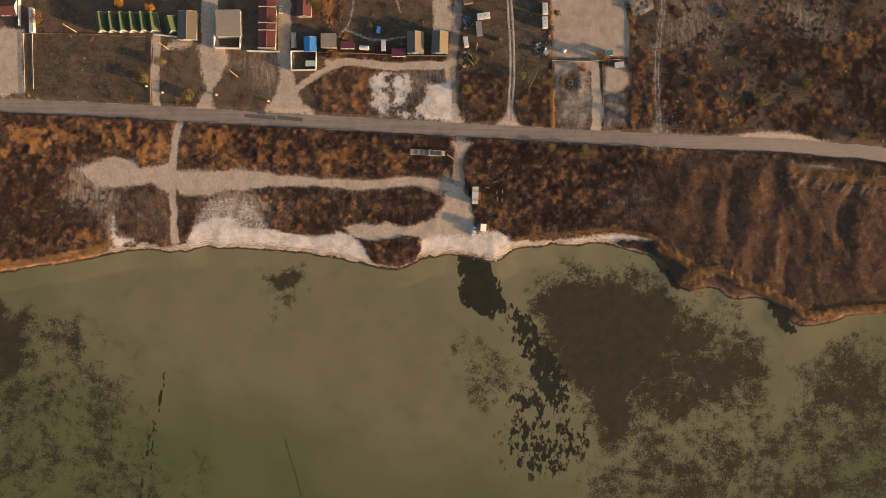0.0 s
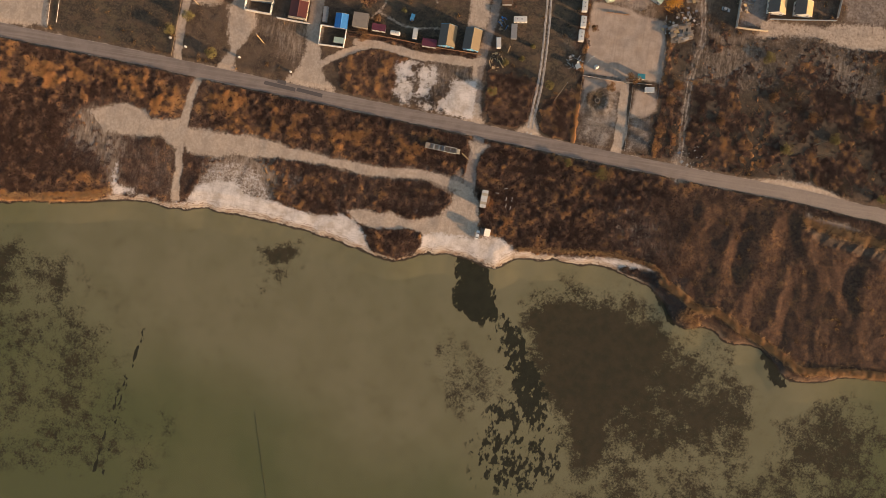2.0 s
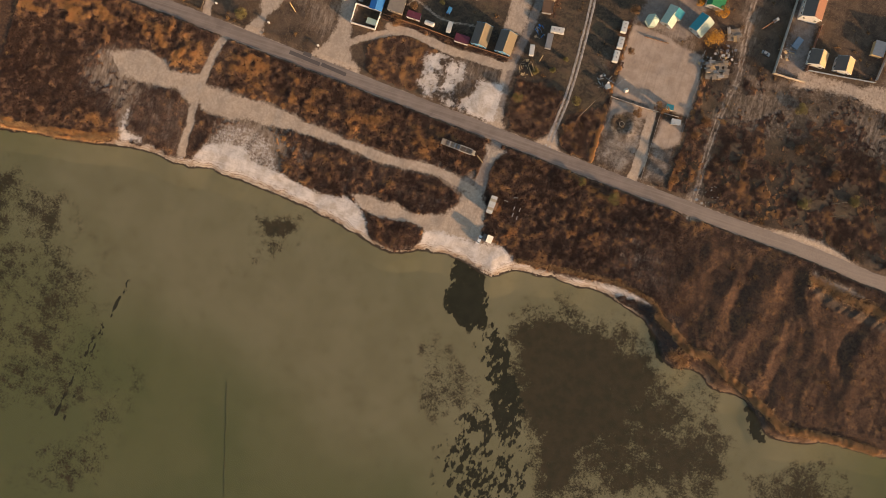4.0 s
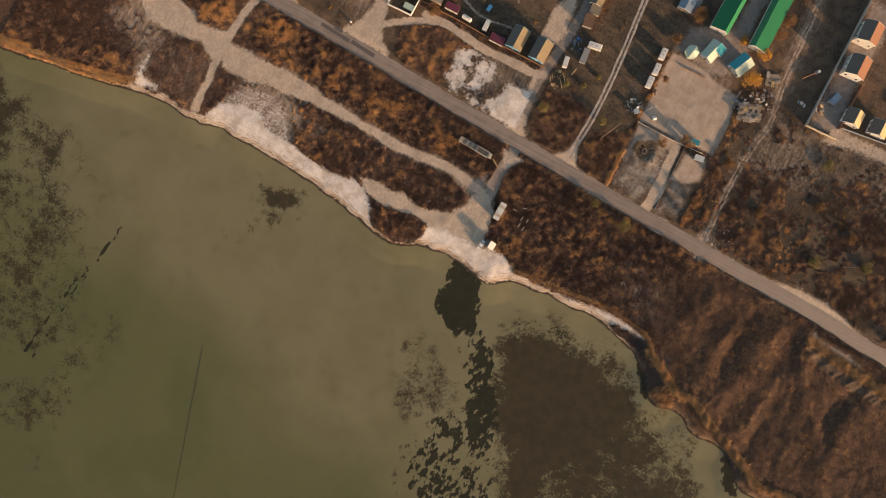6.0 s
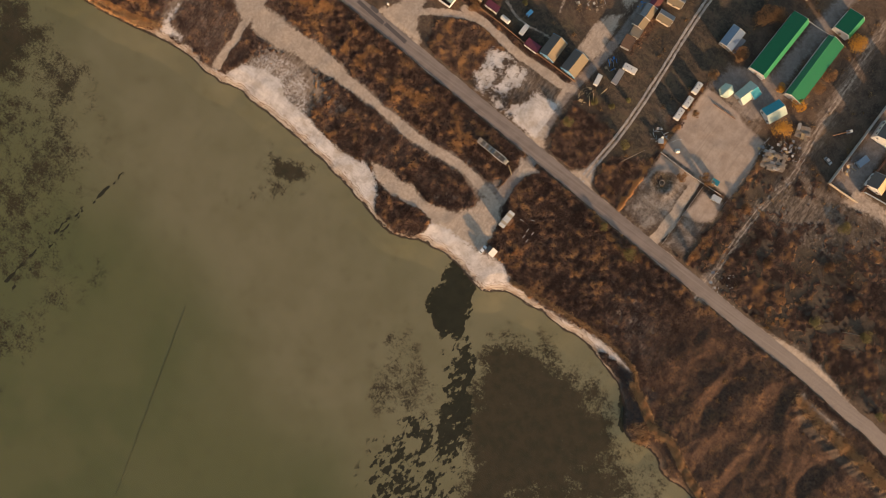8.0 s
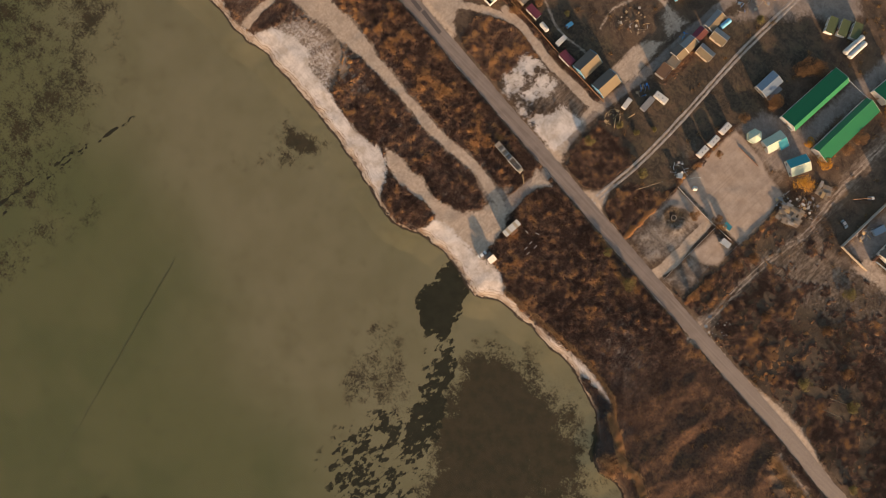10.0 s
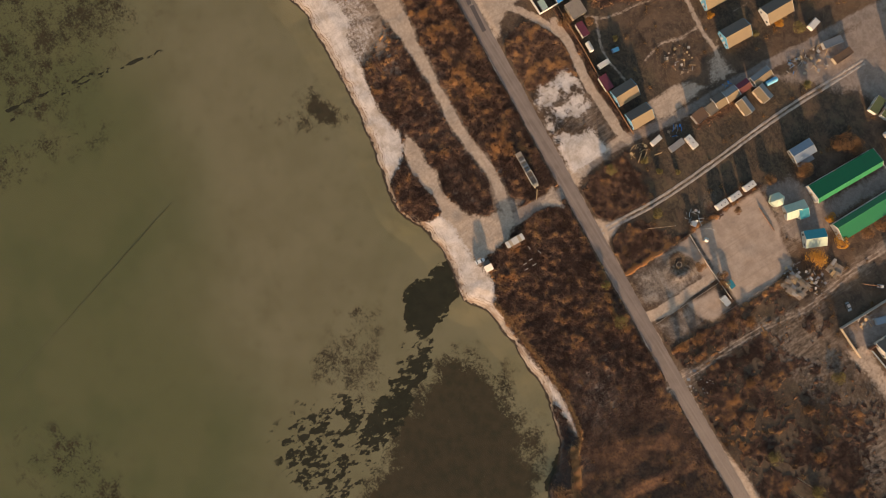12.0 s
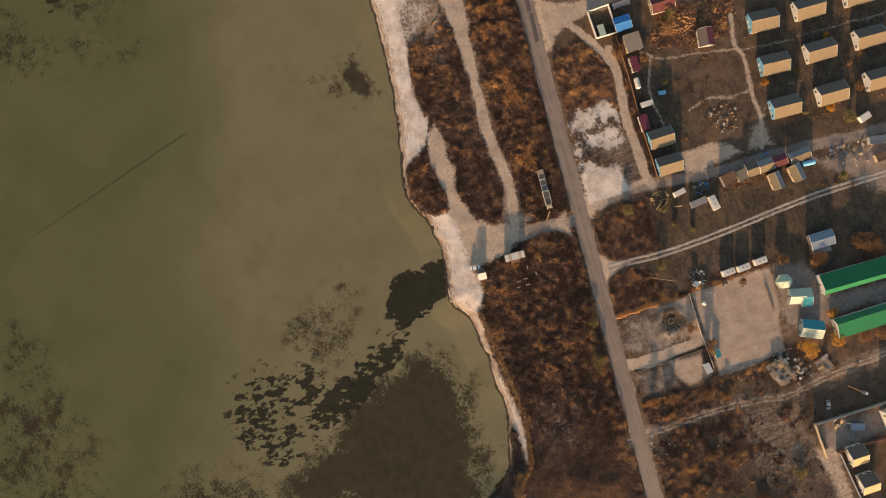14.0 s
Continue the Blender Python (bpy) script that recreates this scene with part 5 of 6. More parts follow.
    part("car_roof", box(-1.3 * k, 0.36 * k, -0.74, 0.74, 1.42, 1.475), paint, top, bevel=0.02)
    for s in (-1, 1):
        part("headlight", box(2.05 * k, 2.16 * k, s * 0.62 - 0.17, s * 0.62 + 0.17, 0.6, 0.72), STEEL, top, "clear headlight")
        part("mirror", box(0.75 * k, 0.9 * k, s * 0.86, s * 1.02 if s > 0 else -1.02, 0.95, 1.07) if s > 0 else box(0.75 * k, 0.9 * k, -1.02, -0.86, 0.95, 1.07), paint, top)
    wheels(top, 1.32 * k, 0.76)
    return top


def van(a, b, width, high, label, paint, glass_end=True, name="van", group="", hatches=0):
    x, y, heading, L = span(a, b)
    top = thing(name, x, y, heading, label, name, group)
    hw, h = width / 2, L / 2
    side = [(-h, 0.4), (h, 0.4), (h, 1.05), (h - 0.55 if glass_end else h - 0.08, high - 0.15), (h - 0.9 if glass_end else h - 0.3, high), (-h + 0.12, high), (-h, high - 0.2)]
    part("body", side_prism(side, -hw, hw), paint, top, bevel=0.07)
    if glass_end:
        part("windscreen", side_prism([(h - 0.02, 1.12), (h + 0.02, 1.1), (h - 0.5, high - 0.2), (h - 0.54, high - 0.22)], -hw + 0.12, hw - 0.12), GLASS, top, "dark windscreen")
    for s in (-1, 1):
        for k in range(3):
            c = -h * 0.6 + k * h * 0.6
            window(top, c, s * (hw + 0.005), high * 0.68, 0.95, 0.6, 90 * s, paint)
    for k in range(hatches):
        part("roof_hatch", box(-h * 0.5 + k * h * 0.7 - 0.3, -h * 0.5 + k * h * 0.7 + 0.3, -0.3, 0.3, high, high + 0.1), GREY, top, "grey roof hatch", bevel=0.02)
    wheels(top, h * 0.62, hw - 0.12)
    return top


def tank(a, b, radius, paint, label, category="tank"):
    x, y, heading, L = span(a, b)
    top = thing("storage_tank", x, y, heading, label, category)
    zc = radius + 0.35
    bm = rod((-L / 2 + 0.3, 0, zc), (L / 2 - 0.3, 0, zc), radius, sides=20)
    for s in (-1, 1):
        rod((s * (L / 2 - 0.3), 0, zc), (s * L / 2, 0, zc), radius, radius * 0.6, 20, bm)
    part("barrel", bm, paint, top)
    part("manhole", rod((0.3, 0, zc + radius - 0.08), (0.3, 0, zc + radius + 0.18), 0.3, sides=12), STEEL, top)
    for s in (-0.3, 0.3):
        part("cradle", box(s * L - 0.15, s * L + 0.15, -radius * 0.8, radius * 0.8, 0, 0.75), CONCRETE, top)
    return top


def fence(name, line, high, spacing, post_material, panel_material, label, solid=True, thick=0.08, category="fence"):
    """Posts and bays along a line on the plan."""
    line = [np.array(p, float) for p in line]
    top = thing(name, line[0][0], line[0][1], 0, label, category, z=0)
    ox, oy = line[0]
    for a, b in zip(line, line[1:]):
        n = max(1, round(np.linalg.norm(b - a) / spacing))
        turn = math.degrees(math.atan2(b[1] - a[1], b[0] - a[0]))
        bay = np.linalg.norm(b - a) / n
        post_data = panel_data = None
        for k in range(n + 1):
            p = a + (b - a) * k / n
            zz = z_at(*p)
            if post_data is None:
                ob = part("post", box(-0.07, 0.07, -0.07, 0.07, -0.3, high + 0.12), post_material, top)
                post_data = ob.data
            else:
                ob = new("post", post_data)
                ob.parent = top
            ob.matrix_local = pose(p[0] - ox, p[1] - oy, zz, 0, 0, turn)
            if k == n:
                break
            if panel_data is None:
                if solid:
                    bm = box(0.08, bay - 0.08, -thick / 2, thick / 2, 0.05, high)
                else:
                    bm = box(0.08, bay - 0.08, -0.03, 0.03, high - 0.15, high - 0.03)
                    box(0.08, bay - 0.08, -0.03, 0.03, high * 0.45, high * 0.45 + 0.1, bm)
                ob = part("panel" if solid else "rail", bm, panel_material, top)
                panel_data = ob.data
            else:
                ob = new("panel" if solid else "rail", panel_data)
                ob.parent = top
            ob.matrix_local = pose(p[0] - ox, p[1] - oy, zz, 0, 0, turn)
    return top


def pole(at, high, label="tall round wooden utility pole with a cross-arm", arm=1.6, heading=20, radius=0.15, material=None):
    top = thing("utility_pole", at[0], at[1], heading, label, "pole", "utility poles")
    part("shaft", rod((0, 0, -0.5), (0, 0, high), radius * 1.25, radius * 0.8, 10), material or PLANK, top)
    if arm:
        part("cross_arm", box(-0.06, 0.06, -arm / 2, arm / 2, high - 0.55, high - 0.42), material or PLANK, top)
        for s in (-0.45, 0, 0.45):
            part("insulator", rod((0, s * arm, high - 0.42), (0, s * arm, high - 0.2), 0.05, 0.07, 8), WHITE, top, "white ceramic insulator")
    return top


def junk(at, radius, count, label, materials, seed, high=1.2, name="junk_pile", longest=3.5):
    """Loose boards, sheets and crates heaped on the ground."""
    r = random.Random(seed)
    top = thing(name, at[0], at[1], r.uniform(0, 90), label, "junk")
    for k in range(count):
        d, t = radius * math.sqrt(r.random()), r.uniform(0, 6.28)
        kind = r.random()
        if kind < 0.6:
            bm = box(-r.uniform(0.5, longest) / 2, r.uniform(0.5, longest) / 2, -0.12, 0.12, -0.04, 0.04)
            n = "board"
        elif kind < 0.75:
            bm = box(-r.uniform(0.4, 0.9), r.uniform(0.4, 0.9), -0.6, 0.6, -0.02, 0.02)
            n = "sheet"
        else:
            s = r.uniform(0.2, 0.45)
            bm = box(-s, s, -s * 0.7, s * 0.7, -s * 0.5, s * 0.5)
            n = "crate"
        ob = part(n, bm, r.choice(materials), top)
        zz = high * max(0.0, 1 - d / radius) * r.random() + 0.3
        ob.matrix_local = pose(d * math.cos(t), d * math.sin(t), zz, r.uniform(-14, 14), r.uniform(-14, 14), r.choice((0, 90)) + r.uniform(-25, 25))
    return top


def plank_stack(at, heading, long, wide, label, seed, high=1.6):
    """Bundles of parallel boards side by side, some crosswise on top, all slightly askew."""
    r = random.Random(seed)
    top = thing("plank_stack", at[0], at[1], heading, label, "stack")
    rows, columns = max(2, int(long / 2.0)), max(2, int(wide / 1.45))
    for i in range(rows):
        for j in range(columns):
            cx, cy = (i + 0.5) * long / rows - long / 2 + r.uniform(-0.4, 0.4), (j + 0.5) * wide / columns - wide / 2 + r.uniform(-0.3, 0.3)
            if (2 * cx / long) ** 2 + (2 * cy / wide) ** 2 > 1.5:
                continue
            layers, turn = r.randint(1, max(1, int(high / 0.35))), r.choice((0, 0, 0, 90)) + r.uniform(-9, 9)
            material = r.choice((WOOD, TAN, CONCRETE, TAN, TAN, PLANK))
            bundle = part("bundle", box(-1.1, 1.1, -0.7, 0.7, -0.1, 0.3 * layers), WOOD if material is not WOOD else GREY, top)
            bundle.matrix_local = pose(cx, cy, 0.15, 0, 0, turn)
            for k in range(5):
                y0 = -0.75 + 0.31 * k
                length = r.uniform(1.0, 1.9)
                part("board", box(-length, length, y0, y0 + 0.22, 0.3 * layers + 0.004, 0.3 * layers + r.uniform(0.06, 0.14)), material, bundle)
    return top


# ---- trees and shrubs ----
def leaf_material(name, dark, bright):
    return blade_material(name, dark, tuple((p + q) / 2 for p, q in zip(dark, bright)), bright, 3.0)


BARK = painted("grey_brown_bark", (0.12, 0.085, 0.06), 0.95, 0.4)
AMBER, BROWNLEAF, OLIVE = (leaf_material("amber_leaves", (0.24, 0.10, 0.02), (0.62, 0.33, 0.05)), leaf_material("brown_leaves", (0.09, 0.05, 0.025), (0.30, 0.17, 0.08)),
                           leaf_material("olive_leaves", (0.075, 0.065, 0.025), (0.27, 0.22, 0.085)))


def tree_crown(radius, base, top_z, leaves, size, seed):
    r = np.random.default_rng(seed)
    clumps = r.normal(0, 0.45, (14, 3))
    c = clumps[r.integers(0, 14, leaves)] + r.normal(0, 0.26, (leaves, 3))
    c *= np.minimum(1, 1.05 / np.maximum(1e-6, np.linalg.norm(c, axis=1)))[:, None]
    c = np.stack([c[:, 0] * radius, c[:, 1] * radius, base + (c[:, 2] * 0.5 + 0.5) * (top_z - base)], 1)
    d1 = r.normal(0, 1, (leaves, 3))
    d1 /= np.linalg.norm(d1, axis=1)[:, None]
    d2 = np.cross(d1, r.normal(0, 1, (leaves, 3)))
    d2 /= np.linalg.norm(d2, axis=1)[:, None]
    s = size * r.uniform(0.6, 1.3, (leaves, 1))
    v = np.stack([c - d1 * s, c + d2 * s * 0.6, c + d1 * s, c - d2 * s * 0.6], 1)
    return v.reshape(-1, 3), np.arange(leaves * 4).reshape(-1, 4)


def tree(at, radius, high, material, label, seed, leaves=420, size=0.33, category="tree", name="tree"):
    top = thing(name, at[0], at[1], 0, label, category)
    r = random.Random(seed)
    bm = rod((0, 0, -0.3), (0.1, 0.05, high * 0.5), high * 0.035 + 0.03, high * 0.02, 9)
    for k in range(7):
        t = k * 0.9 + r.uniform(0, 0.5)
        start = (0.03, 0.02, high * r.uniform(0.2, 0.48))
        mid = (radius * 0.45 * math.cos(t), radius * 0.45 * math.sin(t), high * r.uniform(0.5, 0.7))
        rod(start, mid, high * 0.015, high * 0.008, 6, bm)
        rod(mid, (radius * 0.85 * math.cos(t + 0.3), radius * 0.85 * math.sin(t + 0.3), high * r.uniform(0.65, 0.9)), high * 0.008, 0.01, 5, bm)
    part("trunk", bm, BARK, top, "grey-brown bark")
    v, f4 = tree_crown(radius, high * 0.18, high, leaves, size, seed)
    crown = new("crown", mesh_arrays("crown", v, f4, material))
    crown.data.attributes.new("tone", "FLOAT", "POINT").data.foreach_set("value", np.full(len(v), 0.62, np.float32))
    crown.parent = top
    return top


# ---- holiday cabins ----
CABINS = [((-50.7, 160.5), (-49.6, 173.1)), ((-49.5, 181.5), (-49.0, 194.5)), ((-48.7, 204.7), (-48.0, 217.4)), ((-30.7, 159.4), (-29.6, 172.0)), ((-29.7, 180.5), (-29.3, 193.5)),
          ((-28.9, 203.6), (-28.3, 216.3)), ((-10.7, 158.0), (-10.0, 171.0)), ((-9.8, 179.9), (-9.4, 192.7)), ((-9.6, 202.8), (-9.1, 215.2))]
# cabin slopes coloured by light: straw faces the sun, dark faces away
cabin_blue = house("holiday_cabin", *CABINS[0], 8.4, 2.7, 2.2, SUNLIT_STRAW, DARK_AND_SHADED, PLASTER, "two-family cabin with dark and straw roof and light blue gable front", "cabin", "holiday cabins", gable=SKYBLUE, doors=2)
cabin_white = house("holiday_cabin", *CABINS[1], 8.4, 2.7, 2.2, SUNLIT_STRAW, DARK_AND_SHADED, PLASTER, "two-family cabin with dark and straw roof and white gable front", "cabin", "holiday cabins", gable=WHITE, doors=2)
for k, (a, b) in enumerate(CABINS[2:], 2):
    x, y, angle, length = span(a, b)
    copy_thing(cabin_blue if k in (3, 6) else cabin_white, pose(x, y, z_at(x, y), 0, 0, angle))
roadside = house("roadside_cabin", (-14.0, 101.6), (-13.9, 112.7), 7.8, 2.6, 2.0, SUNLIT_STRAW, DARK_AND_SHADED, PLASTER, "small cabin beside a gravel road, roof coloured dark for shade and straw for sun", "cabin", "roadside cabins", gable=SKYBLUE)
x, y, angle, length = span((-1.5, 101.9), (-1.2, 112.6))
copy_thing(roadside, pose(x, y, z_at(x, y), 0, 0, angle))
house("maroon_cottage", (-46.8, 139.5), (-54.9, 140.8), 6.2, 2.5, 1.7, MAROON, DARK_AND_SHADED, WHITE, "small white cottage with a dark maroon roof", "house", windows=1)

# ---- row of sheds along the settlement's edge ----
shed("felt_roofed_shed", (-62.7, 108.3), (-54.8, 108.3), 7.4, 3.0, TAN, PLASTER, "square shed with a flat tan felt roof", slant=0.15)
house("blue_roofed_shed", (-68.3, 110.1), (-68.2, 102.5), 5.8, 2.6, 0.7, BLUE, BLUE, GREY, "shed with a bright blue sheet-metal roof", "shed", windows=0)
shed("maroon_roofed_shed", (-52.6, 106.1), (-45.6, 106.1), 3.6, 2.6, MAROON, WHITE, "narrow white shed with a maroon roof", slant=0.3)
tank((-43.1, 105.0), (-38.1, 104.7), 1.15, WHITE, "white cylindrical storage tank lying on cradles")
van((-30.5, 103.4), (-30.5, 109.5), 2.3, 2.4, "white minibus parked on dark grass", WHITE, group="parked vans")
shed("maroon_hut", (-26.3, 102.4), (-19.0, 102.4), 4.2, 2.4, MAROON, WHITE, "small hut with a maroon roof beside a cabin", slant=0.4)
shed("blue_play_hut", (-34.1, 114.5), (-32.3, 114.2), 3.4, 1.3, SKYBLUE, BLUE, "low light blue play hut on the grass", slant=0.1, eave=0.1)
fence("masonry_wall", [(-78.6, 103.2), (-78.3, 93.4), (-65.7, 93.7), (-65.4, 103.2), (-78.6, 103.2)], 2.0, 4.0, WHITE, WHITE, "white plastered wall round a small yard", thick=0.3, category="wall")
shed("green_roofed_shelter", (-70.8, 96.7), (-65.8, 96.7), 3.0, 2.0, PALEGREEN, GREY, "low shelter with a pale green roof inside a walled yard", slant=0.15)
van((-76.9, 104.9), (-77.2, 112.8), 2.4, 2.2, "grey-white covered trailer beside a blue roof", GREY, False, "trailer")
hostel = house("long_red_hostel", (-90.5, 103.7), (-90.0, 132.2), 8.2, 3.4, 0.5, BRICKRED, BRICKRED, PLASTER, "long building with a brick-red sheet roof in bays", "house", windows=5)
for yy in (12, 40, 53, 84):
    c = 14.4 * (1 - (yy + 12) / 98 * 2)
    part("parapet", box(c - 0.22, c + 0.22, -4.4, 4.4, 3.3, 4.3), PLASTER, hostel, "cream parapet between roof bays")
house("red_roofed_annex", (-71.5, 120.5), (-71.2, 131.2), 6.6, 3.2, 1.1, BRICKRED, BRICKRED, PLASTER, "annex with a brick-red roof and cream walls", "house")
fence("masonry_wall", [(-101.3, 103.4), (-84.2, 102.9)], 2.2, 3.0, CONCRETE, WHITE, "white plastered wall in front of a red-roofed building", thick=0.3, category="wall")
shed("workshop", (-110.2, 123.7), (-109.9, 110.0), 12.5, 4.0, TAN, CONCRETE, "broad workshop with a flat tan felt roof", "building", slant=0.3)
fence("masonry_wall", [(-118.0, 111.7), (-118.0, 104.9), (-104.8, 104.6), (-104.5, 111.7)], 2.6, 3.2, WHITE, WHITE, "white wall round a dark workshop yard", thick=0.3, category="wall")
# west slope coloured dark for shade, east slope straw for sun
house("straw_roofed_house", (-131.8, 108.7), (-131.5, 123.5), 9.2, 2.8, 0.8, SUNLIT_STRAW, DARK_AND_SHADED, PLASTER, "house with one roof slope coloured dark for shade and one straw for sun", "house", gable=WHITE)
fence("masonry_wall", [(-149.5, 112.0), (-138.6, 110.8), (-127.5, 109.9)], 2.0, 3.0, CONCRETE, WHITE, "white plastered street wall", thick=0.3, category="wall")
for k in range(6):
    ax, ay = (-177.0, 122.1)
    house("a_frame_hut", (ax + k * 5.33 + 1.4, ay - 9.0), (ax + k * 5.33, ay + 0.6), 5.2, 1.3, 2.9, MOSS, MOSS, WHITE, "green A-frame hut with a white front", "hut", "row of A-frame huts", windows=0, eave=0.2)
house("a_frame_hut", (-139.0, 112.7), (-141.3, 120.6), 7.0, 0.6, 4.0, MOSS, MOSS, WHITE, "moss-green A-frame hut standing apart", "hut", windows=0, eave=0.2)
house("red_cottage", (-228.9, 125.2), (-219.6, 125.2), 7.0, 2.8, 1.8, BRICKRED, BRICKRED, WHITE, "cottage with a bright red sheet roof", "house")
shed("long_white_garage", (-212.3, 112.6), (-212.6, 125.4), 2.2, 2.4, WHITE, WHITE, "narrow white garage with a flat roof", slant=0.1)
fence("masonry_wall", [(-219.2, 133.5), (-219.2, 116.4)], 2.0, 3.0, WHITE, WHITE, "white painted boundary wall", thick=0.25, category="wall")
car((-83.9, 125.1), 84, "white hatchback parked beside a red-roofed building", WHITE)

# ---- vans, trailers and sheds along the gravel road ----
van((12.6, 105.3), (11.6, 111.2), 2.3, 2.3, "white minibus parked beside the gravel road", WHITE, group="parked vans")
van((19.3, 111.2), (18.6, 119.0), 3.0, 1.7, "grey open trailer with a dirty load bed", GREY, False, "trailer")
van((17.9, 120.9), (24.6, 121.9), 2.9, 2.4, "white caravan with rounded roof edges", WHITE, False, "caravan", "caravans", 2)
shed("rusty_shed", (13.4, 127.7), (12.5, 134.1), 5.2, 2.6, RUST, GREY, "patched shed with a rusty sheet roof", slant=0.3)
shed("yellow_shed", (13.5, 134.6), (12.9, 139.6), 5.0, 2.5, WOOD, PLASTER, "yellowish board shed with a worn roof", slant=0.3)
house("yellow_hut", (12.1, 139.2), (12.0, 144.8), 5.6, 2.3, 0.9, SUNLIT_STRAW, DARK_AND_SHADED, PLASTER, "yellow plastered hut with roof coloured dark for shade and straw for sun", "hut", windows=1)
house("yellow_hut", (12.4, 145.0), (12.0, 151.5), 5.0, 2.3, 0.9, SUNLIT_STRAW, GREY, PLASTER, "yellow hut with a grey roof in a row", "hut", windows=1)
house("red_wagon", (12.4, 151.8), (12.0, 158.2), 4.2, 2.4, 0.5, BRICKRED, MAROON, BRICKRED, "red wagon-like hut with a maroon roof", "hut", windows=1)
house("white_wagon", (13.0, 159.5), (12.3, 169.0), 4.6, 2.4, 0.6, SUNLIT_STRAW, GREY, WHITE, "white wagon hut with a grey and cream roof", "hut", windows=2)
tank((16.8, 164.4), (17.3, 170.1), 1.25, SKYBLUE, "light blue cylindrical water tank")
house("cream_hut", (24.2, 151.2), (16.5, 150.5), 4.6, 2.4, 1.0, GREY, SUNLIT_STRAW, PLASTER, "cream hut with a gable roof on dry grass", "hut", "cream huts", windows=1)
house("cream_hut", (23.4, 161.3), (15.9, 160.2), 5.0, 2.4, 1.0, GREY, SUNLIT_STRAW, PLASTER, "cream hut with a grey gable roof", "hut", "cream huts", windows=1)
shed("white_roofed_shed", (15.8, 196.0), (17.4, 204.8), 3.6, 2.4, GREY, WHITE, "long shed with white end wall beside the gravel road", slant=0.3)
shed("scrap_shed", (24.5, 196.6), (24.0, 206.0), 3.6, 2.2, RUST, PLASTER, "low scrap shed with a cream end wall", slant=0.3)
house("cream_barn", (36.8, 221.2), (36.6, 229.4), 7.0, 2.8, 1.4, SUNLIT_STRAW, GREY, PLASTER, "cream barn at the end of a sandy yard", "barn", windows=1)
house("sheet_metal_shed", (51.5, 156.6), (51.7, 167.4), 6.4, 2.8, 0.6, BLUEGREY, BLUEGREY, GREY, "shed with a blue-grey sheet-metal roof", "shed", windows=1)
shed("lean_to", (56.0, 157.3), (56.4, 165.2), 2.6, 1.9, GREY, GREY, "low grey sheet-metal lean-to shelter", slant=0.3)

# ---- green-roofed halls ----
def hall(a, b, width, wide_side, label):
    ends = (a, b)
    top = house("green_roofed_hall", *ends, width, 3.4, 1.6, GREEN, GREEN, WHITE, label, "hall", "green-roofed halls", ridge=0.22 if wide_side > 0 else 0.78, windows=0, eave=0.35)
    return top


hall((71.0, 155.2), (72.0, 189.3), 8.6, 1, "long hall with a deep green sheet-metal roof and white gable")
hall((91.8, 155.6), (91.9, 190.1), 8.2, -1, "long hall with a bright green sheet-metal roof")
hall((91.9, 194.5), (92.7, 206.0), 8.4, 1, "shorter hall with a green sheet-metal roof")
cable = thing("overhead_cable", 74.0, 188.8, 0, "thin white cable slung between two green-roofed halls", "cable", z=5.85)
for k in range(10):
    ends = [(15.6 * q, 0.9 * q, 0.05 - 1.2 * q * (1 - q)) for q in (k / 10, (k + 1) / 10)]
    part("strand", rod(*ends, 0.07, sides=6), WHITE, cable)
for k in range(3):
    bx, by = (50.3, 206.0)
    shed("dark_green_shed", (bx + k * 5.0, by + k * 3.2), (bx + k * 5.0 + 3.4, by + k * 3.2 - 7.0), 4.4, 2.6, MOSS, WHITE, "dark green roofed shed with a pale end wall", "shed", "row of dark green sheds", slant=0.3)
van((5.8, 195.2), (4.1, 200.8), 3.0, 2.2, "small white and blue box truck beside a cabin", WHITE, True, "truck")
tank((65.7, 198.1), (66.1, 209.5), 1.4, WHITE, "long white storage tank on cradles")
tank((68.5, 198.2), (68.8, 208.3), 1.4, WHITE, "long white storage tank beside a green hall")

# ---- pavilions ----
def pavilion(at, radius, high, rise, roof, label, heading=0, sides=6, stretch=1.0):
    top = thing("pavilion", at[0], at[1], heading, label, "pavilion", "garden pavilions")
    ring = [(radius * stretch * math.cos(6.28319 * k / sides), radius * math.sin(6.28319 * k / sides)) for k in range(sides)]
    for k, (x, y) in enumerate(ring):
        part("post", box(x * 0.86 - 0.08, x * 0.86 + 0.08, y * 0.86 - 0.08, y * 0.86 + 0.08, -0.3, high), WHITE, top)
        x2, y2 = ring[(k + 1) % sides]
        bm = bmesh.new()
        tip = (radius * (stretch - 1) * (0.8 if x + x2 > 0 else -0.8), 0, high + rise)
        low = [(x, y, high), (x2, y2, high)]
        v = [bm.verts.new(p) for p in (*low, tip)] + [bm.verts.new((p[0], p[1], p[2] - 0.08)) for p in (*low, tip)]
        for f3 in ((0, 1, 2), (5, 4, 3), (0, 3, 4, 1), (1, 4, 5, 2), (2, 5, 3, 0)):
            bm.faces.new([v[q] for q in f3])
        part("roof_panel", bm, roof, top)
        part("low_wall", rod((x * 0.86, y * 0.86, 0.45), (x2 * 0.86, y2 * 0.86, 0.45), 0.4, sides=4), PALEGREEN, top)
    part("floor_slab", rod((0, 0, -0.3), (0, 0, 0.12), radius * 0.9, sides=sides), CONCRETE, top)
    return top


pavilion((64.5, 140.5), 3.5, 2.6, 1.5, PALEGREEN, "six-sided pavilion with a pale green-grey roof", 20)
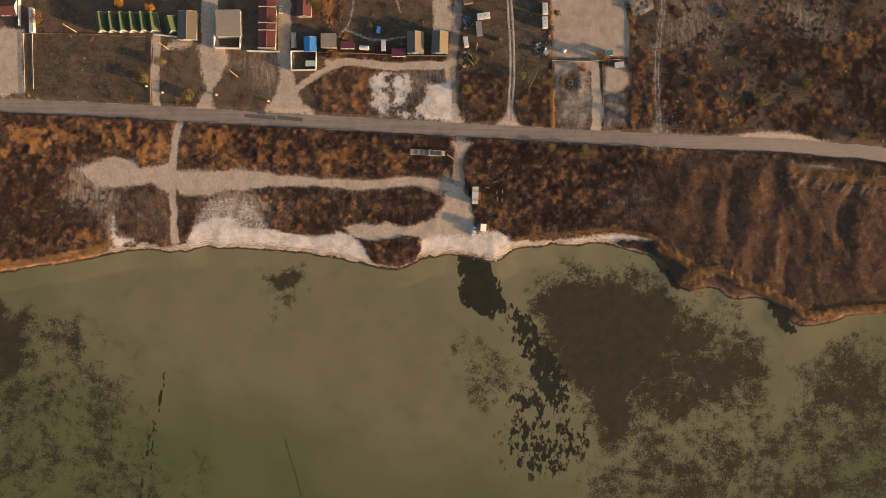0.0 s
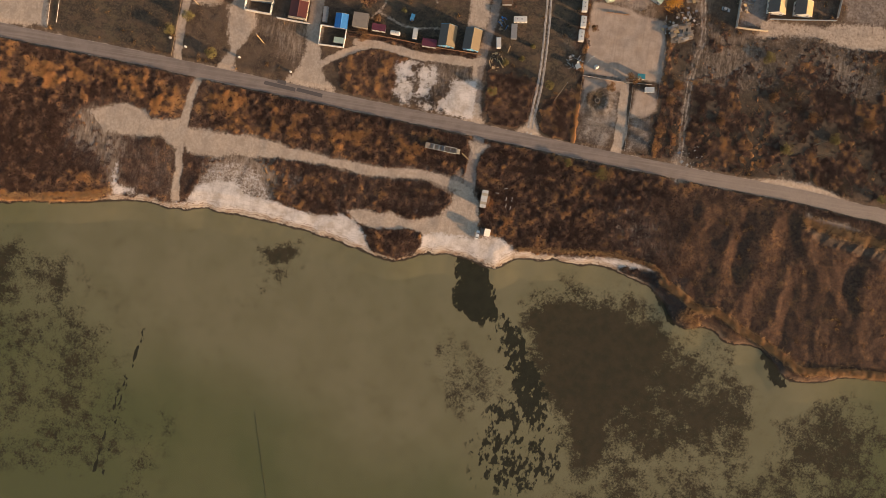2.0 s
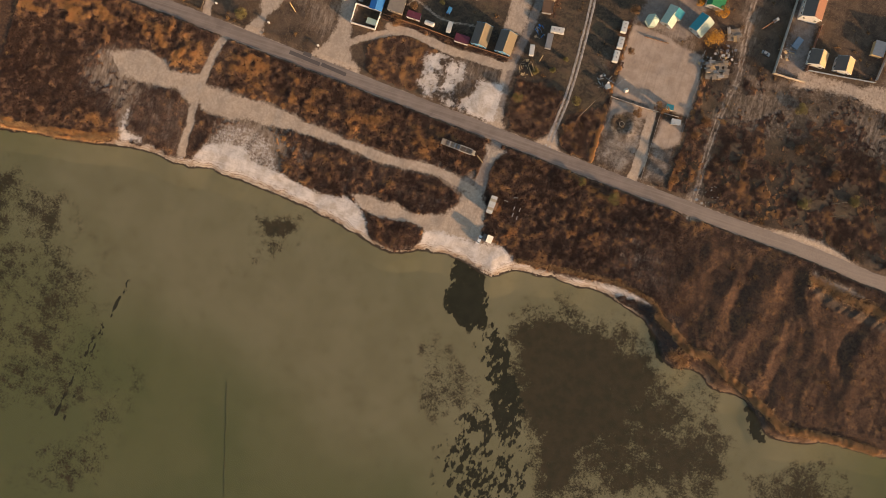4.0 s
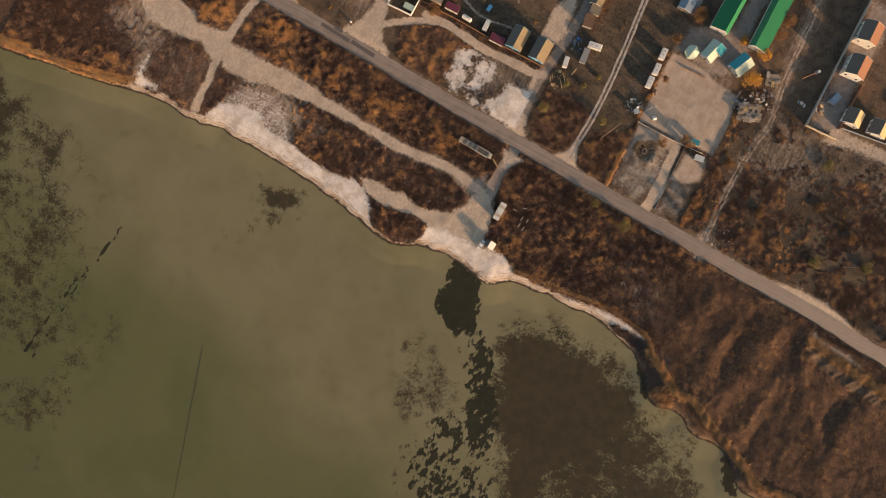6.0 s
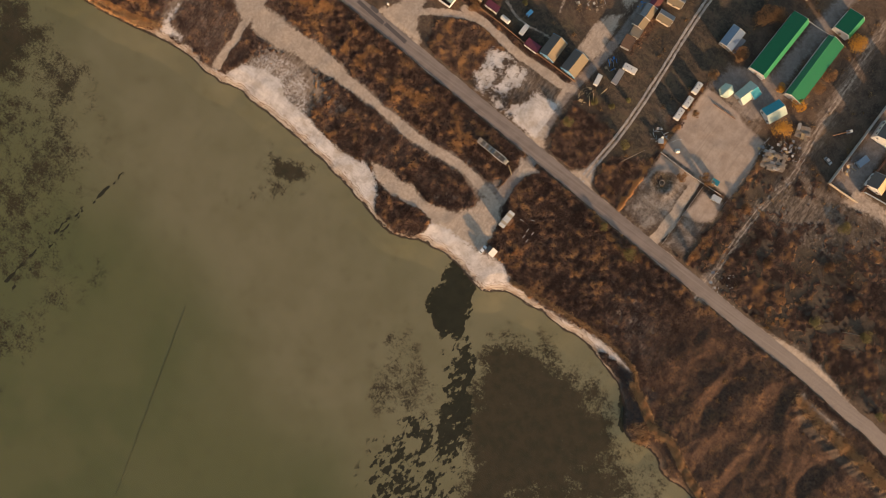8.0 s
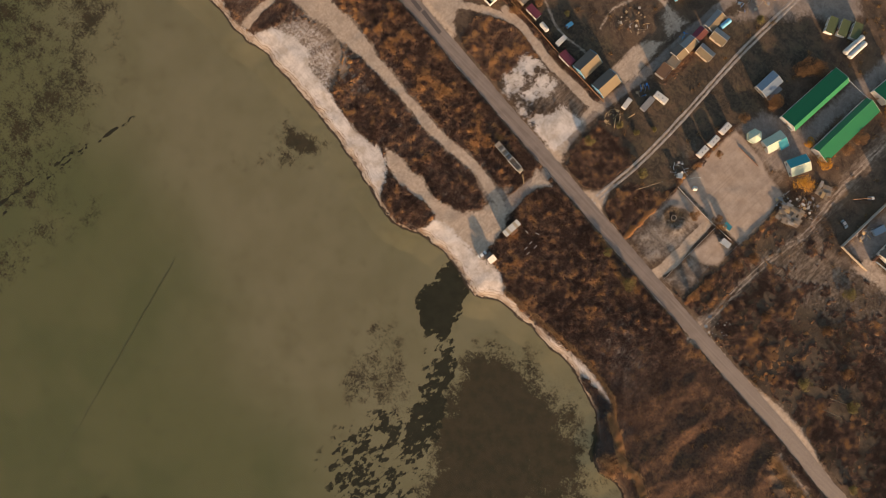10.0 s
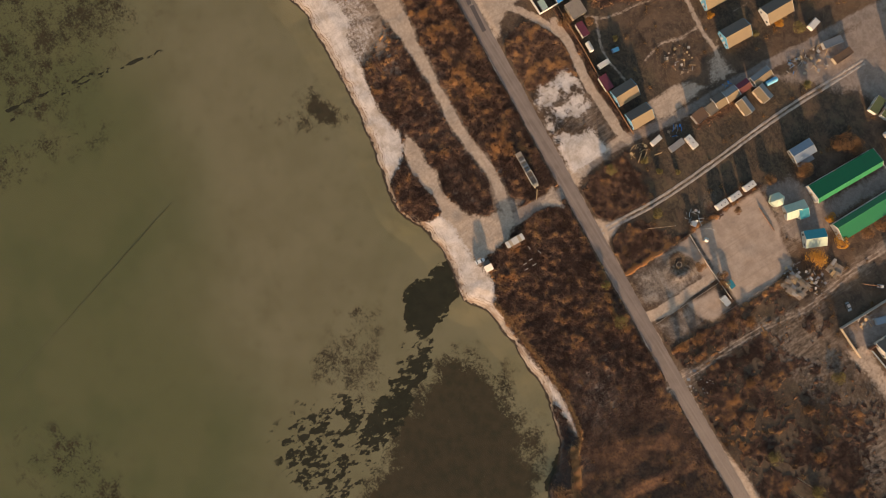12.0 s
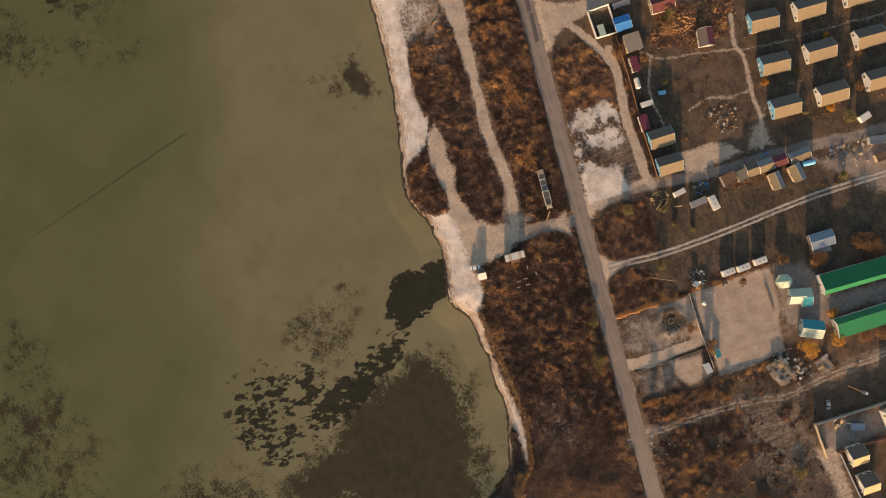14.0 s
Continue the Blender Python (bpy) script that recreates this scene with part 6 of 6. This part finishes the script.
house("pale_green_pavilion", (71.7, 140.3), (73.6, 147.1), 6.2, 2.4, 1.5, PALEGREEN, PALEGREEN, WHITE, "open pavilion with a pale green gable roof", "pavilion", windows=0)
house("pale_green_pavilion", (73.8, 145.5), (74.8, 150.0), 7.6, 2.4, 1.2, TEAL, PALEGREEN, WHITE, "pavilion wing with a pale green roof", "pavilion", windows=0)
house("teal_roofed_cafe", (86.6, 141.2), (90.6, 150.2), 7.4, 2.6, 1.4, PALEGREEN, TEAL, WHITE, "small café building with a teal and pale green roof", "café", gable=WHITE, windows=1)

# ---- caravans and yard things ----
CARAVANS = [((52.4, 136.1), (52.7, 130.3)), ((53.0, 128.1), (53.3, 122.3)), ((52.9, 121.0), (53.2, 115.1))]
for a, b in CARAVANS:
    van(a, b, 2.7, 2.4, "white caravan parked along a dry hedge", WHITE, False, "caravan", "caravans", 2)
shed("white_booth", (52.8, 101.8), (54.7, 103.2), 2.4, 2.1, WHITE, WHITE, "small white booth beside a scrap heap", slant=0.2)
tank((62.2, 102.9), (63.9, 104.2), 1.0, WHITE, "short white tank at the yard's edge")
shed("teal_kiosk", (84.4, 102.0), (88.2, 102.3), 2.7, 2.3, TEAL, PALEGREEN, "small kiosk with a teal roof by the yard fence", slant=0.25)
shed("cream_booth", (89.2, 95.8), (93.8, 96.4), 2.8, 2.1, WHITE, WHITE, "cream painted booth on a bare lot", slant=0.2)
fence("yard_fence", [(57.2, 98.6), (65.2, 98.4), (76.5, 98.3), (92.4, 99.2)], 1.0, 3.0, WHITE, CONCRETE, "low concrete panel fence between two yards")
fence("yard_fence", [(63.9, 132.4), (76.2, 132.8)], 0.7, 2.5, WOOD, RUST, "short rusty barrier at the far side of a yard")
fence("lot_fence", [(57.1, 99.4), (57.6, 64.3)], 0.4, 4.0, WOOD, WOOD, "low weathered board fence along a bare lot")
fence("lot_fence", [(96.8, 121.8), (96.5, 92.3)], 0.35, 4.0, WOOD, GREY, "grey sheet fence along the yard")
fence("lot_fence", [(83.3, 97.6), (84.1, 64.0)], 0.25, 4.0, CONCRETE, CONCRETE, "low concrete fence along a driveway")
fence("post_fence", [(-218.0, 112.8), (-183.3, 112.3), (-150.4, 110.8)], 0.55, 4.0, WOOD, WOOD, "wooden post-and-rail fence along a field", False)
fence("post_fence", [(-217.7, 112.8), (-216.8, 81.9)], 0.55, 4.0, WOOD, CONCRETE, "wooden post-and-rail fence beside a sandy yard", False)
fence("post_fence", [(-151.0, 110.5), (-151.8, 76.4)], 0.55, 4.0, WOOD, WOOD, "wooden post-and-rail fence along a driveway", False)
fence("pipe_fence", [(-213.0, 112.8), (-212.4, 84.0)], 0.5, 5.0, STEEL, WHITE, "white pipe rail across a field", False)
fence("garden_fence", [(-64.2, 102.6), (-42.1, 102.3), (-18.6, 101.1), (4.1, 101.1)], 1.3, 3.0, WOOD, RUST, "low board fence below the sheds")
ring_top = thing("concrete_ring", *(66.5, 87.3), 0, "round concrete well ring in a dark pit", "well")
bm = bmesh.new()
for k in range(16):
    a0, a1 = 6.28319 * k / 16, 6.28319 * (k + 1) / 16
    q = [bm.verts.new((r * math.cos(t), r * math.sin(t), zz)) for zz in (-0.2, 0.6) for r, t in ((1.1, a0), (1.35, a0), (1.35, a1), (1.1, a1))]
    for f4 in ((0, 1, 2, 3), (4, 5, 6, 7), (0, 1, 5, 4), (2, 3, 7, 6), (1, 2, 6, 5), (3, 0, 4, 7)):
        bm.faces.new([q[j] for j in f4])
part("ring", bm, TAN, ring_top)
SCRAP = [WOOD, RUST, GREY, WHITE, STEEL, CONCRETE, PLANK]
plank_stack((103.2, 127.6), 20, 10.5, 9.0, "stacked grey-brown pallets and boards in rows", 1)
plank_stack((105.9, 147.0), 24, 7.0, 6.4, "low stack of pale weathered boards among scrap", 2, 1.0)
junk((107.0, 136.0), 5.5, 40, "scattered dark scrap, sheets and boards", [WOOD, GREY, RUST, CONCRETE], 31, 0.6)
junk((95.9, 130.2), 4.0, 22, "scattered scrap timber on bare ground", SCRAP, 2, 0.8)
junk((103.3, 135.7), 4.0, 22, "scattered crates and boards", SCRAP, 3, 0.8)
junk((11.9, 98.7), 4.5, 18, "broken boards beside a parked minibus", [WOOD, PLANK, RUST], 4, 0.7)
junk((12.9, 118.6), 3.5, 14, "blue and grey scrap beside sheds", [BLUE, GREY, WOOD], 5, 0.7)
junk((-13.8, 137.9), 7.5, 34, "strewn rubble and boards on a dry lot", [CONCRETE, WOOD, RUST, PLANK], 6, 0.4)
junk((16.6, 182.1), 6, 30, "strewn crates, tarps and timber along the road", [BLUE, WOOD, CONCRETE, PLASTER, GREY], 7, 0.8)
junk((19.0, 190.3), 7, 34, "rows of stacked planks and building scrap", [WOOD, CONCRETE, PLANK, GREY], 8, 0.7)
junk((7.4, 149.4), 2, 6, "blue sheet scraps beside a hut", [BLUE, SKYBLUE], 9, 0.4)
junk((51.3, 104.5), 4, 20, "pale rubble beside a white booth", [CONCRETE, WHITE, GREY], 10, 0.5)
junk((118.3, 65.8), 7, 22, "broken concrete and stones beside the road", [CONCRETE, GREY, PLASTER], 11, 0.3, "rubble_heap", 1.2)
for k, (p, q) in enumerate((((14.3, 102.0), (17.1, 98.2)), ((17.5, 104.2), (18.3, 107.7)), ((2.3, 49.9), (6.1, 47.2)), ((13.5, 99.7), (16.4, 96.1)))):
    x, y, angle, length = span(p, q)
    ob = new("timber_beam", None)
    ob.matrix_world = pose(x, y, z_at(x, y) + 0.55, 0, 0, angle)
    tagged(ob, "long pale timber beam lying on the ground", "beam", "timber beams")
    part("beam", box(-length / 2, length / 2, -0.22, 0.22, -0.25, 0.15), PLANK, ob, bevel=0.03)

# ---- beach: kiosk, hut, car, abandoned lorry ----
kx, ky, kang, klen = span((16.6, 24.1), (16.9, 32.9))
kiosk = thing("beach_kiosk", kx, ky, kang, "long white kiosk with a rust-stained roof on the sand", "kiosk")
part("wall", box(-klen / 2, klen / 2, -1.6, 1.25, -0.3, 2.7), WHITE, kiosk, bevel=0.03)
for k in range(6):
    s = -klen / 2 + klen * k / 6
    part("roof_panel", box(s + 0.02, s + klen / 6 - 0.02, -1.75, 1.4, 2.7 + 0.02 * (k % 2), 2.82 + 0.02 * (k % 2)), (WHITE, PLASTER, WHITE, WHITE, PLASTER, WHITE)[k], kiosk)
part("counter", box(-klen * 0.3, klen * 0.3, 1.25, 1.65, 0.95, 1.05), WOOD, kiosk)
part("shutter", box(-klen * 0.3, klen * 0.3, 1.25, 1.31, 1.1, 2.1), GREY, kiosk, "closed grey shutter")
door(kiosk, -klen * 0.4, 1.26, 90, WOOD)
part("side_store", box(-klen * 0.25, klen * 0.2, -3.2, -1.62, -0.3, 2.0), RUST, kiosk, "rusty lean-to store", bevel=0.02)
shed("beach_hut", (21.3, 13.6), (21.0, 9.8), 3.0, 2.9, WHITE, WHITE, "small square hut with a pale roof on the beach", "hut", slant=0.7)
awn = thing("awning", *(18.7, 11.6), 0, "dark canvas awning on four poles beside a hut", "awning")
part("canvas", box(-1.1, 1.6, -1.9, 1.9, 2.2, 2.28), DARK_AND_SHADED, awn, bevel=0.02)
for sx in (-1.0, 1.5):
    for sy in (-1.8, 1.8):
        part("pole", rod((sx, sy, -0.2), (sx, sy, 2.2), 0.05), STEEL, awn)
car((16.5, 10.1), 84, "white and blue car parked on the beach", CARPAINT, length=4.4)
lx, ly, lang, llen = span((-16.7, 51.1), (0.8, 50.2))
lorry = thing("abandoned_lorry", lx, ly, lang, "abandoned grey lorry with an open load bed in the reeds", "lorry")
part("chassis", box(-llen / 2, llen / 2, -0.5, 0.5, 0.55, 0.85), RUST, lorry)
h2 = llen / 2
bm = box(-h2, 0.8, -1.35, 1.35, 0.9, 1.05)
part("load_bed", bm, GREY, lorry)
for s in (-1, 1):
    part("side_board", box(-h2, 0.8, s * 1.35 - 0.05, s * 1.35 + 0.05, 1.05, 1.75), CONCRETE, lorry)
part("tail_box", box(-h2, -h2 + 2.0, -1.3, 1.3, 1.05, 2.0), TAN, lorry, bevel=0.03)
for k in range(7):
    s = -h2 + 2.3 + k * 0.9
    part("bed_plank", box(s, s + 0.62, -1.25, 1.25, 1.06, 1.25 + 0.3 * (k % 3)), (WOOD, TAN, CONCRETE)[k % 3], lorry)
bm = bmesh.new()
for s in (-1, 1):
    box(0.9, h2 - 1.3, s * 1.4 - 0.06, s * 1.4 + 0.06, 0.9, 2.3, bm)
    box(0.9 if s < 0 else h2 - 1.42, 1.02 if s < 0 else h2 - 1.3, -1.34, 1.34, 0.9, 2.3, bm)
part("open_box", bm, WHITE, lorry, "open white body box")
part("box_floor", box(1.02, h2 - 1.42, -1.34, 1.34, 0.9, 1.0), TAN, lorry)
for k in range(6):
    s = 1.2 + k * (h2 - 2.9) / 6
    part("cross_bearer", box(s, s + 0.12, -1.3, 1.3, 1.9, 2.02), WHITE if k % 3 == 0 else RUST, lorry)
part("cab", side_prism([(h2 - 1.2, 0.7), (h2 + 0.6, 0.7), (h2 + 0.6, 1.5), (h2 + 0.25, 2.3), (h2 - 1.2, 2.3)], -1.15, 1.15), PLASTER, lorry, "cream cab", bevel=0.06)
part("windscreen", side_prism([(h2 + 0.6, 1.52), (h2 + 0.63, 1.52), (h2 + 0.29, 2.22), (h2 + 0.26, 2.22)], -1.0, 1.0), GLASS, lorry)
for s in (-h2 + 1.5, -h2 + 3.0, h2 - 0.3):
    for sy in (-1, 1):
        part("wheel", rod((s, sy * 1.05 - 0.15, 0.5), (s, sy * 1.05 + 0.15, 0.5), 0.5, sides=14), RUBBER, lorry, "black tyre")
for k, (p, q) in enumerate((((27.3, 35.5), 20), ((23.2, 32.5), 0), ((28.2, 30.2), 85), ((28.5, 26.9), 85), ((31.1, 30.5), 88), ((30.9, 26.1), 88))):
    ob = thing("white_bench", p[0], p[1], q, "plain pale plank bench among the reeds", "bench", "white benches", z=z_at(*p))
    part("seat", box(-0.9, 0.9, -0.16, 0.16, 1.05, 1.15), CONCRETE, ob)
    for s in (-0.8, 0.8):
        part("leg", box(s - 0.06, s + 0.06, -0.2, 0.2, -0.2, 1.05), WHITE, ob)
for sx, sy in ((-153.6, 85.2), (-145.4, 81.9), (-117.4, 80.8), (-90.4, 77.5)):
    ob = thing("road_marker", sx, sy, 10, "white concrete marker post beside the road", "post", "road markers")
    part("post", box(-0.5, 0.5, -0.35, 0.35, -0.2, 1.3), WHITE, ob, bevel=0.04)

# ---- east yards: houses, walls, cars ----
fence("yard_wall", [(130.5, 134.6), (130.6, 169.0), (130.7, 204.0)], 2.4, 4.0, CONCRETE, CONCRETE, "long grey concrete panel wall", thick=0.2, category="wall")
fence("yard_wall", [(130.9, 134.7), (138.8, 134.8), (146.9, 135.3)], 1.8, 3.0, PLANK, PLASTER, "cream rendered front wall of a yard", thick=0.3, category="wall")
fence("yard_wall", [(145.7, 140.3), (145.7, 153.0), (146.1, 164.9)], 2.0, 3.5, CONCRETE, TILE, "reddish brick boundary wall", thick=0.25, category="wall")
fence("front_fence", [(146.9, 141.5), (162.7, 143.5), (180.4, 145.9)], 1.6, 3.0, STEEL, BLUEGREY, "blue-grey sheet fence in front of two houses")
fence("yard_wall", [(180.7, 147.2), (181.9, 161.6), (182.1, 173.5)], 1.8, 4.0, CONCRETE, CONCRETE, "concrete wall along a lane", thick=0.2, category="wall")
# yellow stands for the sunlit slope, dark for the shaded one
house("dark_roofed_house", (148.8, 143.9), (148.7, 151.5), 8.2, 2.9, 2.4, PLANK, DARK_AND_SHADED, WHITE, "white house with a steep roof coloured dark for shade and yellow for sun", "house", "twin houses", gable=WHITE)
house("dark_roofed_house", (162.3, 144.8), (162.1, 152.5), 8.2, 2.9, 2.4, PLANK, DARK_AND_SHADED, WHITE, "white house with a steep roof coloured dark for shade and yellow for sun", "house", "twin houses", gable=WHITE)
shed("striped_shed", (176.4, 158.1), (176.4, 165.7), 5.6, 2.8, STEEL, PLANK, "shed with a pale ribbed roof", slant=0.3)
# the west slope's shade is painted in with the dark sheet
house("two_storey_house", (138.3, 164.2), (138.0, 174.6), 9.2, 5.6, 2.0, TILE, DARK_AND_SHADED, WHITE, "white two-storey house with a brown sunlit slope and a slope darkened for shade", "house", "two-storey houses", gable=WHITE, windows=3)
house("two_storey_house", (136.2, 181.4), (135.9, 191.8), 9.2, 5.6, 2.0, TILE, DARK_AND_SHADED, WHITE, "white two-storey house with a brown roof, its shaded slope coloured dark", "house", "two-storey houses", gable=WHITE, windows=3)
house("green_roofed_house", (185.2, 167.9), (194.8, 169.0), 8, 2.8, 1.4, MOSS, MOSS, PLASTER, "house with a green roof at the lane", "house")
car((124.0, 143.0), -10, "silver car parked on dark bare ground", STEEL)
van((136.3, 149.6), (138.1, 155.4), 3.2, 1.8, "pale flatbed trailer loaded with sheets", BLUEGREY, False, "trailer")
junk((133.9, 147.0), 4.5, 24, "building materials heaped along a wall", [CONCRETE, WHITE, PLANK, GREY], 21, 0.7)
junk((133.8, 142.8), 3.0, 10, "yellow timber and boards in a yard", [PLANK, WOOD], 22, 0.7)
dx, dy, dang, dlen = span((118.4, 154.1), (124.7, 161.5))
drill = thing("boom_trailer", dx, dy, dang, "dirty grey boom trailer standing in the shade", "trailer")
part("boom", rod((-dlen / 2, 0, 0.9), (dlen / 2 - 1.5, 0, 1.5), 0.26, 0.18, 8), RUST, drill)
part("platform", box(dlen / 2 - 3.0, dlen / 2, -0.9, 0.9, 0.7, 0.95), GREY, drill)
part("winch", box(dlen / 2 - 1.6, dlen / 2 - 0.4, -0.6, 0.6, 0.95, 1.7), WHITE, drill, bevel=0.05)
wheels(drill, 1.2, 0.85)

# ---- poles, mast and lamp ----
for px1, py1 in ((-106.5, 90.2), (-142.2, 104.3), (-190.1, 113.4)):
    pole((px1, py1), 11.5)
for px1, py1 in ((178.9, 81.6), (180.4, 75.5)):
    pole((px1, py1), 12.0, "grey wooden power-line pole in scrub", 0, 10, 0.2, WOOD)
mx, my = (44.7, 83.8)
mast = thing("slender_mast", mx, my, 15, "tall slender wooden-coloured mast with guy collars", "mast")
for k in range(6):
    part("mast_section", rod((0, 0, 5.6 * k - (0.5 if k == 0 else 0)), (0, 0, 5.6 * (k + 1)), 0.2 - 0.02 * k, 0.18 - 0.02 * k, 10), WOOD, mast)
    part("collar", rod((0, 0, 5.6 * (k + 1) - 0.1), (0, 0, 5.6 * (k + 1) + 0.1), 0.24 - 0.02 * k, sides=10), STEEL, mast, "steel collar")
sx, sy = (58.5, 105.6)
lampost = thing("street_lamp", sx, sy, 35, "thin white yard lamp with a bent arm", "lamp")
part("shaft", rod((0, 0, -0.3), (0, 0, 7.0), 0.08, 0.06), WHITE, lampost)
part("arm", rod((0, 0, 7.0), (1.6, 0, 7.4), 0.05), WHITE, lampost)
part("lamp_head", box(1.3, 2.0, -0.14, 0.14, 7.35, 7.5), WHITE, lampost, bevel=0.03)

# ---- net stake line in the shallows ----
nx, ny, nang, nlen = span((-82.3, -98.0), (-51.5, -203.0))
net = thing("fishing_net_line", nx, ny, nang, "thin dark line of a fishing net sunk in the shallows", "net", z=0)
for k in range(24):
    a, b = -nlen / 2 + nlen * k / 24, -nlen / 2 + nlen * (k + 1) / 24
    part("rope", rod((a, 0.12 * math.sin(1.7 * k), -1.02 - 0.003 * k), (b, 0.12 * math.sin(1.7 * (k + 1)), -1.02 - 0.003 * (k + 1)), 0.055, sides=6), BARK, net)
    if k % 3 == 0:
        part("stake", rod((a, 0, -1.3), (a, 0, -0.85), 0.07), BARK, net)

# ---- trees ----
FIRST_TREES = [((-23.6, 159.8), 1.8, 2.2, AMBER, "small amber shrub at a cabin wall"), ((-5.5, 172.9), 1.7, 2.0, OLIVE, "yellowish shrub beside a cabin"),
               ((-8.7, 199.5), 1.9, 2.2, BROWNLEAF, "brown shrub between two cabins"), ((-35.6, 192.7), 1.8, 2.2, AMBER, "small amber shrub between cabins"),
               ((-20.7, 198.6), 1.6, 2.0, BROWNLEAF, "brown shrub beside a cabin"), ((-24.0, 175.6), 1.6, 2.0, OLIVE, "yellowish shrub at a cabin corner"),
               ((96.4, 141.4), 5.2, 6.5, AMBER, "tree with thick amber autumn leaves"), ((84.3, 157.2), 2.4, 3.2, AMBER, "small orange-leaved tree beside a green hall"),
               ((96.3, 155.6), 3.4, 4.0, AMBER, "orange-leaved bush at a white gable"), ((101.1, 194.4), 4.8, 6.0, AMBER, "tall amber-leaved tree between halls"),
               ((99.3, 175.8), 3.6, 4.2, BROWNLEAF, "brown thin-leaved bush beside a hall"), ((99.6, 167.6), 3.0, 3.6, BROWNLEAF, "brown thin-leaved bush beside a hall"),
               ((59.4, 181.7), 4.6, 5.0, BROWNLEAF, "brown half-bare tree behind the halls"), ((59.7, 158.8), 3.4, 4.2, BROWNLEAF, "brown half-bare tree near a metal shed"),
               ((55.2, 143.0), 2.6, 3.2, BROWNLEAF, "brown shrub at the end of a caravan row"), ((58.9, 157.6), 3.2, 3.8, BROWNLEAF, "brown shrub near a metal shed"),
               ((63.2, 184.6), 4.0, 4.6, BROWNLEAF, "brown half-bare tree at a hall's corner"), ((56.9, 177.2), 3.6, 4.2, BROWNLEAF, "brown half-bare tree on dry ground"),
               ((2.7, 191.1), 2.8, 3.4, OLIVE, "olive shrub beside a cabin"), ((-3.4, 184.5), 2.2, 2.6, AMBER, "orange shrub at a cabin wall")]
SECOND_TREES = [((27.3, 180.6), 2.2, 2.4, OLIVE, "yellowish round shrub on a lawn"), ((17.4, 98.9), 1.9, 2.2, OLIVE, "yellowish shrub on dry grass"),
                ((29.8, 109.2), 1.3, 1.6, OLIVE, "small yellowish shrub on dry grass"), ((25.1, 101.8), 1.6, 1.8, OLIVE, "small olive shrub on dry grass"),
                ((-166.9, 128.2), 2.6, 3.4, AMBER, "small orange tree behind huts"), ((-151.0, 126.1), 2.8, 3.6, AMBER, "small orange tree behind huts"),
                ((-209.8, 120.5), 3.4, 4.2, BROWNLEAF, "brown bush beside a white garage"), ((-154.2, 89.3), 3.0, 3.6, OLIVE, "yellow-olive bush at a fence corner"),
                ((-131.8, 80.5), 3.0, 3.2, OLIVE, "yellow-olive bush beside a driveway"), ((-145.7, 97.5), 3.0, 3.4, OLIVE, "yellow-brown bush beside a driveway"),
                ((-85.7, 118.2), 3.2, 4.6, OLIVE, "olive tree beside a red-roofed building"), ((-66.6, 127.0), 3.4, 4.4, OLIVE, "olive-brown tree beside red-roofed houses"),
                ((-59.8, 125.3), 3.6, 4.6, BROWNLEAF, "brown half-bare tree on dry ground"), ((-50.7, 111.1), 1.9, 2.4, BROWNLEAF, "brown bush behind a shed"),
                ((12.6, 83.5), 2.6, 3.0, OLIVE, "pale olive bush in brush"), ((40.9, 90.8), 2.4, 2.8, OLIVE, "pale olive bush beside a track"), ((-57.1, 101.1), 3.2, 3.4, BROWNLEAF, "orange-brown thicket below sheds"),
                ((165.4, 77.6), 3.4, 2.2, OLIVE, "pale olive bush in scrubland"), ((74.1, 50.2), 3.2, 3.0, OLIVE, "pale olive bush beside the road"), ((56.5, 53.4), 2.2, 2.4, OLIVE, "pale olive bush beside the road")]
THIRD_TREES = [((59.6, 123.1), 1.8, 2.0, BROWNLEAF, "brown shrub in a yard hedge"), ((-37.7, 117.2), 1.5, 1.8, OLIVE, "small yellowish shrub on dark grass"),
               ((98.9, 68.3), 2.6, 4.2, BROWNLEAF, "brown half-bare bush beside a bare lot"), ((99.9, 75.6), 2.6, 3.8, BROWNLEAF, "brown half-bare bush beside a bare lot"),
               ((80.6, 100.6), 2.4, 6.4, BROWNLEAF, "tall brown half-bare tree at a driveway's end"), ((84.2, 99.2), 2.2, 5.8, BROWNLEAF, "tall brown half-bare tree beside a kiosk"),
               ((103.3, 93.0), 2.6, 3.0, BROWNLEAF, "brown half-bare bush at a path"), ((106.5, 101.1), 2.8, 2.4, BROWNLEAF, "brown half-bare bush in scrub"),
               ((149.3, 121.8), 3.2, 1.9, OLIVE, "pale bush in open scrubland"), ((205.2, 95.9), 3.6, 1.3, BROWNLEAF, "orange-brown bush in open scrubland"),
               ((175.8, 95.3), 3.2, 1.3, BROWNLEAF, "orange-brown bush in open scrubland"), ((189.0, 86.4), 3.0, 1.9, OLIVE, "pale bush below a power line"),
               ((155.1, 102.6), 2.8, 1.3, BROWNLEAF, "orange-brown bush in open scrubland"), ((216.9, 59.3), 2.2, 2.2, OLIVE, "pale bush beside the road"),
               ((130.1, 86.4), 2.6, 1.3, BROWNLEAF, "orange-brown bush in open scrubland"), ((72.2, 94.9), 2.4, 2.6, BROWNLEAF, "brown bare shrub beside a driveway")]
TREES = FIRST_TREES + SECOND_TREES + THIRD_TREES
for k, (at, radius, high, leaf, label) in enumerate(TREES):
    tree(at, radius, high, leaf, label, 100 + k, int(300 * radius), 0.23, "tree" if high > 3 else "shrub", "tree" if high > 3 else "shrub")
